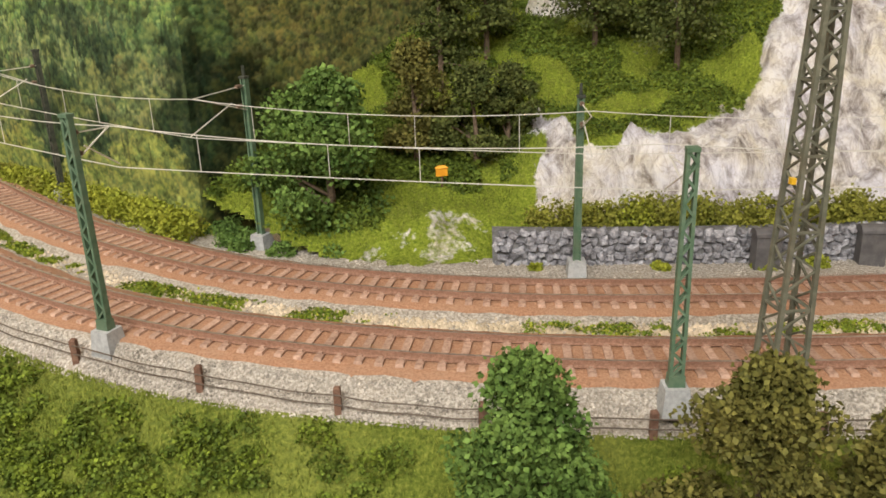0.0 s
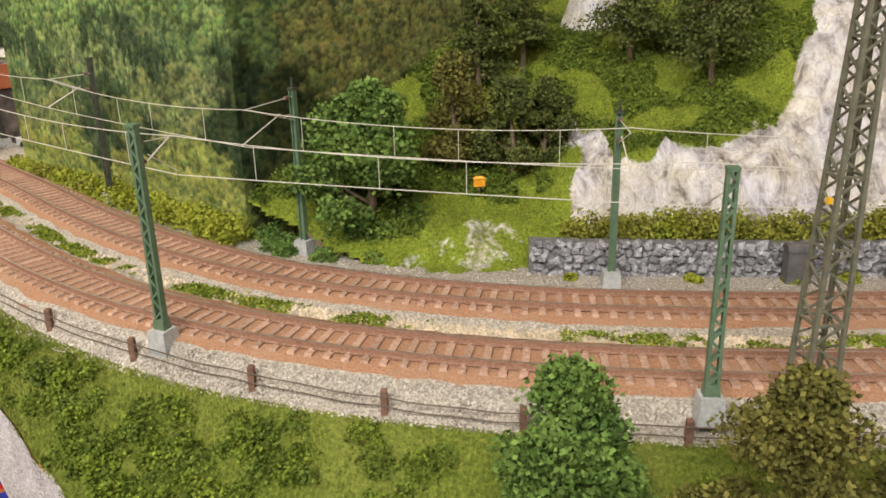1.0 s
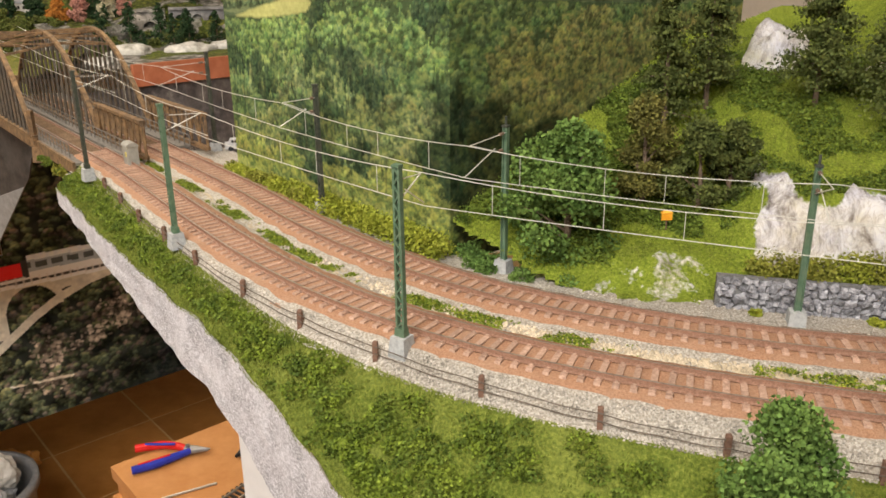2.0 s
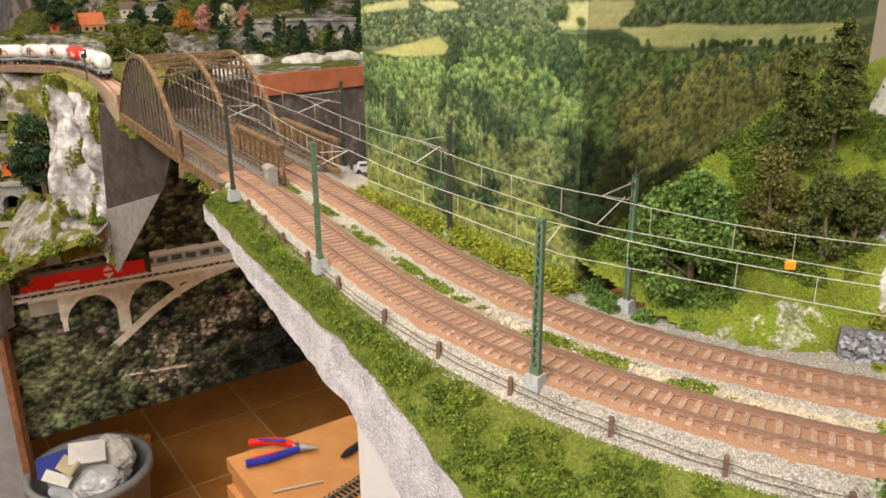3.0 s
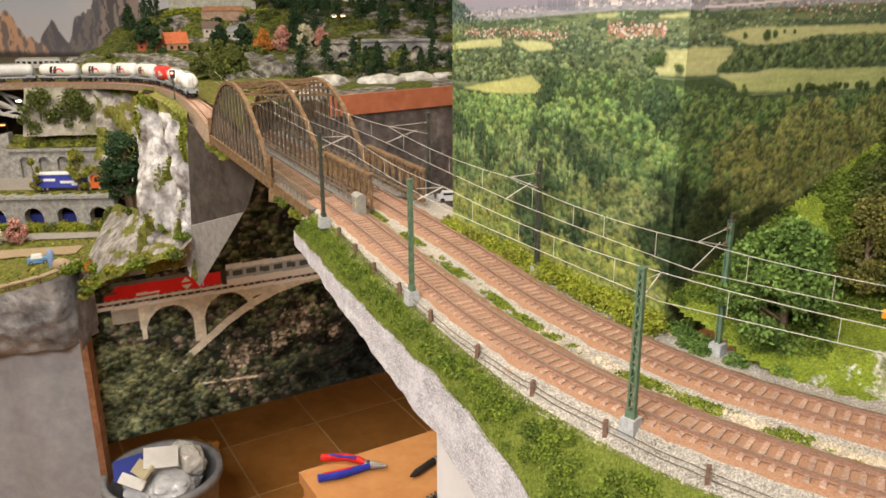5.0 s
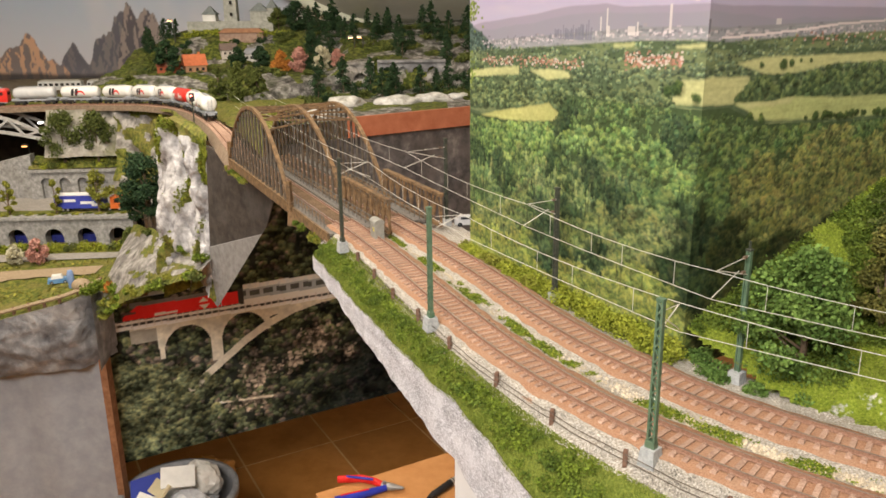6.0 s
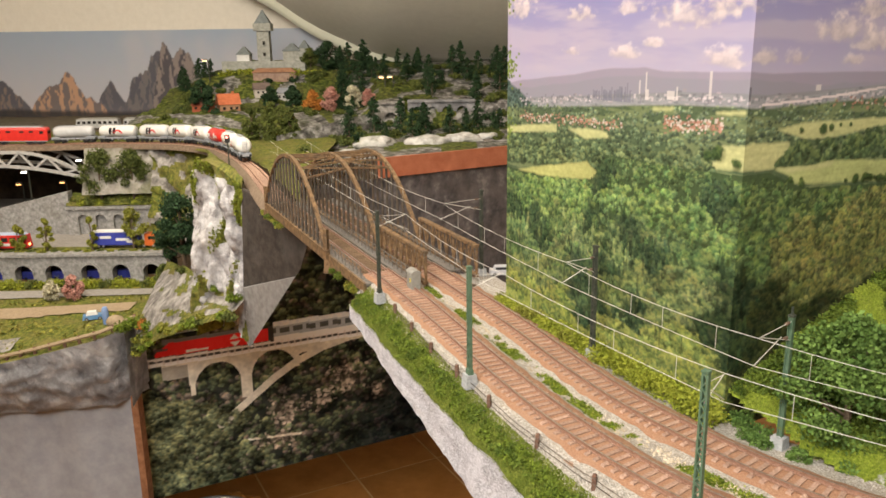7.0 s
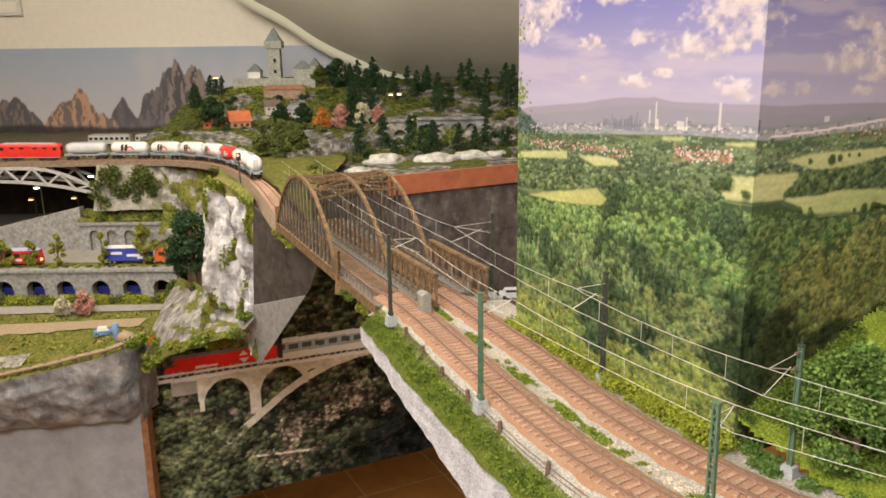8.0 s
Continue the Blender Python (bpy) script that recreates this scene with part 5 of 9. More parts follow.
hp = scatter_on(hill_z, -0.11, 0.24, 0.345, 0.62, 70000, lambda x, y: 1.0 if not rockness(x, y) and (x - SHEET_S[0]) * 0.812 - (y - SHEET_S[1]) * 0.584 > 0.002 and y > REAR.at(REAR.near(x, y))[1] + 0.03 else 0, 0.0, 0.0, 8)
grass_blades(hp, 0.0022, BLADE, "hill_grass", "short green static grass fibres on the hillside", 5)
hm = scatter_on(hill_z, 0.03, 0.20, 0.385, 0.56, 60000, lambda x, y: 0.75 if not rockness(x, y) and noise.noise((x * 40, y * 40, 3)) > -0.12 else 0, 0.0006, 0.0016, 9)
slope_low = scatter_on(hill_z, -0.125, 0.02, 0.355, 0.60, 120000, lambda x, y: (0.8 if noise.noise((x * 34, y * 34, 6)) > -0.16 + 3.0 * max(0, x + 0.045) else 0) if not rockness(x, y) and (x - SHEET_S[0]) * 0.812 - (y - SHEET_S[1]) * 0.584 > 0.003 and y > REAR.at(REAR.near(x, y))[1] + 0.032 else 0, 0.0006, 0.0020, 19)
stuff("slope_undergrowth", leaves(slope_low, 0.0016, 0.2, 17), LEAF_MOSS, "deep green undergrowth on the slope beside the sheet", "groundcover")
stuff("hill_groundcover", leaves(hm, 0.0015, 0.3, 7), LEAF_MOSS, "dark green leafy groundcover on the rock ledge", "groundcover")

# weeds and pale stones between the two tracks
wp, st = [], []
r = np.random.default_rng(14)
while len(wp) < 21000:
    s = r.uniform(0.02, FRONT.length - 0.1)
    q = FRONT.off(s, 0.027 + r.normal(0, 0.0034))
    if REAR.dist(*q) < 0.021 or q[0] > 0.3:
        continue
    v = noise.noise((q[0] * 38, q[1] * 38, 6.0)) + 0.5 * noise.noise((q[0] * 120, q[1] * 120, 6.0))
    if v > (-0.16 if q[0] < -0.08 else -0.05) + 0.55 * r.random():
        wp.append((q[0], q[1], level(q[0]) - 0.002 + abs(r.normal(0, 0.0006))))
wp = np.array(wp)
stuff("yellow_weeds", leaves(wp[::3], 0.0011, 0.2, 12), LEAF_YELLOW, "yellowish low weeds between the tracks", "weeds")
wp = np.delete(wp, slice(None, None, 3), 0)
stuff("trackside_weeds", leaves(wp, 0.0012, 0.2, 11), LEAF_FRONT, "green and yellowish weeds between the tracks", "weeds")


def pebbles(centres, size, mat, name, label, seed=2):
    """Small angular stones, four-sided pyramids on both sides."""
    r = np.random.default_rng(seed)
    c = np.asarray(centres)
    n = len(c)
    dirs = np.array([(1, 0, 0), (0, 1, 0), (-1, 0, 0), (0, -1, 0), (0, 0, 1)], float)
    s = size * r.uniform(0.5, 1.3, (n, 1, 1)) * r.uniform(0.6, 1.2, (n, 5, 1))
    a = r.uniform(0, 2 * np.pi, n)
    ca, sa = np.cos(a)[:, None], np.sin(a)[:, None]
    d = np.repeat(dirs[None], n, 0) * s
    d = np.stack([d[..., 0] * ca - d[..., 1] * sa, d[..., 0] * sa + d[..., 1] * ca, d[..., 2]], -1)
    d[:, :4, 2] += r.normal(0, 0.15, (n, 4)) * size
    pts = (d + c[:, None]).reshape(-1, 3)
    o = np.arange(n)[:, None, None] * 5
    tri = (np.array([(0, 1, 4), (1, 2, 4), (2, 3, 4), (3, 0, 4)])[None] + o).reshape(-1, 3)
    me = bpy.data.meshes.new(name)
    me.vertices.add(5 * n)
    me.vertices.foreach_set("co", pts.ravel())
    me.loops.add(tri.size)
    me.loops.foreach_set("vertex_index", tri.ravel())
    me.polygons.add(len(tri))
    me.polygons.foreach_set("loop_start", np.arange(len(tri)) * 3)
    me.update(calc_edges=True)
    return stuff(name, me, mat, label, "stones")


STONEPALE = surface("pale_pebble", two((0.33, 0.27, 0.18), (0.60, 0.51, 0.38)), 40, 0, bump=0, island=0.3)
STONEGREY = surface("grey_pebble", two((0.21, 0.19, 0.16), (0.56, 0.52, 0.46)), 40, 0, bump=0, island=0.45)
pp = []
while len(pp) < 6500:
    s = r.uniform(0.05, FRONT.length - 0.08)
    q = FRONT.off(s, 0.027 + r.normal(0, 0.004))
    if REAR.dist(*q) > 0.020 and FRONT.dist(*q) > 0.019 and r.random() < 0.15 + smooth01(-0.2, 0.0, q[0]):
        pp.append((q[0], q[1], level(q[0]) - 0.0022))
pebbles(pp, 0.0011, STONEPALE, "pale_stones", "pale beige stones between the tracks")
pp = []
while len(pp) < 26000:
    s = r.uniform(0.02, FRONT.length - 0.08)
    d = r.choice([r.uniform(-0.031, -0.0195), r.uniform(0.072, 0.098), r.uniform(0.02, 0.034)], p=[0.62, 0.28, 0.10])
    q = FRONT.off(s, d)
    if q[0] < 0.28 and REAR.dist(*q) > 0.0205 and FRONT.dist(*q) > 0.0195:
        pp.append((q[0], q[1], (ground_z(*q) if d < 0 else level(q[0]) - 0.0022) - 0.0002))
pebbles(pp, 0.00062, STONEGREY, "gravel_stones", "loose grey gravel stones along the tracks")


# ---- bushes ----
def bush(name, x, y, z, rad, n, mat, label, seed, size=0.0015, squash=0.8, group=""):
    r = np.random.default_rng(seed)
    pts = [lump_points(r, (0, 0, rad * squash * 0.4), rad * 0.75, n // 2, squash)]
    for k in range(5):
        a = r.uniform(0, 2 * np.pi)
        pts.append(lump_points(r, (rad * 0.55 * math.cos(a), rad * 0.55 * math.sin(a), rad * squash * r.uniform(0.1, 0.75)), rad * r.uniform(0.35, 0.5), n // 10, squash))
    p = np.concatenate(pts)
    p = p[p[:, 2] > -0.001]
    me = leaves(p, size, 0.1, seed)
    me.materials.append(mat)
    ob = new(name, me)
    ob.location = (x, y, z)
    return tagged(ob, label, "bush", group)


rnd = random.Random(17)
i = 0
for t in np.linspace(0.02, 0.99, 27):
    p = SHEET_L + (SHEET_S - SHEET_L) * t + np.array([-0.62, -0.78]) * rnd.uniform(0.007, 0.011)
    rad = 0.0085 + 0.0065 * t * rnd.uniform(0.7, 1.15)
    bush("hedge_bush", p[0], p[1], level(p[0]) - 0.003, rad, 1100, LEAF_YELLOW if rnd.random() < 0.8 else LEAF_OLIVE, "yellow-green leafy bush in front of the landscape sheet", 100 + i, 0.0015, 1.0, "bushes along the sheet")
    i += 1
for x in np.linspace(0.050, 0.30, 22):
    y = 0.3475 + 0.9 * max(0, x - 0.2) * 0.2 + rnd.uniform(-0.002, 0.004)
    bush("terrace_bush", x, y, hill_z(x, y) - 0.001, rnd.uniform(0.0115, 0.0155), 1300, LEAF_OLIVE if rnd.random() < 0.8 else LEAF_YELLOW, "olive-green bush on the terrace above the wall", 200 + i, 0.0014, 1.0, "bushes on the terrace")
    i += 1
for x, y, rad in ((-0.098, 0.371, 0.010), (-0.108, 0.382, 0.011), (-0.118, 0.388, 0.009), (-0.104, 0.366, 0.008), (-0.075, 0.352, 0.009), (-0.050, 0.349, 0.008), (-0.095, 0.36, 0.008), (0.04, 0.3285, 0.004), (0.095, 0.327, 0.005), (0.14, 0.327, 0.006), (0.165, 0.329, 0.006)):
    bush("low_bush", x, y, level(x) - 0.003, rad, 700, LEAF_TREE if x < 0 else LEAF_YELLOW, "low green bush beside the rear track", 300 + i, 0.0014, 0.7, "low bushes")
    i += 1
for x, y, rad in ((-0.125, 0.213, 0.010), (-0.117, 0.205, 0.011), (-0.132, 0.222, 0.009), (-0.352, 0.424, 0.006), (-0.375, 0.447, 0.006), (-0.405, 0.475, 0.006)):
    bush("verge_bush", x, y, ground_z(x, y) - 0.002, rad, 1500, LEAF_FRONT, "leafy green bush on the grass verge", 400 + i, 0.0015, 0.6, "verge bushes")
    i += 1

for q, rad in MOSS_SPOTS:
    bush("bridge_moss", *q, rad, 260, LEAF_OLIVE if i % 2 else LEAF_MOSS, "green moss tuft hanging on the bridge edge", 500 + i, 0.0016, 0.9, "moss on the bridge")
    i += 1


# ---- model trees ----
def broadleaf(name, x, y, z, h, width, mat, label, seed, trunk=0.3, n=9000, size=0.0017, clumps=26, lean=0.0):
    """A trunk with limbs and a crown of many leaf clumps with gaps."""
    r = np.random.default_rng(seed)
    t = holder(name, pose(x, y, z, 0, lean, 0), label, "tree", "model trees")
    tm = Mesh()
    th = h * 0.8
    tm.tube([(0, 0, -0.002), (0.0006, 0, th * 0.35), (-0.0005, 0.0004, th * 0.7), (0, 0, th)], [h * 0.03, h * 0.024, h * 0.015, h * 0.005], 7)
    pts = []
    for k in range(clumps):
        f = r.uniform(trunk, 1.0)
        prof = math.sin(min(1.0, (f - trunk) / (1 - trunk) * 0.86 + 0.16) * math.pi) ** 0.7
        a = r.uniform(0, 2 * np.pi)
        rad = width / 2 * prof * r.uniform(0.25, 0.85)
        c = (rad * math.cos(a), rad * math.sin(a), h * f * 0.94)
        cr = width * r.uniform(0.12, 0.20)
        pts.append(lump_points(r, c, cr, n // clumps, 0.75))
        if k % 2 == 0:
            tm.tube([(0, 0, max(0.1 * h, c[2] - 0.22 * h)), (c[0] * 0.55, c[1] * 0.55, c[2] - 0.07 * h), c], [h * 0.012, h * 0.008, h * 0.003], 5)
    part("trunk", tm, BARK, t)
    me = leaves(np.concatenate(pts), size, 0.0, seed)
    me.materials.append(mat)
    part("crown", me, None, t)
    return t


def pine(name, x, y, z, h, width, mat, label, seed, n=6000, size=0.0016, bare=0.18, group="model conifers"):
    """A straight trunk with whorls of drooping branches."""
    r = np.random.default_rng(seed)
    t = holder(name, pose(x, y, z, r.uniform(-2, 2), r.uniform(-2, 2), 0), label, "tree", group)
    tm = Mesh()
    tm.tube([(0, 0, -0.002), (0, 0, h * 0.5), (0, 0, h * 0.98)], [h * 0.022, h * 0.015, h * 0.003], 6)
    pts = []
    nb = 46
    for k in range(nb):
        f = bare + (1 - bare) * (k + 0.5) / nb
        ln = width / 2 * (1 - f) ** 0.75 * r.uniform(0.6, 1.15) + width * 0.04
        a = r.uniform(0, 2 * np.pi)
        m_ = n // nb
        u = r.uniform(0.1, 1, m_) ** 0.7
        sp = 0.16 * ln + 0.012 * h
        p = np.stack([u * ln * math.cos(a), u * ln * math.sin(a), h * f - 0.22 * ln * u ** 2], 1) + r.normal(0, 1, (m_, 3)) * np.array([sp, sp, sp * 0.5])
        pts.append(p)
        if k % 3 == 0:
            tm.tube([(0, 0, h * f), (ln * 0.8 * math.cos(a), ln * 0.8 * math.sin(a), h * f - 0.12 * ln)], [h * 0.006, h * 0.002], 4)
    part("trunk", tm, BARK, t)
    me = leaves(np.concatenate(pts), size, 0.0, seed)
    me.materials.append(mat)
    part("crown", me, None, t)
    return t


broadleaf("broadleaf_tree", -0.053, 0.3700, level(-0.05) - 0.002, 0.082, 0.078, LEAF_TREE, "leafy green model tree at the foot of the slope", 31, 0.10, 15000, 0.0021, 46)
broadleaf("broadleaf_tree", -0.012, 0.402, hill_z(-0.012, 0.402), 0.060, 0.050, LEAF_BROWN, "brownish green bushy model tree on the slope", 32, 0.1, 9000, 0.0016, 28)
broadleaf("broadleaf_tree", 0.018, 0.398, hill_z(0.018, 0.398), 0.052, 0.046, LEAF_DARK, "dark green bushy model tree on the slope", 33, 0.1, 8000, 0.0016, 26)
broadleaf("broadleaf_tree", 0.035, 0.408, hill_z(0.035, 0.408), 0.046, 0.036, LEAF_DARK, "dark green bushy model tree beside the rock", 34, 0.1, 6000, 0.0016, 22)
pine("pine_tree", 0.002, 0.462, hill_z(0.002, 0.462), 0.085, 0.046, LEAF_DARK, "dark olive model pine on the upper slope", 35, 7000, 0.0018)
pine("pine_tree", 0.030, 0.490, hill_z(0.03, 0.49), 0.085, 0.050, LEAF_DARK, "dark olive model pine on the upper slope", 36, 7000, 0.0018)
pine("pine_tree", 0.090, 0.468, hill_z(0.09, 0.468), 0.078, 0.062, LEAF_DARK, "dark olive model pine on the rock ledge", 37, 8000, 0.0018, 0.22)
pine("pine_tree", 0.131, 0.445, hill_z(0.131, 0.445), 0.080, 0.066, LEAF_DARK, "dark olive model pine on the rock ledge", 38, 8000, 0.0018, 0.25)
pine("pine_tree", 0.155, 0.50, hill_z(0.155, 0.50), 0.08, 0.06, LEAF_DARK, "dark olive model pine high on the hill", 39, 6000, 0.0018)
pine("pine_tree", 0.29, 0.50, hill_z(0.29, 0.50), 0.06, 0.05, LEAF_DARK, "dark olive model pine high on the hill", 40, 5000, 0.0018)
broadleaf("broadleaf_tree", 0.019, 0.172, ground_z(0.019, 0.172) - 0.002, 0.074, 0.050, LEAF_TREE, "bright green model tree on the verge", 41, 0.03, 21000, 0.0015, 52)
broadleaf("broadleaf_tree", 0.078, 0.168, ground_z(0.078, 0.168) - 0.002, 0.074, 0.054, LEAF_BROWN, "brownish green model tree on the verge", 42, 0.03, 21000, 0.0015, 52)
broadleaf("broadleaf_tree", 0.108, 0.160, ground_z(0.108, 0.160) - 0.002, 0.066, 0.050, LEAF_BROWN, "brownish green model tree on the verge", 43, 0.03, 17000, 0.0015, 46)


# ---- little orange marker board on the slope ----
def marker_board(x, y):
    z = hill_z(x, y)
    t = holder("marker_board", pose(x, y, z, 0, 0, 10), "small orange marker board on a short post", "marker board")
    part("post", Mesh().bar((0, 0, -0.002), (0, 0, 0.006), 0.0007), FENCEWOOD, t)
    orange = surface("orange_board", two((0.72, 0.30, 0.02), (0.85, 0.42, 0.04)), 200, bump=0, rough=0.5)
    part("board", Mesh().box((0, 0, 0.0075), (0.0058, 0.0012, 0.0042)), orange, t)
    part("roof", Mesh().box((0, 0, 0.0101), (0.0066, 0.0026, 0.0012), top=0.5), orange, t)


marker_board(0.0005, 0.3835)
BOXDARK = surface("dark_grey_cabinet_paint", two((0.085, 0.082, 0.085), (0.14, 0.135, 0.135)), 200, 0.2, (0.1, 0.09, 0.08), 80, 0.1, 0.0001, rough=0.6)
for x, y, turn in ((0.1405, 0.3270, 180), (0.1885, 0.3305, 172)):
    cabinet(x, y, level(x) - 0.003, turn, False, BOXDARK).scale = (0.8, 0.8, 0.95)

FLOOR = -1.17
# ---- the far layout across the aisle: a frame of its own, x to the right and y away ----
E8, FW, RT, TURN8 = np.array([-0.089, -0.104]), np.array([-0.4223, 0.9065]), np.array([0.9065, 0.4223]), 24.98


def W(lat, dep, z):
    q = E8 + FW * dep + RT * lat
    return (float(q[0]), float(q[1]), z)


def WP(lat, dep, z, turn=0.0):
    return pose(*W(lat, dep, z), 0, 0, TURN8 + turn)


GRASSFAR = surface("far_grass", [(0.32, (0.035, 0.05, 0.010)), (0.48, (0.115, 0.135, 0.022)), (0.66, (0.26, 0.25, 0.05))], 120, 0.55, (0.24, 0.18, 0.07), 16, 0.9, 0.006, detail=7)
# Castle hill grass and rock: colours darkened to stand in for weaker light there.
HILLGRASS = surface("shade_darkened_hill_grass", [(0.34, (0.016, 0.026, 0.005)), (0.48, (0.062, 0.085, 0.014)), (0.62, (0.18, 0.20, 0.035))], 80, 0.4, (0.10, 0.075, 0.04), 12, 0.9, 0.008, detail=7)
HILLROCK = surface("shade_darkened_hill_rock", [(0.34, (0.035, 0.034, 0.030)), (0.48, (0.16, 0.15, 0.14)), (0.62, (0.46, 0.44, 0.42))], 42, 0.5, (0.06, 0.075, 0.02), 18, 1.0, 0.014, detail=9)
ROCKFAR = surface("grey_rock_far", [(0.32, (0.09, 0.085, 0.08)), (0.48, (0.26, 0.245, 0.23)), (0.64, (0.52, 0.49, 0.46))], 40, 0.35, (0.30, 0.27, 0.22), 7, 1.0, 0.012, detail=8)
ROCKWHITE = surface("white_rock_far", [(0.30, (0.17, 0.16, 0.165)), (0.44, (0.40, 0.385, 0.39)), (0.60, (0.66, 0.645, 0.645))], 46, 0.3, (0.40, 0.37, 0.34), 8, 1.0, 0.012, detail=8)
ROCKDARK = surface("dark_grey_rock", [(0.3, (0.10, 0.10, 0.11)), (0.5, (0.24, 0.24, 0.25)), (0.68, (0.46, 0.45, 0.45))], 22, 0.25, (0.20, 0.18, 0.16), 6, 1.0, 0.015, detail=8)
MASONRY = surface("pale_masonry", two((0.20, 0.195, 0.19), (0.40, 0.39, 0.375)), 110, 0.4, (0.15, 0.145, 0.12), 25, 0.6, 0.002)
ROADGREY = surface("grey_road", two((0.26, 0.24, 0.22), (0.35, 0.33, 0.30)), 120, 0.2, (0.3, 0.27, 0.24), 15, 0.2, 0.001)
SAND = surface("sand_path", two((0.28, 0.21, 0.13), (0.39, 0.30, 0.20)), 200, 0.2, (0.4, 0.33, 0.22), 20, 0.3, 0.001)
# Near-black for painted shade behind open arches, and for windows, tyres and chassis.
VOID = surface("near_black_shade_and_trim", two((0.012, 0.010, 0.010), (0.03, 0.026, 0.024)), 40, bump=0.1)
DARKBOARD = surface("dark_grey_cut_board", two((0.036, 0.030, 0.026), (0.075, 0.062, 0.053)), 60, 0.35, (0.16, 0.15, 0.14), 9, 0.5, 0.003)
BOULDERWHITE = surface("white_plaster_boulder", [(0.32, (0.20, 0.19, 0.175)), (0.47, (0.42, 0.41, 0.39)), (0.62, (0.64, 0.63, 0.61))], 40, 0.35, (0.36, 0.36, 0.25), 16, 0.8, 0.008, detail=7)
GREYBOARD = surface("grey_cut_board", two((0.19, 0.18, 0.175), (0.29, 0.28, 0.27)), 90, 0.3, (0.2, 0.19, 0.18), 12, 0.4, 0.002)


def far_sheet(name, fn, lat0, lat1, n, rows, mats, label, category="landscape", pick=None, kind="structure"):
    """A relief given by fn(u, v) -> (lat, dep, z), u along and v across."""
    m = Mesh()
    for j in range(rows + 1):
        for i in range(n + 1):
            m.v.append(W(*fn(lat0 + (lat1 - lat0) * i / n, j / rows)))
    for j in range(rows):
        for i in range(n):
            a = j * (n + 1) + i
            m.f.append((a, a + 1, a + n + 2, a + n + 1))
            m.mi.append(pick(lat0 + (lat1 - lat0) * i / n, j / rows) if pick else 0)
    return thing(name, m, mats, label, category, kind=kind, smooth=True)


def nz(a, b, k, amp):
    return amp * noise.fractal((a * k, b * k, 1.7), 0.8, 2.1, 4)


# meadow terrace with its rock fascia
def edge_dep(lat):
    return 1.60 + 0.012 * noise.noise((lat * 9, 0, 0)) + 0.10 * float(smooth01(-0.72, -0.62, lat))


def edge_z(lat):
    return float(np.interp(lat, [-1.6, -0.95, -0.655, -0.6], [-0.55, -0.421, -0.350, -0.335]))


def meadow(lat, v):
    d = edge_dep(lat) + (2.03 - edge_dep(lat)) * v
    z = edge_z(lat) * (1 - v) ** 2 + (-0.366) * (1 - (1 - v) ** 2)
    return lat, d, z + nz(lat, d, 25, 0.004) * (1 if v < 0.55 else 0.2)


far_sheet("meadow", meadow, -1.7, -0.60, 150, 40, [GRASSFAR], "yellow-green model meadow on the far layout", "meadow")
far_sheet("meadow_fascia", lambda u, v: (u, edge_dep(u) - 0.012 * math.sin(v * 3.1) + nz(u, v * 0.2, 16, 0.016) * min(1, v * 4) + 0.03 * v, edge_z(u) * (1 - v) + float(np.interp(u, [-1.6, -0.66], [-0.60, -0.522])) * v), -1.7, -0.655, 150, 20, [ROCKDARK], "dark grey wavy plaster rock fascia", "rock face")
m = Mesh()
m.sweep([[W(-0.655, 1.60, z) for z in (edge_z(-0.655), -0.52)], [W(-0.652, 1.70, z) for z in (-0.345, -0.50)]], closed=False)
thing("meadow_end", m, ROCKDARK, "dark grey end face of the far layout", "rock face", kind="structure")
# hanging grey cloth and a brown post beneath
CLOTH = surface("grey_cloth", two((0.28, 0.295, 0.33), (0.36, 0.375, 0.41)), 30, 0.2, (0.36, 0.37, 0.40), 4, 0.2, 0.002)
t = holder("cloth_skirt", WP(-1.19, 1.66, -0.5), "plain grey cloth skirt hanging below the layout", "cloth")
inv = t.matrix_world.inverted()
for p0 in range(0, 60, 20):
    m = Mesh()
    m.sweep([[tuple(inv @ Vector(W(-1.7 + 1.02 * i / 60, 1.66 + 0.006 * math.sin(i * 0.8) + 0.004 * math.sin(i * 0.31), z))) for z in (-0.50, -1.165)] for i in range(p0, p0 + 21)], closed=False)
    part("cloth_panel", m, CLOTH, t, smooth=True)
POSTWOOD = surface("brown_wood_post", two((0.22, 0.10, 0.05), (0.34, 0.17, 0.09)), 60, bump=0.2)
m = Mesh()
m.box((0, 0, 0.32), (0.015, 0.03, 0.66))
t = holder("table_leg", WP(-0.672, 1.665, -1.168), "brown wooden leg under the far layout", "table leg")
part("leg", m, POSTWOOD, t)

# paths, hedge and timber edging on the meadow


def meadow_strip(name, d0, d1, lat0, lat1, mat, label, category, lift=0.003):
    m = Mesh()
    rings = []
    for i in range(50):
        u = lat0 + (lat1 - lat0) * i / 49
        ring = []
        for d in (d0, (d0 + d1) / 2, d1):
            e = edge_dep(u)
            ring.append(W(u, d, meadow(u, (d - e) / (2.03 - e))[2] + lift))
        rings.append(ring)
    m.sweep(rings, closed=False)
    return thing(name, m, mat, label, category, kind="structure")


meadow_strip("sand_path", 1.80, 1.855, -1.68, -0.72, SAND, "pale sandy path across the model meadow", "path")
meadow_strip("model_road", 1.915, 1.965, -1.68, -0.70, ROADGREY, "grey model road below the arcade", "road")


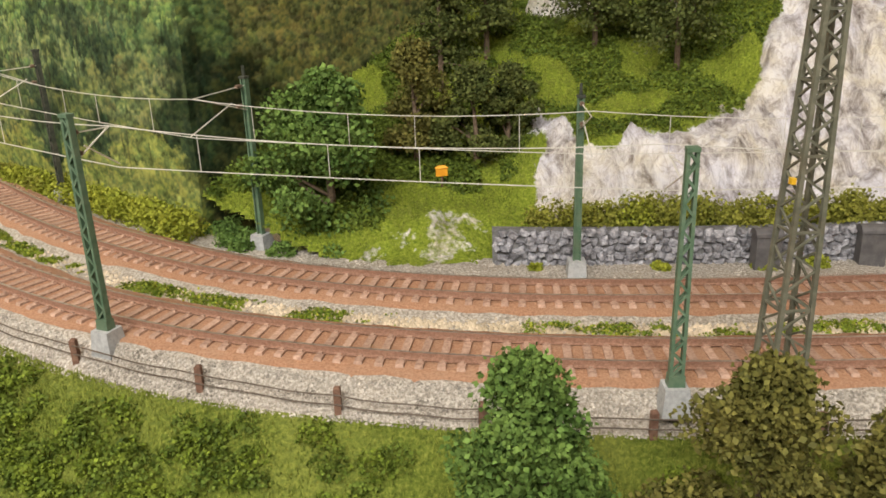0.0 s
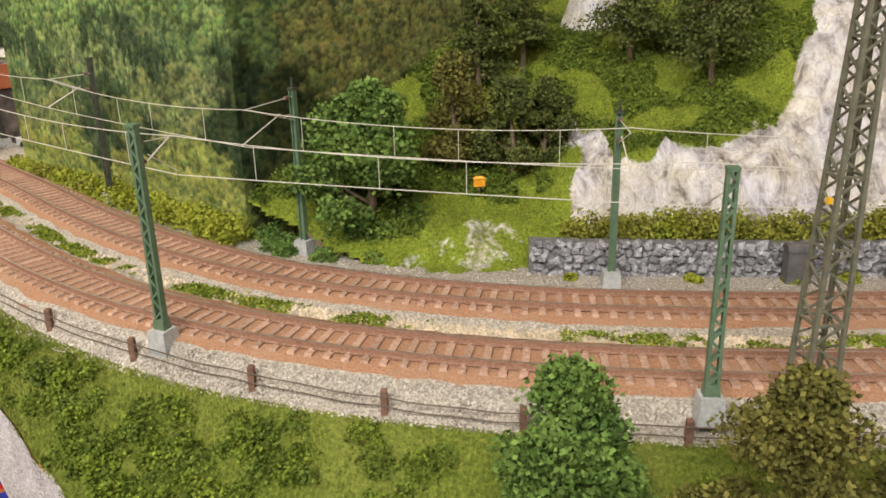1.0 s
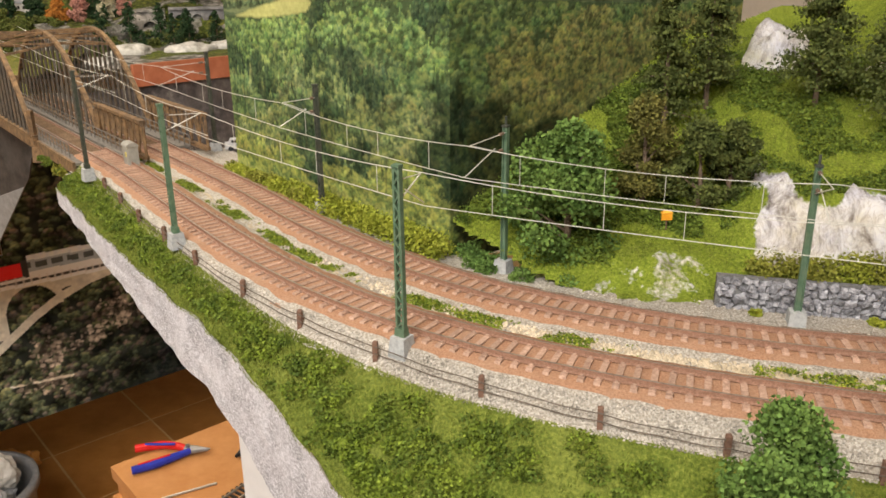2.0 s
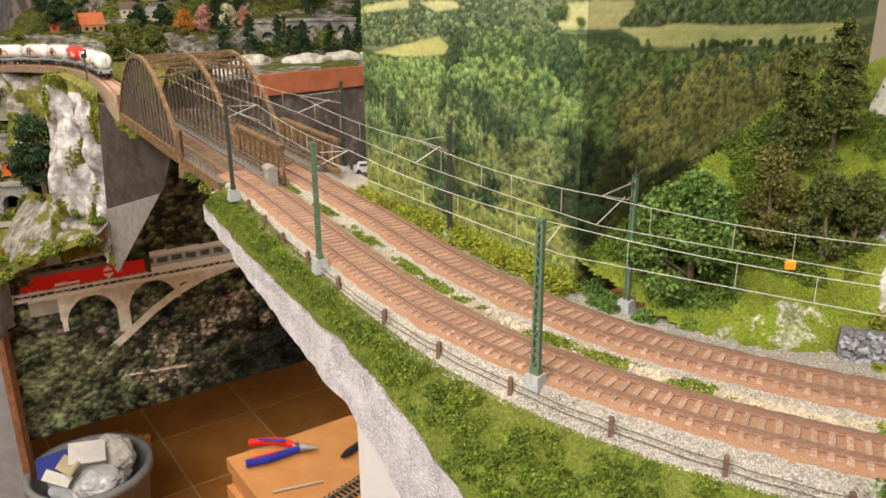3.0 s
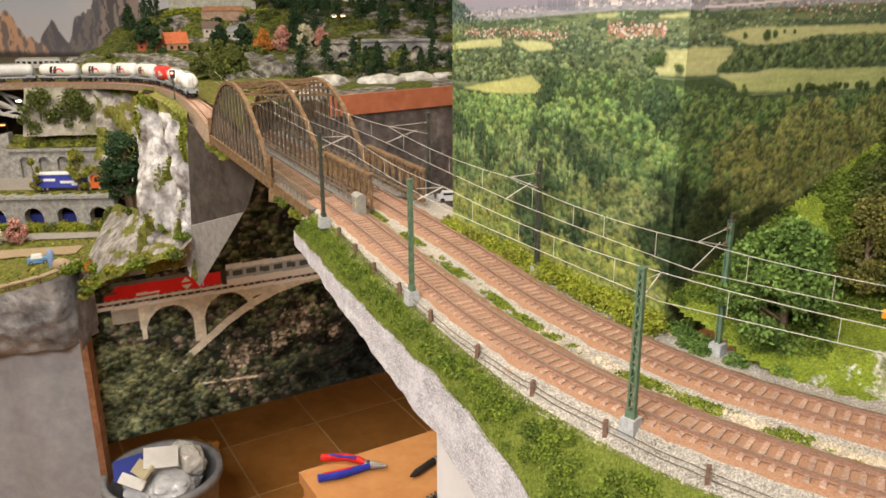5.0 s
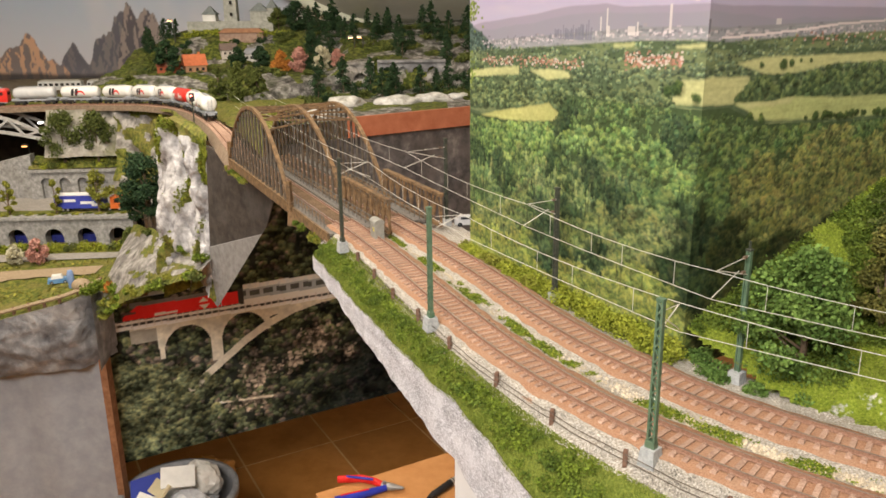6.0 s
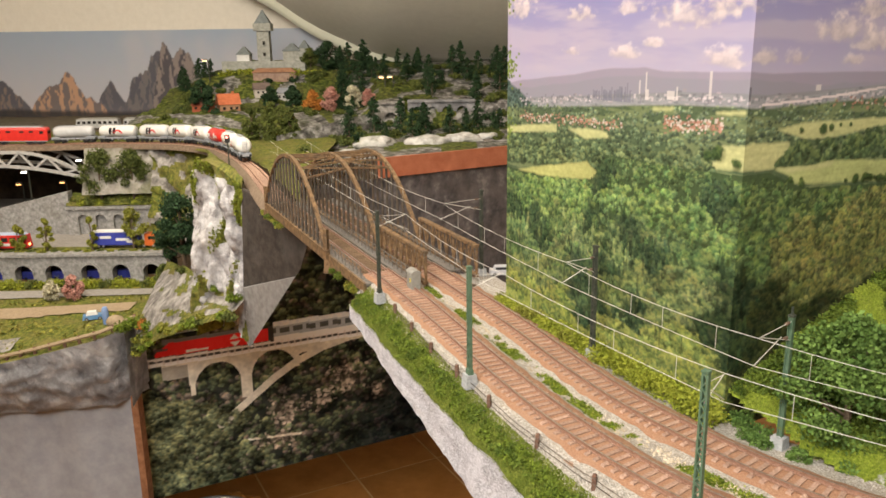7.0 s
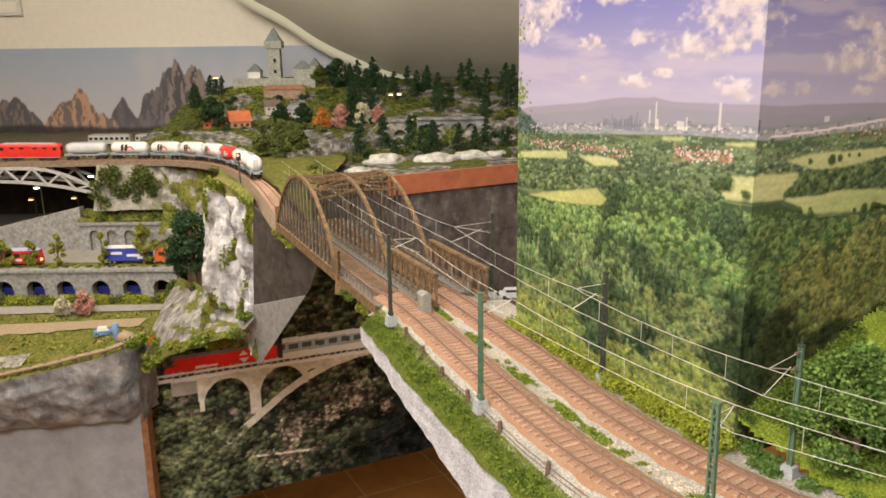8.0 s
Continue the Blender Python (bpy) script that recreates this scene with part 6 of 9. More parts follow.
def edging():
    t = holder("timber_edging", Matrix.Identity(4), "pale timber edging rail with short posts along the meadow", "edging")
    rail = Mesh()
    rail.tube([W(u, edge_dep(u) + 0.012, edge_z(u) + 0.012) for u in np.linspace(-1.4, -0.66, 40)], 0.0045, 6)
    part("rail", rail, SAND, t)
    for u in np.linspace(-1.4, -0.66, 24):
        part("post", Mesh().box(W(u, edge_dep(u) + 0.012, edge_z(u) + 0.004), (0.005, 0.005, 0.026)), FENCEWOOD, t)


edging()


# ---- arcades ----
def arcade(name, lat0, lat1, dep, z0, z1, centres, aw, ah, mat, label, thick=0.03, foot=0.0, blind=False):
    """A wall with round-headed openings that go right through."""
    h = holder(name, WP(lat0, dep, z0), label, "arcade wall", "arcade walls")
    L, H = lat1 - lat0, z1 - z0
    m = Mesh()
    xs = [0.0]
    for c in centres:
        xs += [c - lat0 - aw / 2, c - lat0 + aw / 2]
    xs.append(L)
    for i in range(0, len(xs), 2):
        w = xs[i + 1] - xs[i]
        if w > 0.001:
            m.box(((xs[i] + xs[i + 1]) / 2, thick / 2, H / 2), (w, thick, H))
    ring = Mesh()
    for c in centres:
        cx = c - lat0
        n = 12
        sp = foot + ah - aw / 2
        arc = [(cx + aw / 2 * math.cos(a), sp + aw / 2 * math.sin(a)) for a in np.linspace(math.pi, 0, n + 1)]
        for (xa, za), (xb, zb) in zip(arc, arc[1:]):
            v = [(xa, 0, za), (xb, 0, zb), (xb, 0, H), (xa, 0, H), (xa, thick, za), (xb, thick, zb), (xb, thick, H), (xa, thick, H)]
            m.add(v, [(0, 1, 2, 3), (7, 6, 5, 4), (4, 5, 1, 0), (3, 2, 6, 7)])
            r1 = 1.22
            xo, zo = cx + (xa - cx) * r1, sp + (za - sp) * r1
            xp, zp = cx + (xb - cx) * r1, sp + (zb - sp) * r1
            ring.add([(xa, -0.003, za), (xb, -0.003, zb), (xp, -0.003, zp), (xo, -0.003, zo), (xa, 0.004, za), (xb, 0.004, zb), (xp, 0.001, zp), (xo, 0.001, zo)], [(0, 1, 2, 3), (4, 5, 1, 0), (3, 2, 6, 7)])
        if foot > 0:
            m.box((cx, thick / 2, foot / 2), (aw, thick, foot))
    part("wall_body", m, mat, h)
    part("arch_rings", ring, mat, h)
    part("coping", Mesh().box((L / 2, thick / 2 - 0.003, H + 0.003), (L, thick + 0.008, 0.007)), mat, h)
    # Open arches: near-black sheet painted as the shade inside; blind ones: plain masonry.
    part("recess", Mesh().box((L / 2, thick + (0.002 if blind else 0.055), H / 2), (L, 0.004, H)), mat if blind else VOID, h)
    return h


arcade("arcade_wall", -1.68, -0.70, 2.03, -0.368, -0.292, [-1.56, -1.478, -1.396, -1.314, -1.235, -1.155, -1.074, -0.995, -0.902, -0.821, -0.74], 0.046, 0.052, MASONRY, "pale stone arcade wall with round-headed dark openings")
arcade("upper_arcade_wall", -1.045, -0.72, 2.25, -0.29, -0.212, [-1.0, -0.95, -0.90, -0.85, -0.80, -0.75], 0.030, 0.062, MASONRY, "pale stone wall with tall blind arches", 0.012, blind=True)
# blue shapes parked inside the lower arches
BLUEDARK = surface("dark_blue_paint", two((0.03, 0.04, 0.22), (0.05, 0.06, 0.34)), 60, bump=0, rough=0.4)
for c in (-1.155, -1.074, -0.995, -0.902, -0.821):
    v = holder("parked_van", WP(c, 2.075, -0.366), "dark blue model van standing inside the arch", "van", "vans in the arches")
    b = Mesh()
    b.box((0, 0, 0.013), (0.052, 0.02, 0.020), top=0.92)
    part("body", b, BLUEDARK, v)
    for k in (-0.016, 0.016):
        w_ = Mesh()
        w_.tube([(k, -0.0105, 0.004), (k, -0.007, 0.004)], 0.0042, 10)
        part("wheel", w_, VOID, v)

# road terrace, upper terrace, ramp wall
far_sheet("upper_road", lambda u, v: (u, 2.035 + 0.23 * v, -0.288 + nz(u, v, 9, 0.0015)), -1.7, -0.66, 80, 12, [GRASSFAR, ROADGREY], "grey road with a grass verge above the arcade", "road", pick=lambda u, v: 1 if v > 0.28 and u < -0.7 else 0)
far_sheet("upper_terrace", lambda u, v: (u, 2.255 + 0.06 * v, -0.205 + 0.03 * v + nz(u, v, 14, 0.006)), -1.05, -0.60, 60, 14, [GRASSFAR], "grassy terrace above the upper arcade", "terrace")
m = Mesh()
m.sweep([[W(u, 2.27, -0.30), W(u, 2.27, zt), W(u, 2.30, zt), W(u, 2.30, -0.30)] for u, zt in ((-1.7, -0.285), (-1.3, -0.224), (-1.045, -0.165))])
thing("ramp_wall", m, MASONRY, "pale stone ramp wall rising beside the terrace", "ramp wall", kind="structure")
far_sheet("cream_rock", lambda u, v: (u, 2.315 - 0.05 * v + nz(u, v * 0.15, 18, 0.014), -0.048 - 0.125 * v), -1.0, -0.60, 70, 18, [surface("cream_plaster_rock", two((0.24, 0.22, 0.19), (0.46, 0.43, 0.38)), 40, 0.8, (0.11, 0.12, 0.035), 12, 0.8, 0.008)], "pale cream rock face under the far track", "rock face")
# recess under the far bridge: dark brown sheets with its shade in their colour
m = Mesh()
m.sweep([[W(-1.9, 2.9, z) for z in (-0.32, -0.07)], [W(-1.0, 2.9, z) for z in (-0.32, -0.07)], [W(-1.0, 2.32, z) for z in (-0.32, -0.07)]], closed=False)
thing("recess_back", m, surface("dark_brown_recess_shade", two((0.03, 0.022, 0.016), (0.07, 0.05, 0.035)), 30, bump=0.2), "dark brown sheets painted as the shade under the far bridge", "recess", kind="structure")
m = Mesh()
m.box(W(-1.45, 2.6, -0.305), (0.9, 0.7, 0.01), Matrix.Rotation(radians(TURN8), 3, "Z"))
thing("recess_floor", m, ROADGREY, "dim grey road under the far bridge", "road", kind="structure")
GLOW = bpy.data.materials.new("warm_bulb")
GLOW.use_nodes = True
GLOW.node_tree.nodes["Principled BSDF"].inputs["Emission Color"].default_value = (1.0, 0.42, 0.12, 1)
GLOW.node_tree.nodes["Principled BSDF"].inputs["Emission Strength"].default_value = 4.5
COOL = bpy.data.materials.new("white_bulb")
COOL.use_nodes = True
COOL.node_tree.nodes["Principled BSDF"].inputs["Emission Color"].default_value = (1.0, 0.93, 0.8, 1)
COOL.node_tree.nodes["Principled BSDF"].inputs["Emission Strength"].default_value = 10.0


def street_lamp(lat, dep, z0, z1, bulb, label):
    t = holder("street_lamp", WP(lat, dep, z0), label, "street lamp", "model street lamps")
    part("pole", Mesh().tube([(0, 0, 0), (0, 0, z1 - z0), (-0.010, 0, z1 - z0 + 0.006)], 0.0022, 6), MASTDARK, t)
    part("lamp_head", Mesh().box((-0.012, 0, z1 - z0 + 0.006), (0.020, 0.010, 0.006), top=0.6), BOXGREY, t)
    part("bulb", Mesh().box((-0.012, -0.002, z1 - z0 + 0.0015), (0.014, 0.008, 0.003)), bulb, t)


street_lamp(-1.203, 2.38, -0.285, -0.125, COOL, "tall white model street lamp, lit")
street_lamp(-1.045, 2.40, -0.20, -0.095, COOL, "tall white model street lamp, lit")
street_lamp(-1.38, 2.68, -0.30, -0.212, GLOW, "warm glowing model street lamp in the recess")
street_lamp(-1.234, 2.68, -0.30, -0.208, GLOW, "warm glowing model street lamp in the recess")


# ---- far truss bridge ----
def far_truss():
    t = holder("truss_bridge", Matrix.Identity(4), "grey steel lattice arch bridge carrying the far track", "bridge")
    steel = surface("pale_grey_steel", two((0.34, 0.33, 0.32), (0.46, 0.45, 0.43)), 60, bump=0.1, rough=0.5)
    for d in (2.305, 2.40):
        def top(u):
            return -0.055 - 0.28 * max(0.0, (u + 1.20)) ** 2 * 6

        def low(u):
            return -0.092 - 0.28 * max(0.0, (u + 1.30)) ** 2 * 1.6
        us = np.linspace(-1.70, -0.985, 19)
        a, b = Mesh(), Mesh()
        for mesh, line in ((a, top), (b, low)):
            mesh.sweep([[W(p, d + i, line(p) + j) for i, j in ((-0.003, -0.0045), (0.003, -0.0045), (0.003, 0.0045), (-0.003, 0.0045))] for p in us])
        part("top_chord", a, steel, t)
        part("bottom_chord", b, steel, t)
        for i, (p, q) in enumerate(zip(us, us[1:])):
            w = Mesh()
            w.bar(W(p, d, (top if i % 2 else low)(p)), W(q, d, (low if i % 2 else top)(q)), 0.0045, 0.006)
            part("web", w, steel, t)


far_truss()

# ---- far track bed and the loop ----
LOOP = Spline([tuple(B0 + U * 0.38) + (DECK - 0.003,), tuple(B0 + U * 0.44) + (DECK - 0.003,)] + [W(*p) for p in ((-0.294, 1.36, 0.016), (-0.365, 1.6, -0.002), (-0.437, 1.8, -0.011), (-0.521, 1.98, -0.016), (-0.61, 2.12, -0.022), (-0.715, 2.24, -0.03), (-0.822, 2.32, -0.037), (-0.969, 2.36, -0.04), (-1.136, 2.36, -0.042), (-1.292, 2.34, -0.039), (-1.75, 2.3, -0.039))])
FARBED = surface("far_brown_ballast", two((0.12, 0.085, 0.058), (0.23, 0.17, 0.12)), 150, 0.2, bump=0.4, depth=0.001)
lt = holder("far_track", Matrix.Identity(4), "brown model track curving away on the far layout", "railway track", "railway tracks")
m = Mesh()
rings = []
for s in np.arange(0.03, LOOP.length, 0.012):
    z = LOOP.at(s)[2]
    rings.append([(*LOOP.off(s, d), z + h) for d, h in ((-0.025, -0.014), (-0.017, -0.001), (0, 0), (0.017, -0.001), (0.025, -0.014))])
m.sweep(rings, closed=False)
part("trackbed", m, FARBED, lt, "brown ballast bed", smooth=True)
for d in (-0.00825, 0.00825):
    m = Mesh()
    m.sweep([[(*LOOP.off(s, d + a), LOOP.at(s)[2] + 0.0015 + b) for a, b in ((-0.0006, 0), (0.0006, 0), (0.0006, 0.0027), (-0.0006, 0.0027))] for s in np.arange(0.03, LOOP.length, 0.015)])
    part("rail", m, RAIL, lt)
ties = Mesh()
for s in np.arange(0.04, LOOP.length, 0.0075):
    q, w = LOOP.at(s), LOOP.way(s)
    ties.box((q[0], q[1], q[2] + 0.0006), (0.003, 0.030, 0.002), Matrix.Rotation(math.atan2(w[1], w[0]), 3, "Z"))
tagged(part("far_sleeper", ties, SLEEPER, lt, "weathered sleepers"), kind="stuff")
# ground along the loop: grass to the cliff edge, and the plain behind
m = Mesh()
rings = []
for s in np.arange(0.05, LOOP.length, 0.02):
    z = LOOP.at(s)[2]
    ring = []
    for d in np.linspace(-float(np.interp(s, [0.1, 0.35, 0.7, 1.1], [0.05, 0.07, 0.16, 0.40])), -0.03, 14):
        p = LOOP.off(s, d)
        ring.append((p[0], p[1], z - 0.006 + nz(p[0], p[1], 16, 0.006) + 0.0 * d))
    rings.append(ring)
m.sweep(rings, closed=False)
thing("loop_inside_ground", m, GRASSFAR, "green ground inside the far curve", "ground", kind="structure", smooth=True)
far_sheet("far_plain", lambda u, v: (u, 2.39 + 1.13 * v, -0.056 + nz(u, v, 6, 0.004)), -2.4, -0.7, 60, 24, [surface("far_brown_ground", two((0.10, 0.08, 0.06), (0.2, 0.17, 0.12)), 60, 0.4, (0.14, 0.15, 0.06), 8, 0.4, 0.003)], "dull brown station ground behind the far track", "ground")

# ---- cliff, cut boards ----
CL = [(-0.56, 2.05), (-0.52, 1.80), (-0.475, 1.60), (-0.445, 1.47), (-0.385, 1.41), (-0.345, 1.345), (-0.312, 1.30)]


def cliff_plan(t):
    k = min(len(CL) - 2, int(t * (len(CL) - 1)))
    f = t * (len(CL) - 1) - k
    return [CL[k][i] + (CL[k + 1][i] - CL[k][i]) * f for i in range(2)]


def cliff(u, v):
    la, de = cliff_plan(u)
    zt = float(np.interp(u, [0, 0.3, 0.55, 0.8, 1], [-0.05, 0.0, 0.036, 0.026, 0.008]))
    zb = float(np.interp(u, [0, 0.3, 0.6, 0.85, 1], [-0.40, -0.33, -0.28, -0.24, -0.27]))
    n = nz(u * 1.3, v * 0.45, 7, 0.03) * float(smooth01(0, 0.1, v)) * (1 - float(smooth01(0.9, 1, u)))
    return la + n * 0.4, de + n - 0.05 * v * (1 - u), zt + (zb - zt) * v


far_sheet("white_cliff", cliff, 0.0, 1.0, 110, 60, [ROCKWHITE, GRASSFAR], "white and grey plaster cliff below the far curve", "cliff", pick=lambda u, v: 1 if noise.noise((u * 9, v * 5, 2.2)) > 0.34 or v < 0.05 or (v > 0.80 and u < 0.75 and noise.noise((u * 20, v * 9, 1)) > -0.3) else 0)
# ground from the cliff edge back to the loop
m = Mesh()
rings = []
for i in range(50):
    u = i / 49
    la, de, z = cliff(u, 0.0)
    p0 = np.array(W(la, de, z))
    s = LOOP.near(p0[0], p0[1]) + 0.05 * (1 - u)
    p1 = np.array([*LOOP.off(s, 0.03), LOOP.at(s)[2] - 0.006])
    rings.append([tuple(p0 + (p1 - p0) * k / 9 + np.array([0, 0, 0.014 * math.sin(math.pi * k / 9) + nz(u, k, 3, 0.004) * (0 < k < 9)])) for k in range(10)])
m.sweep(rings, closed=False)
thing("cliff_top", m, GRASSFAR, "green grassy top of the white cliff", "ground", kind="structure", smooth=True)


def slab(name, pts, back, mat, label):
    m = Mesh()
    q = [Vector(p) for p in pts]
    b = [p + Vector(back) for p in q]
    n = len(q)
    m.add(q + b, [tuple(range(n)), tuple(range(2 * n - 1, n - 1, -1))] + [((i + 1) % n, i, n + i, n + (i + 1) % n) for i in range(n)])
    return thing(name, m, mat, label, "board")


bk = (FW[0] * 0.012, FW[1] * 0.012, 0)
CUT_A, CUT_D = np.array([-0.312, 1.298]), np.array([0.123, -0.150]) / 0.194


def cut(along, z, out=0.0):
    """A point of the cut boards' plane, by its way towards the bridge."""
    q = CUT_A + CUT_D * along
    return W(q[0], q[1] - out, z)


slab("cut_board", [cut(0.0, 0.008), cut(-0.022, -0.165), cut(0.160, -0.106), cut(0.174, -0.094), cut(0.199, -0.052), cut(0.180, -0.016), cut(0.06, 0.0)], bk, DARKBOARD, "dark grey-brown cut board closing the cliff beside the bridge")
slab("lower_cut_board", [cut(-0.022, -0.165, 0.004), cut(-0.024, -0.266, 0.004), cut(-0.012, -0.270, 0.004), cut(0.160, -0.106, 0.004)], bk, GREYBOARD, "grey lower cut board tapering to a point")

# bank at the foot of the cliff
def bank(u, v):
    w, back = max(0.0, v * 1.6 - 0.6), max(0.0, 0.375 - v) / 0.375
    return -0.64 + 0.32 * u - 0.02 * w - 0.02 * back, 1.66 - 0.36 * u - 0.03 * w + nz(u, v, 5, 0.006) + 0.26 * back * (1 - u), float(np.interp(u, [0, 0.35, 0.7, 1], [-0.33, -0.265, -0.215, -0.18])) - 0.085 * w * (1 - 0.75 * u) + (0.05 * back + nz(u, v, 9, 0.005)) * (1 - u)


far_sheet("cliff_bank", bank, 0.0, 1.0, 60, 30, [GRASSFAR, ROCKFAR], "grass and rock bank at the foot of the cliff", "bank", pick=lambda u, v: 1 if 0.06 < v < 0.80 and noise.noise((u * 7, v * 9, 0.4)) > -0.22 else 0)
# mixed green and rocky slope between the cream rock and the cliff
far_sheet("side_slope", lambda u, v: (-0.80 + 0.26 * u + nz(u, v, 6, 0.010), 2.305 - 0.28 * u ** 1.4 - 0.10 * v + nz(u, v, 7, 0.02), -0.036 + 0.002 * u - 0.24 * v), 0.0, 1.0, 50, 34, [GRASSFAR, ROCKFAR], "green and rocky model slope beside the white cliff", "slope", pick=lambda u, v: 1 if noise.noise((u * 5, v * 6, 3.4)) > 0.12 else 0)
sp_ = np.random.default_rng(31)
tufts = []
for _ in range(5200):
    u, v = sp_.uniform(-1.68, -0.66), sp_.random() ** 0.8
    la, de, z = meadow(u, v)
    if 1.79 < de < 1.865 or 1.905 < de < 1.975 or noise.noise((la * 16, de * 26, 5.0)) < 0.02:
        continue
    tufts.append((*W(la, de, 0)[:2], z + abs(sp_.normal(0, 0.0035))))
stuff("meadow_tufts", leaves(np.array(tufts), 0.0062, 0.3, 5), surface("meadow_flock", two((0.11, 0.12, 0.02), (0.30, 0.28, 0.05)), 30, 0.4, (0.19, 0.12, 0.05), 14, 0, island=0.4), "yellow and olive tufts on the far meadow", "grass")
meadow_strip("stony_patch", 1.655, 1.705, -1.68, -0.93, ROCKFAR, "pale stony patch in the meadow", "stony ground", 0.002)

# ---- castle hill ----
def hill_far(lat, dep):
    front = float(np.interp(lat, [-0.9, -0.5, -0.3, -0.12, 0.19, 0.6], [2.46, 2.30, 1.75, 1.86, 2.05, 2.3]))
    t = dep - front
    z0 = float(np.interp(lat, [-0.9, -0.5, -0.3, 0.3], [-0.05, -0.045, -0.030, -0.028]))
    low = float(np.interp(lat, [-1.0, -0.85, -0.74], [0.45, 0.8, 1.0]))
    left = low * float(np.interp(dep, [2.30, 2.45, 2.52, 2.72, 2.80, 2.86, 2.93, 3.0, 3.42], [-0.045, 0.002, 0.022, 0.032, 0.046, 0.082, 0.118, 0.150, 0.17]))
    right = float(np.interp(dep, [1.9, 2.43, 2.495, 2.62, 2.75, 2.85, 3.0, 3.42], [-0.028, -0.014, 0.054, 0.068, 0.100, 0.128, 0.145, 0.16]))
    k = float(smooth01(-0.24, -0.165, lat))
    z = z0 + (left * (1 - k) + right * k - z0) * float(smooth01(0.0, 0.10, t))
    return z + nz(lat, dep, 11, 0.010) * min(1, max(0, t) * 6) * (1 if dep > 2.5 or lat < -0.2 else 0.4)


def hill_pick(u, v):
    return 1 if noise.noise((u * 9, v * 14, 7.0)) > (0.10 if u < -0.3 else -0.05) else 0


def hill_fn(u, v):
    front = float(np.interp(u, [-0.9, -0.5, -0.3, -0.12, 0.19, 0.6], [2.46, 2.30, 1.75, 1.86, 2.05, 2.3]))
    d = front + (3.42 - front) * v
    return u, d, hill_far(u, d)


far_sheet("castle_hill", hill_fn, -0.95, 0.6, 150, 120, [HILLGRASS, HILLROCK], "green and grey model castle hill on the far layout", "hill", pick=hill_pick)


def fz_(lat, dep):
    return hill_far(lat, dep)


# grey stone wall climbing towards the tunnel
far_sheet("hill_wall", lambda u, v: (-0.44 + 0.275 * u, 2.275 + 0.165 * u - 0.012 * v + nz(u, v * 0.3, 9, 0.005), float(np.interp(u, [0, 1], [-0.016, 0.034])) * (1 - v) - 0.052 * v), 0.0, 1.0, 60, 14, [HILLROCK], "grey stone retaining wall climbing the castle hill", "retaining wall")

# pale boulders by the front board
for k, (la, de, r_) in enumerate(((-0.20, 1.98, 0.026), (-0.15, 2.10, 0.034), (-0.012, 2.12, 0.038), (0.075, 2.15, 0.034), (0.15, 2.2, 0.022))):
    m = Mesh()
    b = bmesh.new()
    bmesh.ops.create_icosphere(b, subdivisions=3, radius=1)
    for v in b.verts:
        f = 1 + 0.35 * noise.fractal((v.co.x * 1.3 + k * 5, v.co.y * 1.3, v.co.z * 1.3), 0.8, 2.1, 4)
        v.co = Vector((v.co.x * r_ * 1.5 * f, v.co.y * r_ * f, v.co.z * r_ * 0.55 * f))
    m.v, m.f = [tuple(v.co) for v in b.verts], [tuple(v.index for v in f.verts) for f in b.faces]
    m.mi = [0] * len(m.f)
    b.free()
    ob = thing("boulder", m, BOULDERWHITE, "pale rounded plaster boulder on the far layout", "boulder", "pale boulders", smooth=True)
    ob.matrix_world = WP(la, de, fz_(la, de) + 0.002)

# small far trees
rnd = random.Random(77)
FIRS = [pine("fir_tree", *W(0.02, 2.2, -0.02), 0.085, 0.060, LEAF_PINE, "small dark green model fir on the far hill", 500 + k, 1500, 0.0040, 0.06, "far firs") for k in range(3)]
fir_spots = [(-0.055, 2.22), (-0.02, 2.3), (0.05, 2.3), (0.09, 2.24), (0.13, 2.32), (0.17, 2.25), (-0.09, 2.3), (-0.13, 2.2), (0.2, 2.4), (-0.17, 2.35), (0.10, 2.42), (0.03, 2.75), (0.07, 2.82), (0.12, 2.78), (0.16, 2.85), (0.20, 2.8), (0.23, 2.9), (-0.01, 2.85), (-0.06, 2.9), (-0.12, 2.95), (-0.2, 2.92), (-0.25, 3.0), (-0.33, 2.98), (-0.37, 3.02), (-0.82, 2.98), (-0.845, 3.0), (-0.795, 2.97), (-0.885, 2.92), (-0.90, 2.95), (-0.87, 2.9), (0.0, 2.62), (0.14, 2.6), (0.22, 2.65), (-0.30, 2.95), (-0.16, 2.8), (0.27, 2.75)] + [(rnd.uniform(-0.36, 0.26), rnd.uniform(2.28, 3.0)) for k in range(22)]
for k, (la, de) in enumerate(fir_spots):
    f = FIRS[k % 3]
    s = rnd.uniform(0.6, 1.1)
    if k < 3:
        ob = f
        ob.matrix_world = WP(la, de, fz_(la, de) - 0.004)
    else:
        ob = copy_thing(f, WP(la, de, fz_(la, de) - 0.004, rnd.uniform(0, 360)))
        ob.scale = (s, s, s * rnd.uniform(0.9, 1.25))
LEAF_ORANGE = surface("autumn_orange_flock", two((0.34, 0.12, 0.02), (0.55, 0.24, 0.05)), 60, 0, bump=0, island=0.35)
LEAF_PINK = surface("pinkish_flock", two((0.40, 0.18, 0.14), (0.60, 0.34, 0.28)), 60, 0, bump=0, island=0.3)
LEAF_CREAM = surface("cream_blossom_flock", two((0.46, 0.42, 0.28), (0.64, 0.60, 0.44)), 60, 0, bump=0, island=0.3)
LEAF_MID = surface("mid_green_flock", two((0.06, 0.08, 0.018), (0.15, 0.17, 0.04)), 60, 0, bump=0, island=0.35)
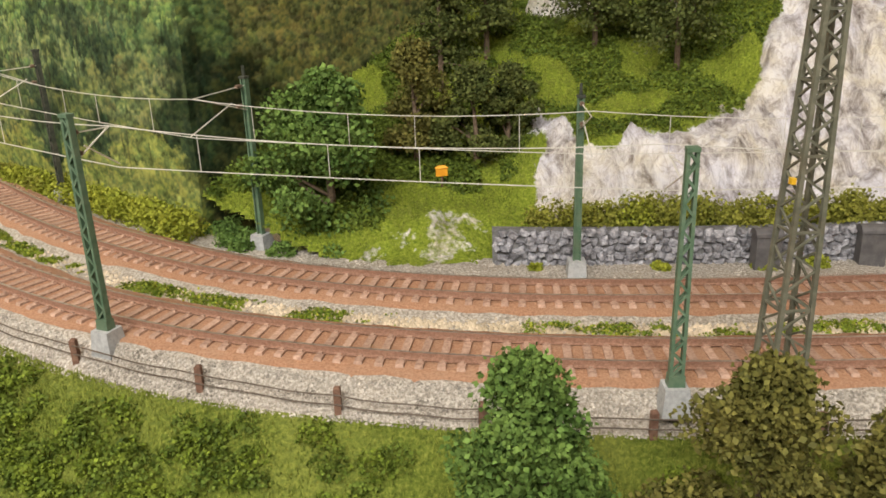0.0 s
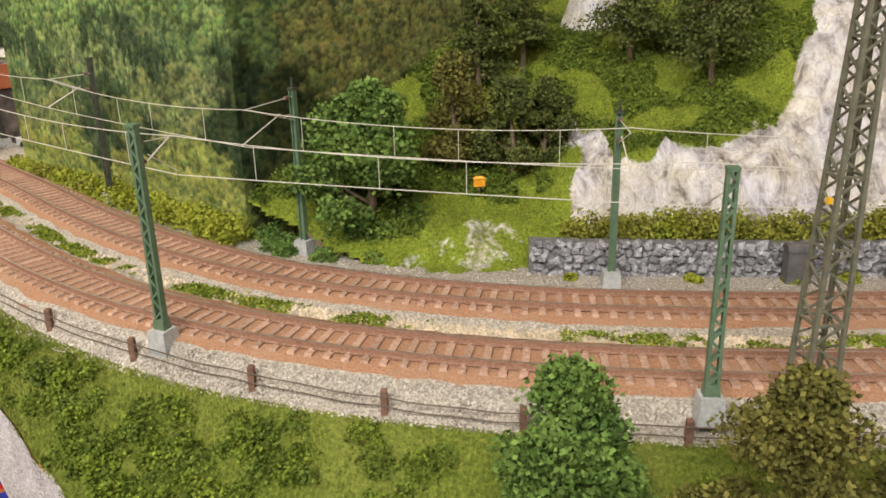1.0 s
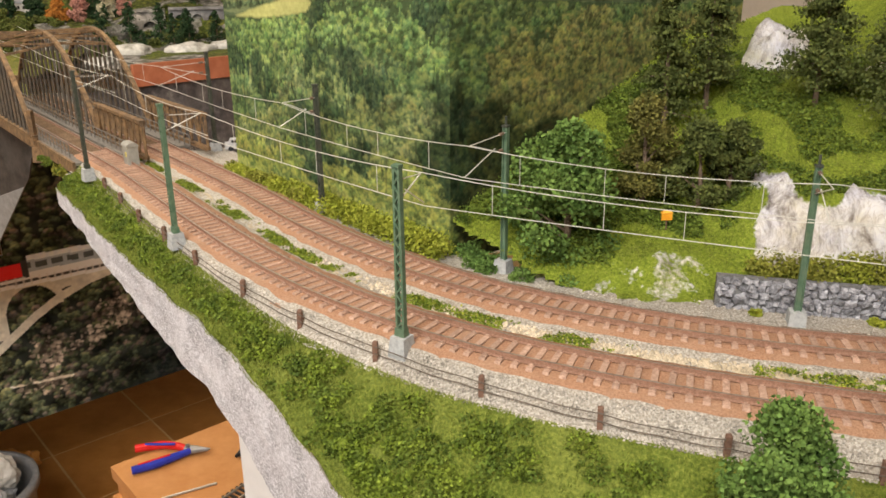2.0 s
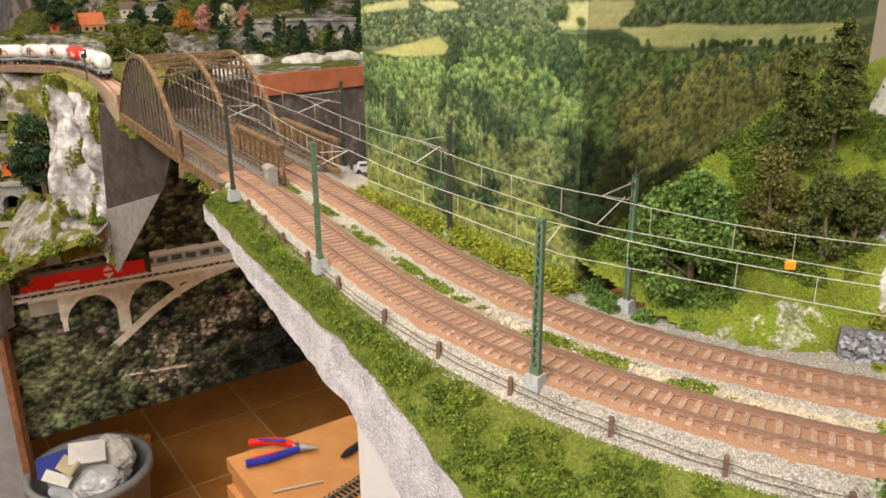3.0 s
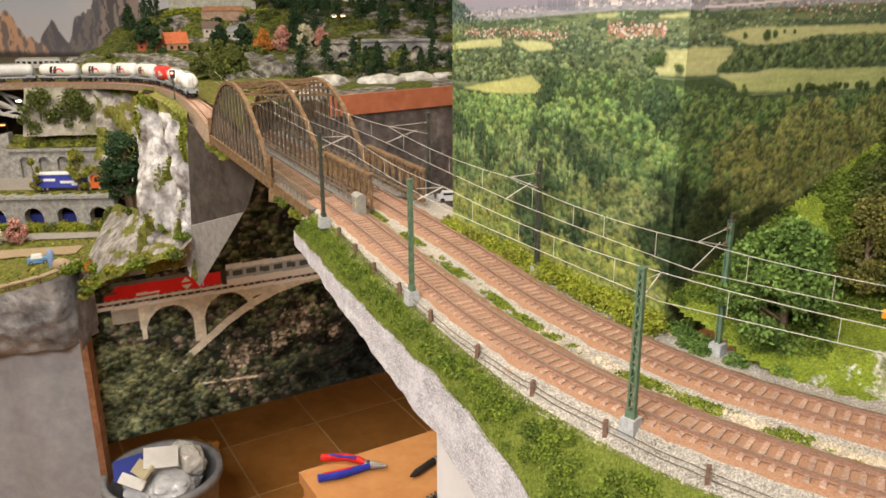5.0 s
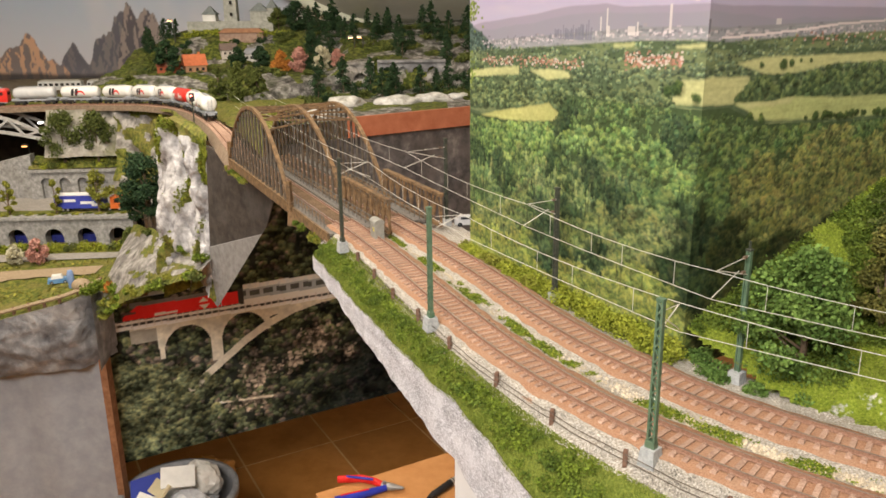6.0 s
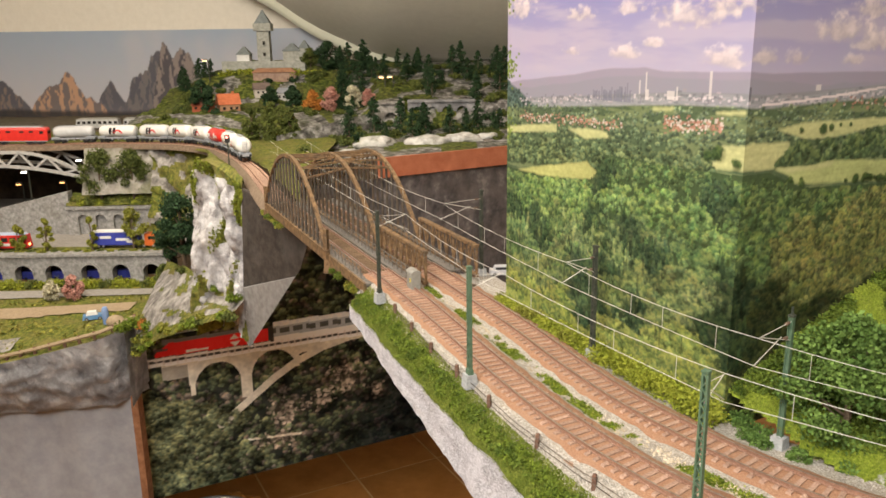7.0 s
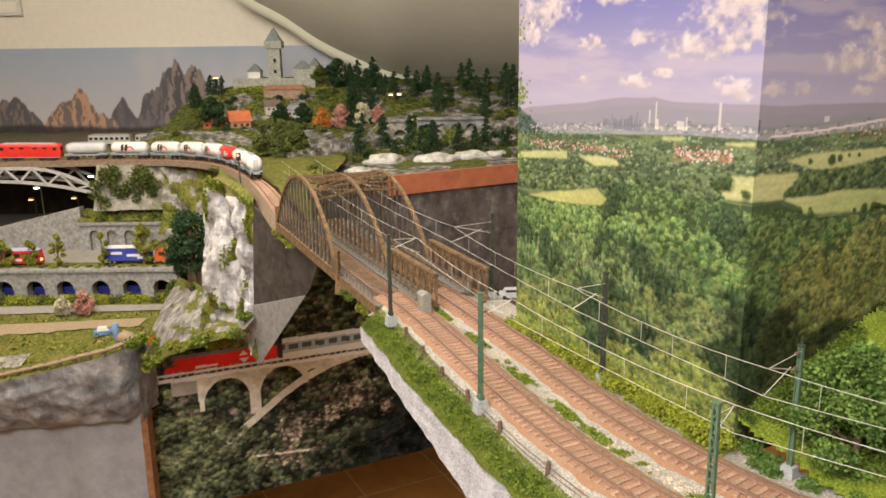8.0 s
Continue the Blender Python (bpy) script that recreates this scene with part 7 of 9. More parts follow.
far_trees = [(-0.731, 2.60, 0.10, 0.085, LEAF_PINE, "round dark green model tree beside the houses"), (-0.54, 2.72, 0.075, 0.06, LEAF_PINE, "round dark green model tree beside the houses"), (-0.457, 2.67, 0.075, 0.07, LEAF_PINE, "round dark green model tree beside the houses"), (-0.385, 2.60, 0.075, 0.07, LEAF_ORANGE, "autumn orange model tree on the hill"), (-0.322, 2.60, 0.075, 0.07, LEAF_PINK, "pinkish model tree on the hill"), (-0.258, 2.62, 0.075, 0.075, LEAF_CREAM, "cream blossoming model tree on the hill"), (-0.205, 2.60, 0.05, 0.05, LEAF_PINK, "pinkish model tree on the hill"), (-0.375, 2.98, 0.10, 0.11, LEAF_PINE, "very dark broad model tree by the castle"), (-0.25, 2.98, 0.09, 0.08, LEAF_PINE, "very dark broad model tree by the castle"), (-0.44, 2.99, 0.07, 0.08, LEAF_MID, "yellowish green model tree by the castle"), (-0.52, 2.33, 0.11, 0.06, LEAF_MID, "slender green model tree beside the far curve"), (-0.46, 2.30, 0.13, 0.09, LEAF_MID, "slender green model tree beside the far curve"), (-0.41, 2.32, 0.10, 0.07, LEAF_DARK, "slender green model tree beside the far curve"),
             (-0.955, 2.285, 0.145, 0.125, LEAF_DARK, "dark green model tree on the upper terrace"), (-0.862, 2.285, 0.14, 0.125, LEAF_DARK, "dark green model tree on the upper terrace"), (-0.77, 2.285, 0.07, 0.06, LEAF_OLIVE, "olive model shrub on the upper terrace"),
             (-0.56, 1.74, 0.195, 0.125, LEAF_PINE, "tall deep green leafy model tree below the cliff"), (-0.893, 1.90, 0.062, 0.058, LEAF_PINK, "pinkish model tree beside the sandy path"), (-0.945, 1.90, 0.055, 0.050, LEAF_CREAM, "cream blossoming model tree beside the sandy path"), (-0.70, 2.0, 0.06, 0.05, LEAF_MID, "green model shrub by the arcade")]
for k, (la, de, h_, w_, mt, lb) in enumerate(far_trees):
    z = fz_(la, de) if de > 2.28 and la > -0.76 else (-0.190 if de > 2.2 else (-0.236 if de < 1.8 else meadow(la, min(0.99, (de - edge_dep(la)) / (2.03 - edge_dep(la))))[2]))
    if de in (2.30, 2.32, 2.33):
        z = -0.045
    broadleaf("far_tree", *W(la, de, z - 0.003), h_, w_, mt, lb, 600 + k, 0.14, 4200 if de > 1.8 else 8000, 0.0052 if de > 1.8 else 0.005, 26)
# trees in front of the upper road
for k, (la, de, h_, w_) in enumerate(((-1.165, 2.06, 0.085, 0.06), (-1.10, 2.07, 0.075, 0.045), (-1.02, 2.06, 0.095, 0.04), (-0.905, 2.07, 0.095, 0.035), (-0.80, 2.08, 0.12, 0.075), (-1.25, 2.07, 0.09, 0.06))):
    broadleaf("roadside_tree", *W(la, de, -0.290), h_, w_, LEAF_OLIVE, "olive green model tree beside the upper road", 640 + k, 0.15, 2600, 0.0045, 18)
# hedges
rnd = random.Random(8)
for k, u in enumerate(np.linspace(-1.45, -0.72, 30)):
    bush("hedge_shrub", *W(u + rnd.uniform(-0.006, 0.006), 1.995, -0.368), rnd.uniform(0.018, 0.027), 420, LEAF_YELLOW if k % 4 else LEAF_MID, "yellow-green model shrub before the arcade", 700 + k, 0.0042, 0.9, "arcade hedge")
for k, u in enumerate(np.linspace(-1.03, -0.70, 14)):
    bush("terrace_shrub", *W(u, 2.265 + rnd.uniform(0, 0.03), -0.205), rnd.uniform(0.02, 0.03), 380, LEAF_YELLOW if k % 2 else LEAF_MID, "yellow-green shrub along the terrace edge", 740 + k, 0.0045, 0.7, "terrace hedge")
for k, u in enumerate(np.linspace(-1.45, -0.70, 26)):
    bush("wall_top_shrub", *W(u, 2.05 + rnd.uniform(0, 0.01), -0.290), rnd.uniform(0.012, 0.018), 260, LEAF_MID if k % 2 else LEAF_OLIVE, "green shrub on top of the arcade wall", 770 + k, 0.0042, 0.55, "arcade top shrubs")
for k, (la, de) in enumerate(((-0.614, 1.62), (-0.60, 1.60), (-0.64, 1.63), (-0.66, 1.60))):
    z = -0.345
    bush("flower_bush", *W(la, de, z), 0.022, 420, (LEAF_ORANGE if k < 1 else LEAF_FRONT), "orange flowering model bush" if k < 1 else "bright green model bush at the meadow's corner", 800 + k, 0.005, 0.9, "corner bushes")
for k in range(34):
    la, de = rnd.uniform(-0.42, -0.20), rnd.uniform(1.62, 2.22)
    q = W(la, de, 0)
    away = LOOP.dist(q[0], q[1])
    if away < 0.05 or away > 0.17 or la < -0.36 + 0.25 * (2.0 - de):
        continue
    z = LOOP.at(LOOP.near(q[0], q[1]))[2] - 0.010
    bush("curve_shrub", q[0], q[1], z, rnd.uniform(0.014, 0.026), 320, (LEAF_MID, LEAF_OLIVE, LEAF_DARK)[k % 3], "green model shrub inside the far curve", 900 + k, 0.0042, 0.8, "curve shrubs")
for k in range(30):
    u, v = rnd.random(), rnd.choice([0.05, 0.80, 0.9, 0.97])
    la, de, z = bank(u, v)
    bush("bank_shrub", *W(la, de - 0.004, z - 0.004), rnd.uniform(0.010, 0.019), 260, (LEAF_MID, LEAF_OLIVE, LEAF_FRONT)[k % 3], "green model shrub on the bank below the cliff", 950 + k, 0.0042, 0.7, "bank shrubs")
cf = []
r = np.random.default_rng(3)
for _ in range(16000):
    u, v = r.uniform(0, 1), abs(r.normal(0, 0.3))
    if v < 1 and noise.noise((u * 9, v * 5, 2.2)) > 0.24:
        la, de, z = cliff(u, min(1, v))
        cf.append((*W(la, de - 0.004, z)[:2], z + r.uniform(0, 0.006)))
stuff("cliff_plants", leaves(np.array(cf), 0.0042, 0.1, 9), surface("lime_flock", two((0.10, 0.13, 0.015), (0.24, 0.26, 0.03)), 60, 0, bump=0, island=0.35), "yellow-green plants hanging on the white cliff", "plants")


# ---- houses and castle ----
def house(lat, dep, z, w, d, h, roof_h, wall_col, roof_col, label, turn=0.0):
    t = holder("model_house", WP(lat, dep, z, turn), label, "house", "model houses")
    wm = surface("house_wall", two(tuple(c * 0.85 for c in wall_col), wall_col), 90, bump=0.1)
    rm = surface("house_roof", two(tuple(c * 0.75 for c in roof_col), roof_col), 90, bump=0.3)
    part("wall", Mesh().box((0, 0, h / 2 - 0.006), (w, d, h + 0.012)), wm, t)
    m = Mesh()
    o = 0.004
    v = [(-w / 2 - o, -d / 2 - o, h), (w / 2 + o, -d / 2 - o, h), (w / 2 + o, d / 2 + o, h), (-w / 2 - o, d / 2 + o, h), (-w / 2 - o, 0, h + roof_h), (w / 2 + o, 0, h + roof_h)]
    m.add(v, [(0, 1, 5, 4), (2, 3, 4, 5), (3, 0, 4), (1, 2, 5), (3, 2, 1, 0)])
    part("roof", m, rm, t)
    part("chimney", Mesh().box((w * 0.25, 0, h + roof_h), (0.006, 0.006, 0.014)), rm, t)
    for k in (-0.28, 0.05, 0.33):
        part("window", Mesh().box((k * w, -d / 2 - 0.0006, h * 0.55), (w * 0.13, 0.002, h * 0.34)), VOID, t)
    return t


house(-0.665, 2.66, fz_(-0.665, 2.66) - 0.004, 0.065, 0.05, 0.026, 0.034, (0.42, 0.24, 0.14), (0.60, 0.18, 0.08), "model house with an orange-red tiled roof", 25)
house(-0.735, 2.62, fz_(-0.735, 2.62) - 0.004, 0.06, 0.04, 0.020, 0.012, (0.36, 0.10, 0.05), (0.30, 0.09, 0.05), "low red-brown timber model house", -8)
house(-0.59, 2.83, fz_(-0.59, 2.83) - 0.004, 0.05, 0.04, 0.022, 0.022, (0.55, 0.50, 0.44), (0.20, 0.15, 0.13), "pale model house with a brown roof", 20)
house(-0.50, 2.80, fz_(-0.50, 2.80) - 0.004, 0.05, 0.04, 0.026, 0.018, (0.55, 0.54, 0.52), (0.30, 0.31, 0.34), "grey model house on the hill", -20)


def castle():
    z = fz_(-0.608, 3.02) - 0.008
    t = holder("castle", WP(-0.608, 3.02, z), "grey stone model castle with a tall pointed tower", "castle")
    stone = surface("castle_stone", two((0.26, 0.27, 0.24), (0.42, 0.42, 0.38)), 90, 0.3, (0.2, 0.2, 0.17), 20, 0.5, 0.002)
    pale = surface("castle_plaster", two((0.60, 0.60, 0.58), (0.72, 0.72, 0.70)), 60, bump=0.1)
    slate = surface("castle_slate", two((0.14, 0.16, 0.16), (0.22, 0.24, 0.24)), 90, bump=0.2)
    rust = surface("castle_brown_roof", two((0.24, 0.12, 0.07), (0.34, 0.18, 0.10)), 90, bump=0.2)
    tw = part("tower", Mesh().box((0, 0, 0.08), (0.046, 0.044, 0.16), top=0.94), stone, t)
    part("tower_gallery", Mesh().box((0, 0, 0.155), (0.062, 0.058, 0.026)), stone, tw)
    part("tower_roof", Mesh().box((0, 0, 0.189), (0.060, 0.056, 0.052), top=0.06), slate, tw)
    for k in (0.06, 0.10):
        part("window", Mesh().box((0.004, -0.028, k), (0.008, 0.004, 0.012)), VOID, tw)
    part("wall", Mesh().box((0.0, -0.03, 0.012), (0.30, 0.02, 0.05)), stone, t)
    for x_, w_, h_ in ((-0.075, 0.045, 0.05), (0.10, 0.06, 0.06), (0.145, 0.03, 0.07)):
        hb = part("keep", Mesh().box((x_, 0.0, h_ / 2 + 0.01), (w_, 0.05, h_)), pale if x_ < 0 else stone, t)
        part("keep_roof", Mesh().box((x_, 0.0, h_ + 0.024), (w_ + 0.008, 0.056, 0.028), top=0.12), slate, hb)
    hall = part("hall", Mesh().box((0.05, -0.09, -0.024), (0.15, 0.04, 0.05)), surface("castle_brown_wall", two((0.26, 0.17, 0.13), (0.38, 0.27, 0.21)), 60, bump=0.1), t)
    part("hall_roof", Mesh().box((0.05, -0.09, 0.006), (0.16, 0.05, 0.014), top=0.75), rust, hall)


castle()
for k, u in enumerate(np.linspace(-0.75, -0.42, 12)):
    bush("castle_shrub", *W(u, 2.95 + rnd.uniform(-0.02, 0.02), fz_(u, 2.95) - 0.002), rnd.uniform(0.02, 0.032), 300, LEAF_YELLOW, "yellow-green shrub below the castle", 820 + k, 0.0055, 0.7, "castle shrubs")
for k in range(190):
    u, d_ = rnd.uniform(-0.85, 0.27), rnd.uniform(2.15, 2.98)
    if d_ < 2.5 and u < -0.3:
        continue
    bush("hill_shrub", *W(u, d_, fz_(u, d_) - 0.002), rnd.uniform(0.015, 0.03), 260, (LEAF_MID, LEAF_PINE, LEAF_DARK, LEAF_MID, LEAF_DARK)[k % 5], "green model shrub on the castle hill", 850 + k, 0.0055, 0.7, "hill shrubs")
for la, de, z in ((-0.804, 2.93, 0.178), (-0.168, 2.72, 0.088), (-0.140, 2.72, 0.088)):
    zz = fz_(la, de)
    street_lamp(la + 0.012, de, zz, max(z, zz + 0.03), GLOW, "warm glowing model street lamp on the hill")
arcade("hill_viaduct", -0.075, 0.13, 2.47, -0.01, 0.058, [-0.045, 0.0, 0.045, 0.09], 0.03, 0.055, ROCKDARK, "dark stone gallery with arches on the far hill", 0.03)
arcade("tunnel_portal", -0.165, -0.085, 2.45, -0.02, 0.055, [-0.125], 0.04, 0.05, ROCKFAR, "grey rock tunnel portal on the far hill", 0.03)

# ---- front board, fabric wall under the castle hill ----
BROWNBOARD = surface("red_brown_board", two((0.34, 0.11, 0.055), (0.44, 0.16, 0.085)), 40, 0.25, (0.30, 0.10, 0.05), 6, 0.1, 0.0005, rough=0.5)
FABRIC = surface("dark_grey_fabric", [(0.36, (0.045, 0.042, 0.045)), (0.55, (0.105, 0.095, 0.095)), (0.70, (0.22, 0.20, 0.19))], 30, 0.4, (0.15, 0.125, 0.11), 12, 0.4, 0.003)
A1, A2 = W(-0.26, 1.755, 0), W(0.45, 2.18, 0)
A1B = tuple(a + (b - a) * 0.19 for a, b in zip(A1, A2))
m = Mesh()
m.bar((A1B[0], A1B[1], -0.044), (A2[0], A2[1], -0.044), 0.012, 0.046)
thing("fascia_board", m, BROWNBOARD, "red-brown painted fascia board of the far layout", "board")
m = Mesh()
nrm = np.array([A2[1] - A1[1], -(A2[0] - A1[0])])
nrm /= np.linalg.norm(nrm)
rings = []
for i in range(61):
    t_ = i / 60
    p = np.array(A1[:2]) + (np.array(A2[:2]) - np.array(A1[:2])) * t_
    rings.append([(*(p - nrm * (0.004 + nz(t_ * 2, j * 0.1, 3, 0.006))), -0.068 - float(np.interp(t_, [0.0, 0.12, 0.3, 1.0], [0.10, 0.12, 0.30, 0.34])) * j / 14) for j in range(15)])
t = holder("fabric_skirt", Matrix.Identity(4), "dark grey mottled fabric hanging below the board", "fabric")
for p0 in (0, 20, 40):
    part("fabric_panel", Mesh().sweep(rings[p0:p0 + 21], closed=False), FABRIC, t, smooth=True)

# ---- mountain backdrop ----


def paint_mountains(width, height):
    k = Canvas(width, height, 0.0045)
    X, Y = k.x, k.y
    t = np.clip(Y / height, 0, 1)[..., None]
    k.p[:] = np.array([0.62, 0.57, 0.58]) * (1 - t) + np.array([0.36, 0.43, 0.54]) * t
    k.blend(smooth01(0.40, 0.75, k.noise(0.30, 0.5, 4, 2)) * 0.5, (0.58, 0.54, 0.55))

    def ridge(c, h, w, col, lit, seed, sharp=1.0):
        """A crag: ragged top, clefts running down, its left flank in the light, paler towards the foot."""
        n = k.noise(0.045, 5.0, 4, seed)
        top = h * np.clip(1 - (np.abs(X - c) / w) ** sharp, 0, None) * (0.72 + 0.56 * n)
        mk = smooth01(0, 0.006, top - Y)
        k.blend(mk, col)
        cleft = k.noise(0.022, 0.06, 4, seed + 1)
        relief = np.gradient(k.noise(0.05, 0.09, 4, seed + 2), axis=1) * 60
        k.blend(mk * smooth01(-0.25, 0.9, relief + 1.6 * (cleft - 0.5) + 0.5 * (c - X) / w) * 0.9, lit)
        k.blend(mk * smooth01(0.16, 0.0, Y) * 0.35, (0.34, 0.31, 0.32))
    rock, dark, glow = (0.20, 0.165, 0.16), (0.125, 0.12, 0.14), (0.56, 0.34, 0.22)
    ridge(1.24, 0.30, 0.20, dark, (0.20, 0.18, 0.18), 11, 2.2)
    ridge(1.32, 0.36, 0.14, (0.11, 0.10, 0.11), (0.30, 0.25, 0.23), 13, 2.4)
    ridge(1.03, 0.19, 0.12, dark, (0.18, 0.16, 0.17), 9, 1.3)
    ridge(0.84, 0.235, 0.24, rock, glow, 7, 1.3)
    ridge(0.50, 0.23, 0.26, dark, (0.26, 0.20, 0.17), 5, 1.6)
    ridge(0.15, 0.20, 0.30, dark, (0.24, 0.19, 0.17), 17, 1.4)
    ridge(1.62, 0.20, 0.3, dark, (0.14, 0.13, 0.14), 15)
    k.blend(smooth01(0, 0.02, 0.11 - Y + 0.05 * (k.noise(0.25, 9, 3, 3) - 0.5)) * 0.9, (0.055, 0.05, 0.05))
    return k.p


mt = paint_mountains(1.95, 0.43)
picture_panel("mountain_backdrop", W(-2.40, 3.5, 0)[:2], W(-0.45, 3.5, 0)[:2], -0.13, 0.297, mt, 0.01, "printed mountain backdrop with rocky peaks under a hazy sky", "backdrop")
# grey train and station roofs far behind
for la0, la1, de, z, w_ in ((-1.28, -1.12, 2.92, -0.055, 0.03), (-1.11, -0.98, 2.92, -0.055, 0.03), (-0.97, -0.86, 2.92, -0.055, 0.03)):
    t = holder("railcar", WP((la0 + la1) / 2, de, z), "pale grey model railcar standing behind the far track", "railcar", "standing railcars")
    L_ = la1 - la0 - 0.004
    part("body", Mesh().box((0, 0, 0.022), (L_, w_, 0.030), top=0.94), surface("railcar_grey", two((0.40, 0.40, 0.39), (0.52, 0.52, 0.50)), 60, bump=0), t)
    part("roof", Mesh().box((0, 0, 0.039), (L_ * 0.98, w_ * 0.85, 0.006), top=0.8), BOXGREY, t)
    for k in range(8):
        part("window", Mesh().box((L_ * (-0.42 + 0.12 * k), -w_ / 2 * 0.97, 0.026), (L_ * 0.07, 0.002, 0.009)), VOID, t)


# ---- printed viaduct poster standing on the floor ----
def paint_viaduct(width, height):
    """A printed photograph: stone arch viaduct with a red engine over a dark gorge. x from the left edge, y up from the floor."""
    k = Canvas(width, height, 0.003)
    rng = np.random.default_rng(5)
    X, Y = k.x, k.y
    k.p[:] = (0.016, 0.019, 0.016)
    mass = k.noise(0.16, 0.12, 3, 14)
    # wooded rocks, darker towards the lower right
    for j in range(4600):
        x, y = rng.uniform(0, width), height * (1 - (j + rng.random()) / 4600)
        jx, jy = int(min(x / k.c, k.w - 1)), int(min(y / k.c, k.h - 1))
        g = rng.uniform(0.5, 1.35) * (0.45 + 1.1 * mass[jy, jx])
        base = np.array([0.085, 0.100, 0.056]) * g if rng.random() < 0.72 else np.array([0.15, 0.12, 0.10]) * g
        gloom = float(smooth01(0.62, 0.95, x + 0.5 * max(0, 0.25 - y))) * float(smooth01(0.34, 0.16, y))
        k.tree(x, y, rng.uniform(0.006, 0.017), base * (1 - 0.88 * gloom) + np.array([0.0, 0.002, 0.006]) * gloom, rng.uniform(0.6, 1.1))
    # pale broken rock faces with dark clefts
    for cx, cy, sx, sy, n in ((0.50, 0.20, 0.055, 0.05, 150), (0.46, 0.10, 0.06, 0.03, 90), (0.72, 0.28, 0.06, 0.05, 150), (0.62, 0.22, 0.05, 0.03, 70), (0.83, 0.21, 0.03, 0.03, 50)):
        for j in range(n):
            c = np.array([0.34, 0.28, 0.22]) * rng.choice([0.08, 0.2, 0.45, 0.8, 1.2])
            k.blob(cx + rng.normal(0, sx * 0.6), cy + rng.normal(0, sy * 0.6), rng.uniform(0.003, 0.011), rng.uniform(0.003, 0.009), c, 0.5, 0.75)
    for j in range(22):
        k.blob(0.375 + 0.008 * j, 0.130 - 0.0010 * j, 0.010, 0.005, (0.66, 0.58, 0.46), 0.5)
    conc = np.array([0.56, 0.525, 0.44])

    def deck_y(x):
        return 0.452 - 0.030 * x
    dk = deck_y(X)

    def near_line(pts, half):
        m = np.zeros_like(X, bool)
        for (xa, ya), (xb, yb) in zip(pts, pts[1:]):
            t = np.clip(((X - xa) * (xb - xa) + (Y - ya) * (yb - ya)) / ((xb - xa) ** 2 + (yb - ya) ** 2), 0, 1)
            m |= (X - xa - t * (xb - xa)) ** 2 + (Y - ya - t * (yb - ya)) ** 2 < half * half
        return m
    rib = near_line([(0.288, 0.205), (0.345, 0.244), (0.41, 0.289), (0.475, 0.333), (0.55, 0.373), (0.64, 0.405), (0.74, 0.424), (0.86, 0.432)], 0.0125)
    body = (Y < dk) & (Y > dk - 0.055) & (X > 0.12) & (X < 0.205)
    body |= (Y < dk) & (Y > 0.395 + 0.02 * np.clip((X - 0.53) * 5, 0, 1)) & (X > 0.2)
    body |= (np.abs(X - 0.379) < 0.021 + 0.05 * np.maximum(0, 0.33 - Y)) & (Y > 0.285) & (Y < dk)
    body |= (np.abs(X - 0.213) < 0.010) & (Y > 0.325) & (Y < dk)
    body |= (np.abs(X - 0.289) < 0.09) & (Y > 0.36) & (Y < dk)
    body |= (np.abs(X - 0.470) < 0.09) & (Y > 0.355) & (Y < dk)
    for cx, w, y1, h in ((0.290, 0.073, 0.345, 0.078), (0.473, 0.076, 0.345, 0.084)):
        body &= ~((np.abs(X - cx) < w) & (Y < y1 + h * np.sqrt(np.clip(1 - ((X - cx) / w) ** 2, 0, 1))))
    tone = (0.72 + 0.55 * k.noise(0.03, 0.02, 4, 6))[..., None]
    k.p = np.where((body | rib)[..., None], conc * tone * np.where((X < 0.2) & (Y < dk - 0.012), 0.5, 1.0)[..., None], k.p)
    # bushes in the foreground at the left
    for j in range(1500):
        x = abs(rng.normal(0.0, 0.17))
        y = 0.385 * (1 - (j + rng.random()) / 1500) * (1 - 0.42 * x / 0.4)
        k.tree(x, y, rng.uniform(0.005, 0.015), np.array([0.165, 0.185, 0.105]) * rng.uniform(0.25, 1.25), 0.8)
    # deck: pale edge, dark gap, pale parapet rail
    for lo, hi, c in ((-0.007, 0.005, (0.92, 0.90, 0.88)), (0.005, 0.013, (0.05, 0.05, 0.05)), (0.013, 0.021, (0.92, 0.91, 0.90)), (0.021, 0.027, (0.06, 0.06, 0.06))):
        k.blend(((Y > dk + lo) & (Y < dk + hi)) * 1.0, c)
    for j in range(60):
        x = 0.02 + 0.022 * j
        k.rect(x, float(deck_y(x)), x + 0.003, float(deck_y(x)) + 0.024, (0.55, 0.53, 0.50), 0.7)
    # red engine and a grey coach
    y0 = dk + 0.024
    k.blend(((X > 0.13) & (X < 0.46) & (Y > y0 + 0.038) & (Y < y0 + 0.054 - 0.02 * (X > 0.40))) * 1.0, (0.16, 0.15, 0.15))
    k.blend(((X > 0.105) & (X < 0.462) & (Y > y0) & (Y < y0 + 0.042 * np.clip((X - 0.09) / 0.06, 0, 1))) * 1.0, (0.78, 0.035, 0.035))
    k.blend(((X > 0.105) & (X < 0.145) & (Y > y0 + 0.018) & (Y < y0 + 0.026)) * 1.0, (0.10, 0.07, 0.07))
    k.blend(((X > 0.20) & (X < 0.27) & (Y > y0 + 0.004) & (Y < y0 + 0.011)) * 1.0, (0.85, 0.75, 0.72))
    k.blend(((np.abs(X - 0.352) + np.abs(Y - y0 - 0.020) < 0.020) & (np.abs(Y - y0 - 0.020) > 0.004)) * 1.0, (0.88, 0.75, 0.70))
    k.blend(((X > 0.46) & (X < 0.478) & (Y > y0) & (Y < y0 + 0.05)) * 1.0, (0.05, 0.05, 0.05))
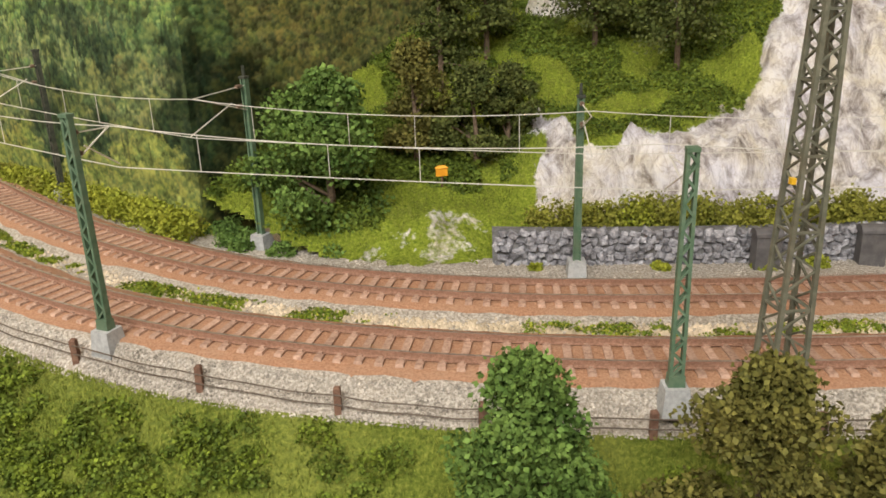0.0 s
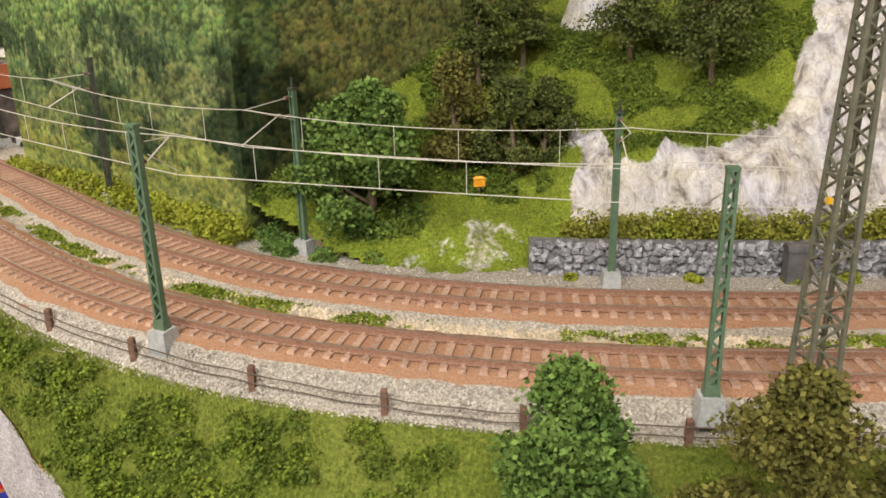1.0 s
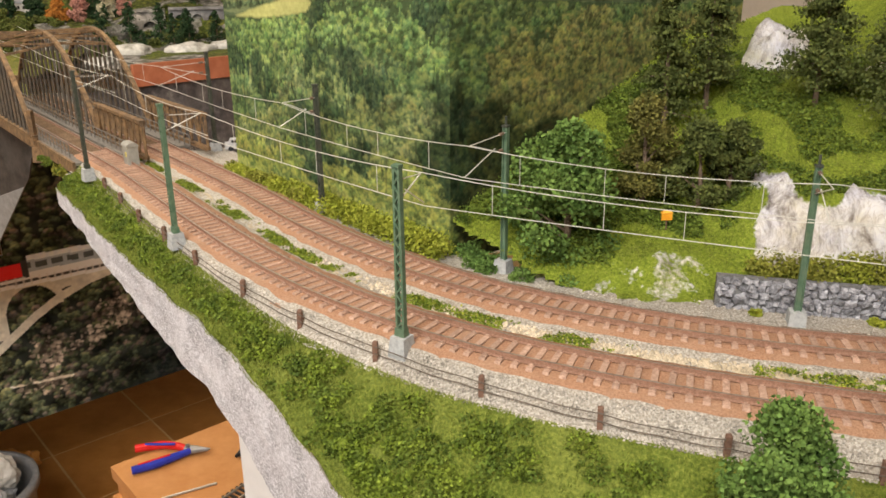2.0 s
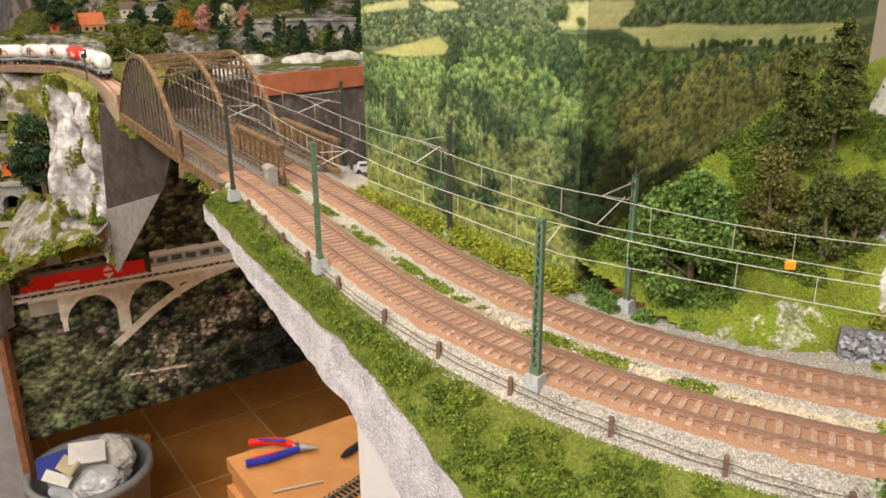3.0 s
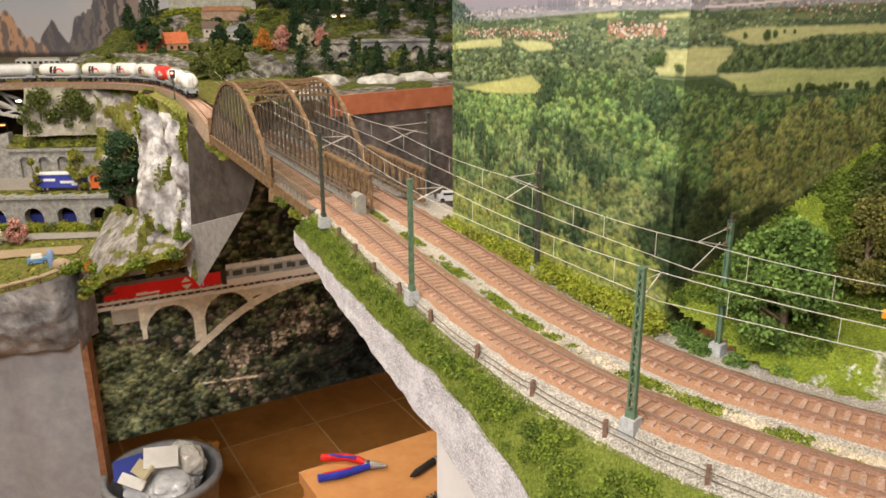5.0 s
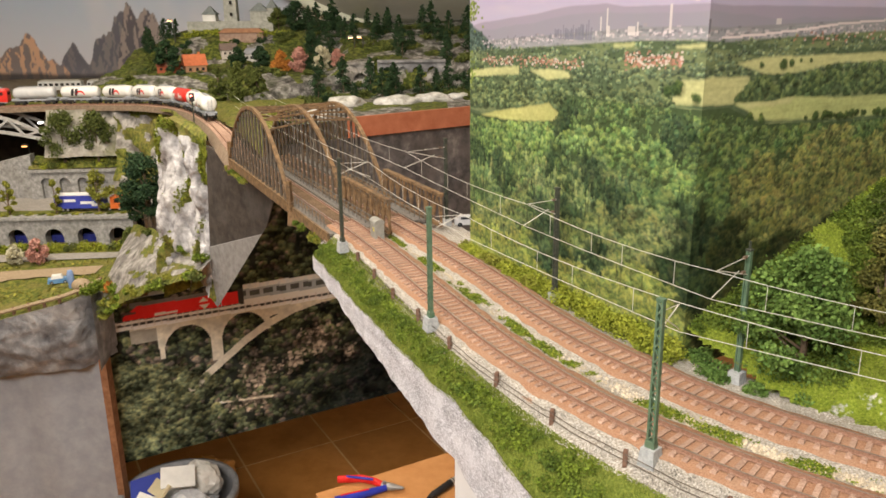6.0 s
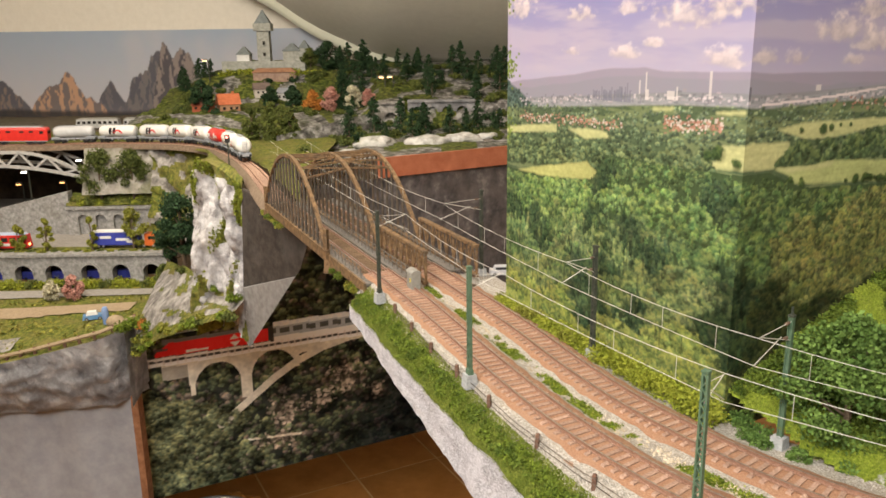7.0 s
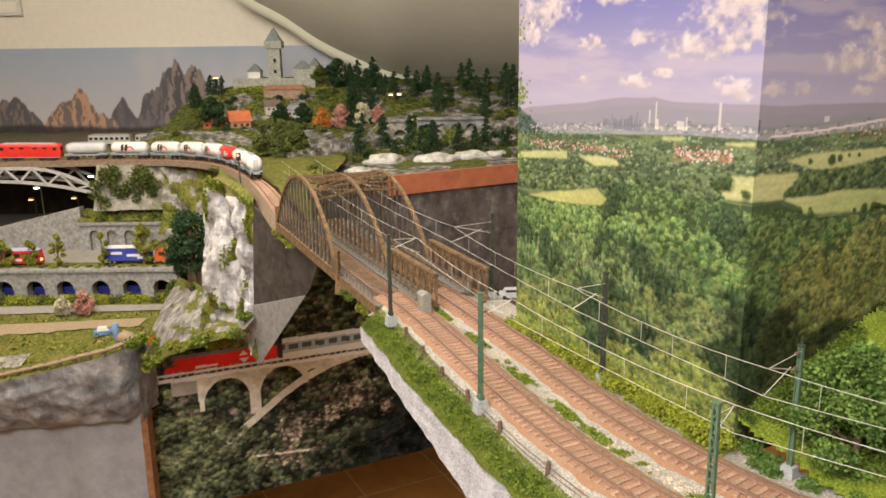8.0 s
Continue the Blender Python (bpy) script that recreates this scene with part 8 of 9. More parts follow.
    coach = (X > 0.478) & (X < 1.3) & (Y > y0 - 0.004)
    k.blend((coach & (Y < y0 + 0.062)) * 1.0, (0.36, 0.41, 0.46))
    k.blend((coach & (Y > y0 + 0.046) & (Y < y0 + 0.062)) * 1.0, (0.66, 0.70, 0.74))
    k.blend((coach & (Y > y0 + 0.022) & (Y < y0 + 0.040) & ((X * 22) % 1 < 0.7)) * 1.0, (0.09, 0.10, 0.10))
    k.blend((coach & (Y < y0 + 0.012)) * 1.0, (0.80, 0.79, 0.76))
    wild = (Y < dk - 0.03) & ~(body | rib) | (Y > dk + 0.09)
    k.p *= np.where(wild, np.clip(3.4 * (k.noise(0.05, 0.035, 5, 72) - 0.5) + 1.0, 0.25, 2.1), 1.0)[..., None]
    k.p *= (1.12 + 0.40 * k.noise(0.01, 0.01, 2, 70))[..., None]
    return np.clip(k.p, 0, 0.95)


PA, PB = np.array([-1.883, 1.584]), np.array([-1.317, 2.302])
pd = (PB - PA) / np.linalg.norm(PB - PA)
SHRINK, HANG = 0.75, -0.816
vp = paint_viaduct(1.36, 0.90)


def poster_at(x):
    return E8 + (PA + pd * (x - 0.05) - E8) * SHRINK


def poster_sheet(x0, x1, y0, y1, label):
    """One hanging sheet of the print, cut from the painting."""
    c = 0.003
    a, b = int(round(x0 / c)), int(round(x1 / c))
    lo, hi = int(round(y0 / c)), int(round(y1 / c))
    picture_panel("viaduct_poster", poster_at(x0), poster_at(x1), HANG + y0 * SHRINK, HANG + y1 * SHRINK, vp[lo:hi, a:b], 0.006, label, "poster")


poster_sheet(0.0, 1.359, 0.0, 0.54, "large printed photo skirt of a stone viaduct with a red engine")
poster_sheet(0.42, 1.359, 0.54, 0.898, "upper printed photo sheet of dark woods above a viaduct")
# battens from which the sheets hang
m = Mesh()
for x, y1 in ((0.16, 0.60), (0.40, 0.90), (0.80, 0.92), (1.2, 0.92)):
    q = poster_at(x) + FW * 0.02
    m.bar((q[0], q[1], HANG + 0.04), (q[0], q[1], HANG + y1 * SHRINK), 0.02, 0.02)
thing("poster_battens", m, POSTWOOD, "brown wooden battens behind the printed sheets", "battens", kind="structure")

# ---- work table with tools under the bridge gap ----
BEECH = surface("orange_beech_veneer", two((0.46, 0.20, 0.065), (0.56, 0.27, 0.10)), 30, 0.3, (0.50, 0.23, 0.08), 5, 0.1, 0.0004, rough=0.4)
C0 = np.array([-0.637, 0.758])
TOPZ = -0.45


def tp(a, b, z=0.0):
    """A point of the cabinet top: a along the poster's way, b across it."""
    q = C0 + pd * a + np.array([pd[1], -pd[0]]) * b
    return (q[0], q[1], TOPZ + z)


t = holder("work_cabinet", pose(*tp(0, 0, 0), 0, 0, math.degrees(math.atan2(pd[1], pd[0]))), "low orange beech cabinet used as a work surface", "cabinet")
part("top", Mesh().box((0.24, -0.26, -0.009), (0.48, 0.52, 0.018)), BEECH, t)
part("body", Mesh().box((0.24, -0.26, -0.368), (0.472, 0.512, 0.70)), BEECH, t)
for k in range(2):
    part("door", Mesh().box((0.001, -0.13 - 0.26 * k, -0.37), (0.012, 0.25, 0.66)), BEECH, t)


def pliers():
    red = surface("red_grip", two((0.55, 0.015, 0.015), (0.70, 0.03, 0.025)), 60, bump=0, rough=0.35)
    blue = surface("blue_grip", two((0.02, 0.03, 0.28), (0.035, 0.05, 0.42)), 60, bump=0, rough=0.35)
    steel = surface("plier_steel", two((0.30, 0.30, 0.31), (0.42, 0.42, 0.43)), 60, bump=0, rough=0.3, metal=0.9)
    t = holder("pliers", pose(-0.548, 0.801, TOPZ + 0.007, 0, 0, 0), "open cutting pliers with red and blue grips", "pliers")
    h = part("red_handle", Mesh().tube([(0.004, 0.0, 0), (-0.018, 0.006, 0), (-0.04, 0.006, 0), (-0.072, -0.009, 0)], [0.0045, 0.0055, 0.0058, 0.0055], 10), red, t, "red plastic grip")
    part("inlay", Mesh().tube([(-0.02, 0.003, 0.005), (-0.06, -0.004, 0.0048)], 0.0018, 6), blue, h)
    h = part("blue_handle", Mesh().tube([(0.004, -0.002, 0), (-0.012, -0.02, 0), (-0.026, -0.037, 0), (-0.050, -0.056, 0)], [0.0045, 0.0055, 0.0058, 0.0055], 10), blue, t, "dark blue plastic grip")
    part("inlay", Mesh().tube([(-0.014, -0.022, 0.005), (-0.044, -0.050, 0.0048)], 0.0018, 6), red, h)
    part("jaw", Mesh().tube([(-0.004, 0.0, 0), (0.008, 0.003, 0), (0.028, 0.007, 0)], [0.006, 0.0055, 0.0012], 8), steel, t, "steel cutting jaw")
    part("jaw", Mesh().tube([(-0.004, -0.002, 0), (0.008, -0.001, 0), (0.027, 0.004, 0)], [0.005, 0.0045, 0.0012], 8), steel, t)
    part("rivet", Mesh().tube([(0, 0, 0.003), (0, 0, 0.008)], 0.003, 10), steel, t)


pliers()
BLACK = surface("black_plastic", two((0.012, 0.012, 0.013), (0.025, 0.025, 0.027)), 60, bump=0, rough=0.35)
STEEL = surface("bright_steel", two((0.50, 0.48, 0.45), (0.62, 0.60, 0.56)), 60, bump=0, rough=0.3, metal=0.8)
t = holder("marker_pen", pose(-0.479, 0.798, TOPZ + 0.006, 0, 0, math.degrees(math.atan2(0.079, 0.026))), "black marker pen lying on the cabinet", "pen")
part("barrel", Mesh().tube([(0, 0, 0), (0.012, 0, 0), (0.055, 0, 0)], [0.002, 0.0052, 0.0055], 12), BLACK, t)
part("cap", Mesh().tube([(0.055, 0, 0), (0.085, 0, 0)], 0.0048, 12), STEEL, t, "pale metal end")
part("band", Mesh().tube([(0.050, 0, 0), (0.053, 0, 0)], 0.0058, 12), STEEL, t)
t = holder("steel_rod", pose(-0.535, 0.704, TOPZ + 0.002, 0, 0, math.degrees(math.atan2(0.04, 0.053))), "thin bright steel rod on the cabinet", "rod")
part("rod", Mesh().tube([(0, 0, 0), (0.067, 0, 0)], 0.0016, 8), STEEL, t)
t = holder("track_piece", pose(-0.44, 0.735, TOPZ + 0.001, 0, 0, math.degrees(math.atan2(0.059, 0.027))), "loose straight piece of model track on the cabinet", "track piece")
for d in (-0.00825, 0.00825):
    part("rail", Mesh().box((0.04, d, 0.0035), (0.15, 0.0012, 0.003)), STEEL, t)
for i in range(20):
    part("sleeper", Mesh().box((-0.03 + 0.0073 * i, 0, 0.0012), (0.003, 0.030, 0.002)), BLACK, t)
# white leg that carries the near layout
WHITEPAINT = surface("white_board_paint", two((0.72, 0.72, 0.73), (0.80, 0.80, 0.81)), 20, bump=0.05)
t = holder("support_leg", pose(-0.268, 0.472, FLOOR, 0, 0, math.degrees(math.atan2(pd[1], pd[0]))), "white painted board leg under the near layout", "leg")
part("board", Mesh().box((0, -0.03, 0.56), (0.06, 0.10, 1.12)), WHITEPAINT, t)


# ---- waste bin ----
def waste_bin():
    t = holder("waste_bin", pose(-1.285, 1.175, FLOOR + 0.002), "grey waste bin filled with white plastic bags and packets", "waste bin")
    grey = surface("grey_bin_plastic", two((0.20, 0.20, 0.21), (0.28, 0.28, 0.29)), 60, bump=0.05, rough=0.45)
    H, R1, R0 = 0.31, 0.130, 0.100
    prof = [(R0 * 0.2, 0.0), (R0, 0.0), (R1 - 0.003, H - 0.02), (R1 + 0.006, H - 0.02), (R1 + 0.006, H), (R1 - 0.006, H), (R1 - 0.008, H - 0.02), (R0 - 0.006, 0.01), (R0 * 0.2, 0.01)]
    n = 40
    m = Mesh()
    m.sweep([[(r_ * math.cos(a), r_ * math.sin(a), z) for r_, z in prof] for a in np.linspace(0, 2 * math.pi, n + 1)], closed=False)
    part("body", m, grey, t, smooth=True)
    bag = surface("white_plastic_bag", two((0.56, 0.57, 0.60), (0.78, 0.78, 0.80)), 16, bump=0.5, depth=0.006, rough=0.16, spec=0.6)
    specs = [((0.0, 0.0, H - 0.05), (0.085, 0.08, 0.04), bag, "crumpled white plastic bag"), ((0.04, -0.02, H - 0.02), (0.05, 0.05, 0.035), bag, "crumpled white plastic bag"), ((-0.05, 0.03, H - 0.025), (0.045, 0.05, 0.03), bag, "crumpled white plastic bag"), ((0.03, 0.05, H + 0.005), (0.05, 0.035, 0.045), surface("clear_wrap", two((0.62, 0.60, 0.56), (0.75, 0.73, 0.68)), 12, bump=0.4, depth=0.01, rough=0.12, spec=0.8), "crumpled clear wrapping")]
    for k, (c, s, mt_, lb) in enumerate(specs):
        b = bmesh.new()
        bmesh.ops.create_icosphere(b, subdivisions=4, radius=1)
        m = Mesh()
        for v in b.verts:
            q = v.co.copy()
            f = 1 + 0.22 * noise.fractal((q.x * 1.4 + 9 * k, q.y * 1.4, q.z * 1.4), 0.9, 2.3, 4)
            m.v.append((c[0] + q.x * s[0] * f, c[1] + q.y * s[1] * f, c[2] + q.z * s[2] * f))
        m.f = [tuple(v.index for v in f.verts) for f in b.faces]
        m.mi = [0] * len(m.f)
        b.free()
        part("bag", m, mt_, t, lb)
    for k, (x, y, z, w, h, a, col) in enumerate(((-0.055, -0.045, H + 0.02, 0.07, 0.05, 30, (0.04, 0.06, 0.32)), (-0.01, -0.05, H + 0.03, 0.06, 0.035, -20, (0.66, 0.58, 0.38)), (0.02, -0.02, H + 0.05, 0.075, 0.05, 40, (0.78, 0.77, 0.74)), (-0.02, -0.075, H + 0.01, 0.06, 0.025, 10, (0.76, 0.74, 0.70)))):
        mt_ = surface("packet_paper", two(tuple(c_ * 0.85 for c_ in col), col), 30, bump=0.1, rough=0.4)
        m = Mesh()
        m.box((x, y, z), (w, h, 0.006), Euler((radians(38), radians(10 * k - 15), radians(a))).to_matrix())
        part("packet", m, mt_, t)
    lab = surface("red_label", two((0.5, 0.02, 0.02), (0.62, 0.04, 0.03)), 30, bump=0)
    m = Mesh()
    m.sweep([[((R1 + 0.0005 - 0.0035 * (0.28 - z) / 0.1) * math.cos(a), (R1 + 0.0005 - 0.0035 * (0.28 - z) / 0.1) * math.sin(a), z) for z in (0.22, 0.25)] for a in np.linspace(-1.1, -0.75, 6)], closed=False)
    part("label", m, lab, t, "red label strip")


waste_bin()
t = holder("storage_box", pose(-1.47, 1.42, FLOOR + 0.002, 0, 0, 52), "small pale box beside the poster's foot", "box")
part("body", Mesh().box((0, 0, 0.05), (0.12, 0.10, 0.10)), BOARDWHITE, t)
t = holder("paper_sack", pose(-1.56, 1.555, FLOOR + 0.002, 0, 0, 50), "crumpled golden-brown paper sack behind the bin", "sack")
b = bmesh.new()
bmesh.ops.create_icosphere(b, subdivisions=4, radius=1)
m = Mesh()
for v in b.verts:
    f = 1 + 0.4 * noise.fractal((v.co.x * 1.5, v.co.y * 1.5, v.co.z * 1.5 + 4), 0.9, 2.3, 4)
    m.v.append((v.co.x * 0.085 * f, v.co.y * 0.05 * f, 0.05 + max(-0.05, v.co.z * 0.06 * f)))
m.f = [tuple(v.index for v in f.verts) for f in b.faces]
m.mi = [0] * len(m.f)
b.free()
part("sack_body", m, surface("golden_paper", two((0.45, 0.20, 0.04), (0.62, 0.32, 0.09)), 20, bump=0.4, depth=0.006, rough=0.35), t)


# ---- road vehicles on the far layout ----
def wheel_pair(parent, xs, r_, w_, y_):
    for x in xs:
        for s in (-1, 1):
            tyre = part("wheel", Mesh().tube([(x, s * y_, r_), (x, s * (y_ - w_), r_)], r_, 12), VOID, parent)
            part("rim", Mesh().tube([(x, s * (y_ + 0.0006), r_), (x, s * (y_ - w_), r_)], r_ * 0.55, 10), BOXGREY, tyre)


def truck():
    t = holder("articulated_truck", WP(-0.83, 2.10, -0.287), "dark blue model truck trailer with an orange cab", "truck")
    wht = surface("truck_white", two((0.70, 0.70, 0.72), (0.8, 0.8, 0.8)), 40, bump=0)
    org = surface("truck_orange", two((0.62, 0.13, 0.03), (0.75, 0.2, 0.05)), 40, bump=0, rough=0.35)
    bl = surface("truck_blue", two((0.04, 0.05, 0.30), (0.06, 0.08, 0.42)), 40, bump=0, rough=0.35)
    part("trailer", Mesh().box((-0.02, 0, 0.026), (0.125, 0.028, 0.034)), bl, t)
    part("trailer_roof", Mesh().box((-0.02, 0, 0.0445), (0.127, 0.029, 0.003)), wht, t)
    part("tail_door", Mesh().box((-0.084, 0, 0.026), (0.003, 0.029, 0.034)), bl, t)
    for k, (x, w) in enumerate(((-0.045, 0.03), (0.0, 0.036), (0.02, 0.02))):
        part("panel_stripe", Mesh().box((x, -0.0145, 0.030 - 0.006 * k), (w, 0.001, 0.007)), wht, t)
    part("chassis", Mesh().box((0.0, 0, 0.008), (0.16, 0.018, 0.005)), VOID, t)
    c = part("cab", Mesh().box((0.072, 0, 0.022), (0.030, 0.028, 0.032), top=0.93), org, t, "orange cab")
    part("windscreen", Mesh().box((0.0862, 0, 0.027), (0.003, 0.024, 0.011)), VOID, c)
    part("side_window", Mesh().box((0.075, -0.0138, 0.027), (0.014, 0.001, 0.009)), VOID, c)
    wheel_pair(t, (-0.065, -0.053, 0.055, 0.08), 0.0055, 0.005, 0.0135)


truck()


def bus():
    t = holder("articulated_bus", WP(-1.165, 2.10, -0.287), "red model bus with a pale blue roof line", "bus")
    red = surface("bus_red", two((0.55, 0.03, 0.03), (0.70, 0.05, 0.04)), 40, bump=0, rough=0.35)
    part("body", Mesh().box((0, 0, 0.022), (0.165, 0.029, 0.034), top=0.95), red, t)
    part("roof", Mesh().box((0, 0, 0.0405), (0.155, 0.025, 0.004), top=0.9), surface("bus_roof", two((0.38, 0.44, 0.60), (0.48, 0.54, 0.68)), 40, bump=0), t)
    for k in range(7):
        part("window", Mesh().box((-0.066 + 0.022 * k, -0.0142, 0.027), (0.016, 0.001, 0.011)), VOID, t)
    for x in (-0.05, 0.02):
        part("white_panel", Mesh().box((x, -0.0148, 0.014), (0.03, 0.001, 0.007)), BOARDWHITE, t)
    part("tail_lamp", Mesh().box((0.0835, -0.006, 0.014), (0.002, 0.006, 0.005)), GLOW, t, "lit orange lamp")
    wheel_pair(t, (-0.055, 0.0, 0.055), 0.0055, 0.005, 0.014)


bus()
t = holder("model_car", WP(-0.785, 1.755, meadow(-0.785, 0.36)[2], 20), "small blue and white model car on the meadow", "car")
part("body", Mesh().box((0, 0, 0.008), (0.046, 0.019, 0.010), top=0.93), surface("car_blue", two((0.10, 0.22, 0.40), (0.16, 0.3, 0.5)), 40, bump=0, rough=0.3), t)
part("cabin", Mesh().box((-0.002, 0, 0.0165), (0.026, 0.017, 0.009), top=0.75), BOARDWHITE, t)
wheel_pair(t, (-0.014, 0.014), 0.0042, 0.004, 0.0095)
# a plain standing model shape beside it
m = Mesh()
m.tube([(0, 0, 0), (0, 0, 0.022), (0, 0, 0.034), (0, 0, 0.040)], [0.006, 0.0075, 0.007, 0.005], 10)
ob = thing("model_post", m, surface("blue_white_post", two((0.16, 0.26, 0.5), (0.30, 0.4, 0.62)), 30, bump=0), "small plain blue model post on the meadow", "post")
ob.matrix_world = WP(-0.742, 1.72, meadow(-0.742, 0.3)[2] - 0.001)
m = Mesh()
b = bmesh.new()
bmesh.ops.create_uvsphere(b, u_segments=14, v_segments=8, radius=1)
m.v = [(v.co.x * 0.022, v.co.y * 0.014, 0.006 + max(-0.008, v.co.z * 0.017)) for v in b.verts]
m.f = [tuple(v.index for v in f.verts) for f in b.faces]
m.mi = [0] * len(m.f)
b.free()
ob = thing("hay_heap", m, SAND, "pale heap of hay on the meadow", "hay heap", smooth=True)
ob.matrix_world = WP(-0.712, 1.70, meadow(-0.712, 0.28)[2])


# ---- the goods train on the far curve ----
TANKWHITE = surface("white_tank_paint", two((0.70, 0.69, 0.66), (0.78, 0.77, 0.74)), 40, 0.2, (0.55, 0.52, 0.48), 60, 0, rough=0.35)
TANKGREY = surface("light_grey_tank_paint", two((0.46, 0.47, 0.48), (0.56, 0.57, 0.58)), 40, 0.2, (0.40, 0.39, 0.37), 60, 0, rough=0.35)
TANKRED = surface("red_tank_paint", two((0.56, 0.025, 0.02), (0.66, 0.04, 0.03)), 40, 0, bump=0, rough=0.3)
FRAMEGREY = surface("grey_wagon_frame", two((0.28, 0.30, 0.33), (0.38, 0.40, 0.43)), 90, 0.3, (0.22, 0.2, 0.18), 90, 0.1, 0.0002, rough=0.6)
BLACKM = surface("black_bogie", two((0.015, 0.015, 0.016), (0.04, 0.038, 0.036)), 120, bump=0.1, rough=0.6)
YELLOW = surface("yellow_lever", two((0.70, 0.42, 0.02), (0.8, 0.5, 0.04)), 60, bump=0, rough=0.4)
REDMARK = surface("red_marking", two((0.60, 0.02, 0.02), (0.70, 0.035, 0.03)), 60, bump=0, rough=0.4)
DARKMARK = surface("black_marking", two((0.015, 0.015, 0.02), (0.03, 0.03, 0.035)), 60, bump=0, rough=0.4)


def tank_patch(pts, r_, zc, side=-1):
    """A flat marking bent onto the tank: pts are (x, height above the axis)."""
    out = []
    for x, h in pts:
        h = max(-r_ * 0.95, min(r_ * 0.95, h))
        out.append((x, side * (math.sqrt(r_ * r_ - h * h) + 0.00025), zc + h))
    return out


def tank_quad(mesh, pts, r_, zc, side=-1):
    """A four-cornered marking in eight bands that follow the tank's curve."""
    (ax, ah), (bx, bh), (cx, ch), (dx, dh) = pts
    edge = []
    for k in range(9):
        t_ = k / 8
        edge += [(ax + (dx - ax) * t_, ah + (dh - ah) * t_), (bx + (cx - bx) * t_, bh + (ch - bh) * t_)]
    return mesh.add(tank_patch(edge, r_, zc, side), [(2 * k, 2 * k + 1, 2 * k + 3, 2 * k + 2) for k in range(8)])


def tank_wagon(kind):
    names = {"cement": "white cement tank wagon with a red triangle marking", "arc": "white tank wagon with red and black arc markings", "red": "bright red tank wagon with white markings", "grey": "light grey tank wagon with plain sides"}
    t = holder("tank_wagon", Matrix.Identity(4), names[kind], "tank wagon", "goods train")
    tank = {"cement": TANKWHITE, "arc": TANKWHITE, "red": TANKRED, "grey": TANKGREY}[kind]
    R_, ZC, HL = 0.0168, 0.0325, 0.0575
    prof = [(-HL, 0.0005), (-HL + 0.0004, 0.008), (-HL + 0.002, 0.0125), (-HL + 0.006, 0.0150), (-HL + 0.016, R_), (HL - 0.016, R_), (HL - 0.006, 0.0150), (HL - 0.002, 0.0125), (HL - 0.0004, 0.008), (HL, 0.0005)]
    m = Mesh()
    m.sweep([[(x, r_ * math.cos(a), ZC + r_ * math.sin(a)) for a in np.linspace(0, 2 * math.pi, 29)[:-1]] for x, r_ in prof])
    body = part("tank", m, tank, t, smooth=True)
    m = Mesh()
    m.box((0.006, 0, ZC + R_ + 0.0012), (0.075, 0.009, 0.0008))
    for k in range(4):
        m.box((-0.024 + 0.02 * k, 0, ZC + R_ + 0.0003), (0.005, 0.005, 0.003))
    part("roof_walkway", m, FRAMEGREY, body, "grey roof walkway with hatches")
    m = Mesh()
    for s in (-1, 1):
        m.box((0, s * 0.0095, 0.0135), (0.124, 0.0018, 0.0042))
        for e in (-1, 1):
            m.box((e * 0.050, s * 0.0105, 0.0165), (0.024, 0.004, 0.004))
    for e in (-1, 1):
        m.box((e * 0.0615, 0, 0.0135), (0.002, 0.026, 0.0055))
        m.box((e * 0.046, 0, 0.0165), (0.012, 0.022, 0.006))
    for x in (-0.02, 0.0, 0.02):
        m.box((x, 0, 0.011), (0.0025, 0.016, 0.009))
    part("frame", m, FRAMEGREY, t)
    for e in (-1, 1):
        for s in (-1, 1):
            m = Mesh()
            m.tube([(e * 0.0625, s * 0.0095, 0.0135), (e * 0.0672, s * 0.0095, 0.0135)], 0.0011, 8)
            m.tube([(e * 0.0668, s * 0.0095, 0.0135), (e * 0.0675, s * 0.0095, 0.0135)], 0.0026, 10)
            part("buffer", m, BLACKM, t)
        m = Mesh()
        for s in (-1, 1):
            m.tube([(e * 0.0600, s * 0.004, 0.016), (e * 0.0600, s * 0.004, 0.045)], 0.0004, 5)
        for k in range(8):
            m.tube([(e * 0.0600, -0.004, 0.018 + 0.0036 * k), (e * 0.0600, 0.004, 0.018 + 0.0036 * k)], 0.0003, 5)
        part("ladder", m, FRAMEGREY, t)
        bg = Mesh()
        for s in (-1, 1):
            bg.box((e * 0.042, s * 0.0112, 0.0068), (0.027, 0.002, 0.0036), top=0.8)
            for k in (-1, 1):
                bg.box((e * 0.042 + k * 0.0104, s * 0.0117, 0.0056), (0.005, 0.0024, 0.0042))
        bg.box((e * 0.042, 0, 0.0085), (0.007, 0.022, 0.003))
        bo = part("bogie", bg, BLACKM, t)
        for k in (-1, 1):
            for s in (-1, 1):
                w_ = Mesh()
                w_.tube([(e * 0.042 + k * 0.0104, s * 0.0095, 0.0053), (e * 0.042 + k * 0.0104, s * 0.0072, 0.0053)], 0.0053, 16)
                part("wheel", w_, BLACKM, bo)
        part("brake_lever", Mesh().box((e * 0.042, -0.0126, 0.0068), (0.009, 0.0006, 0.0016)), YELLOW, bo)
    part("coupling", Mesh().box((0.0, 0, 0.0085), (0.134, 0.003, 0.002)), BLACKM, t)
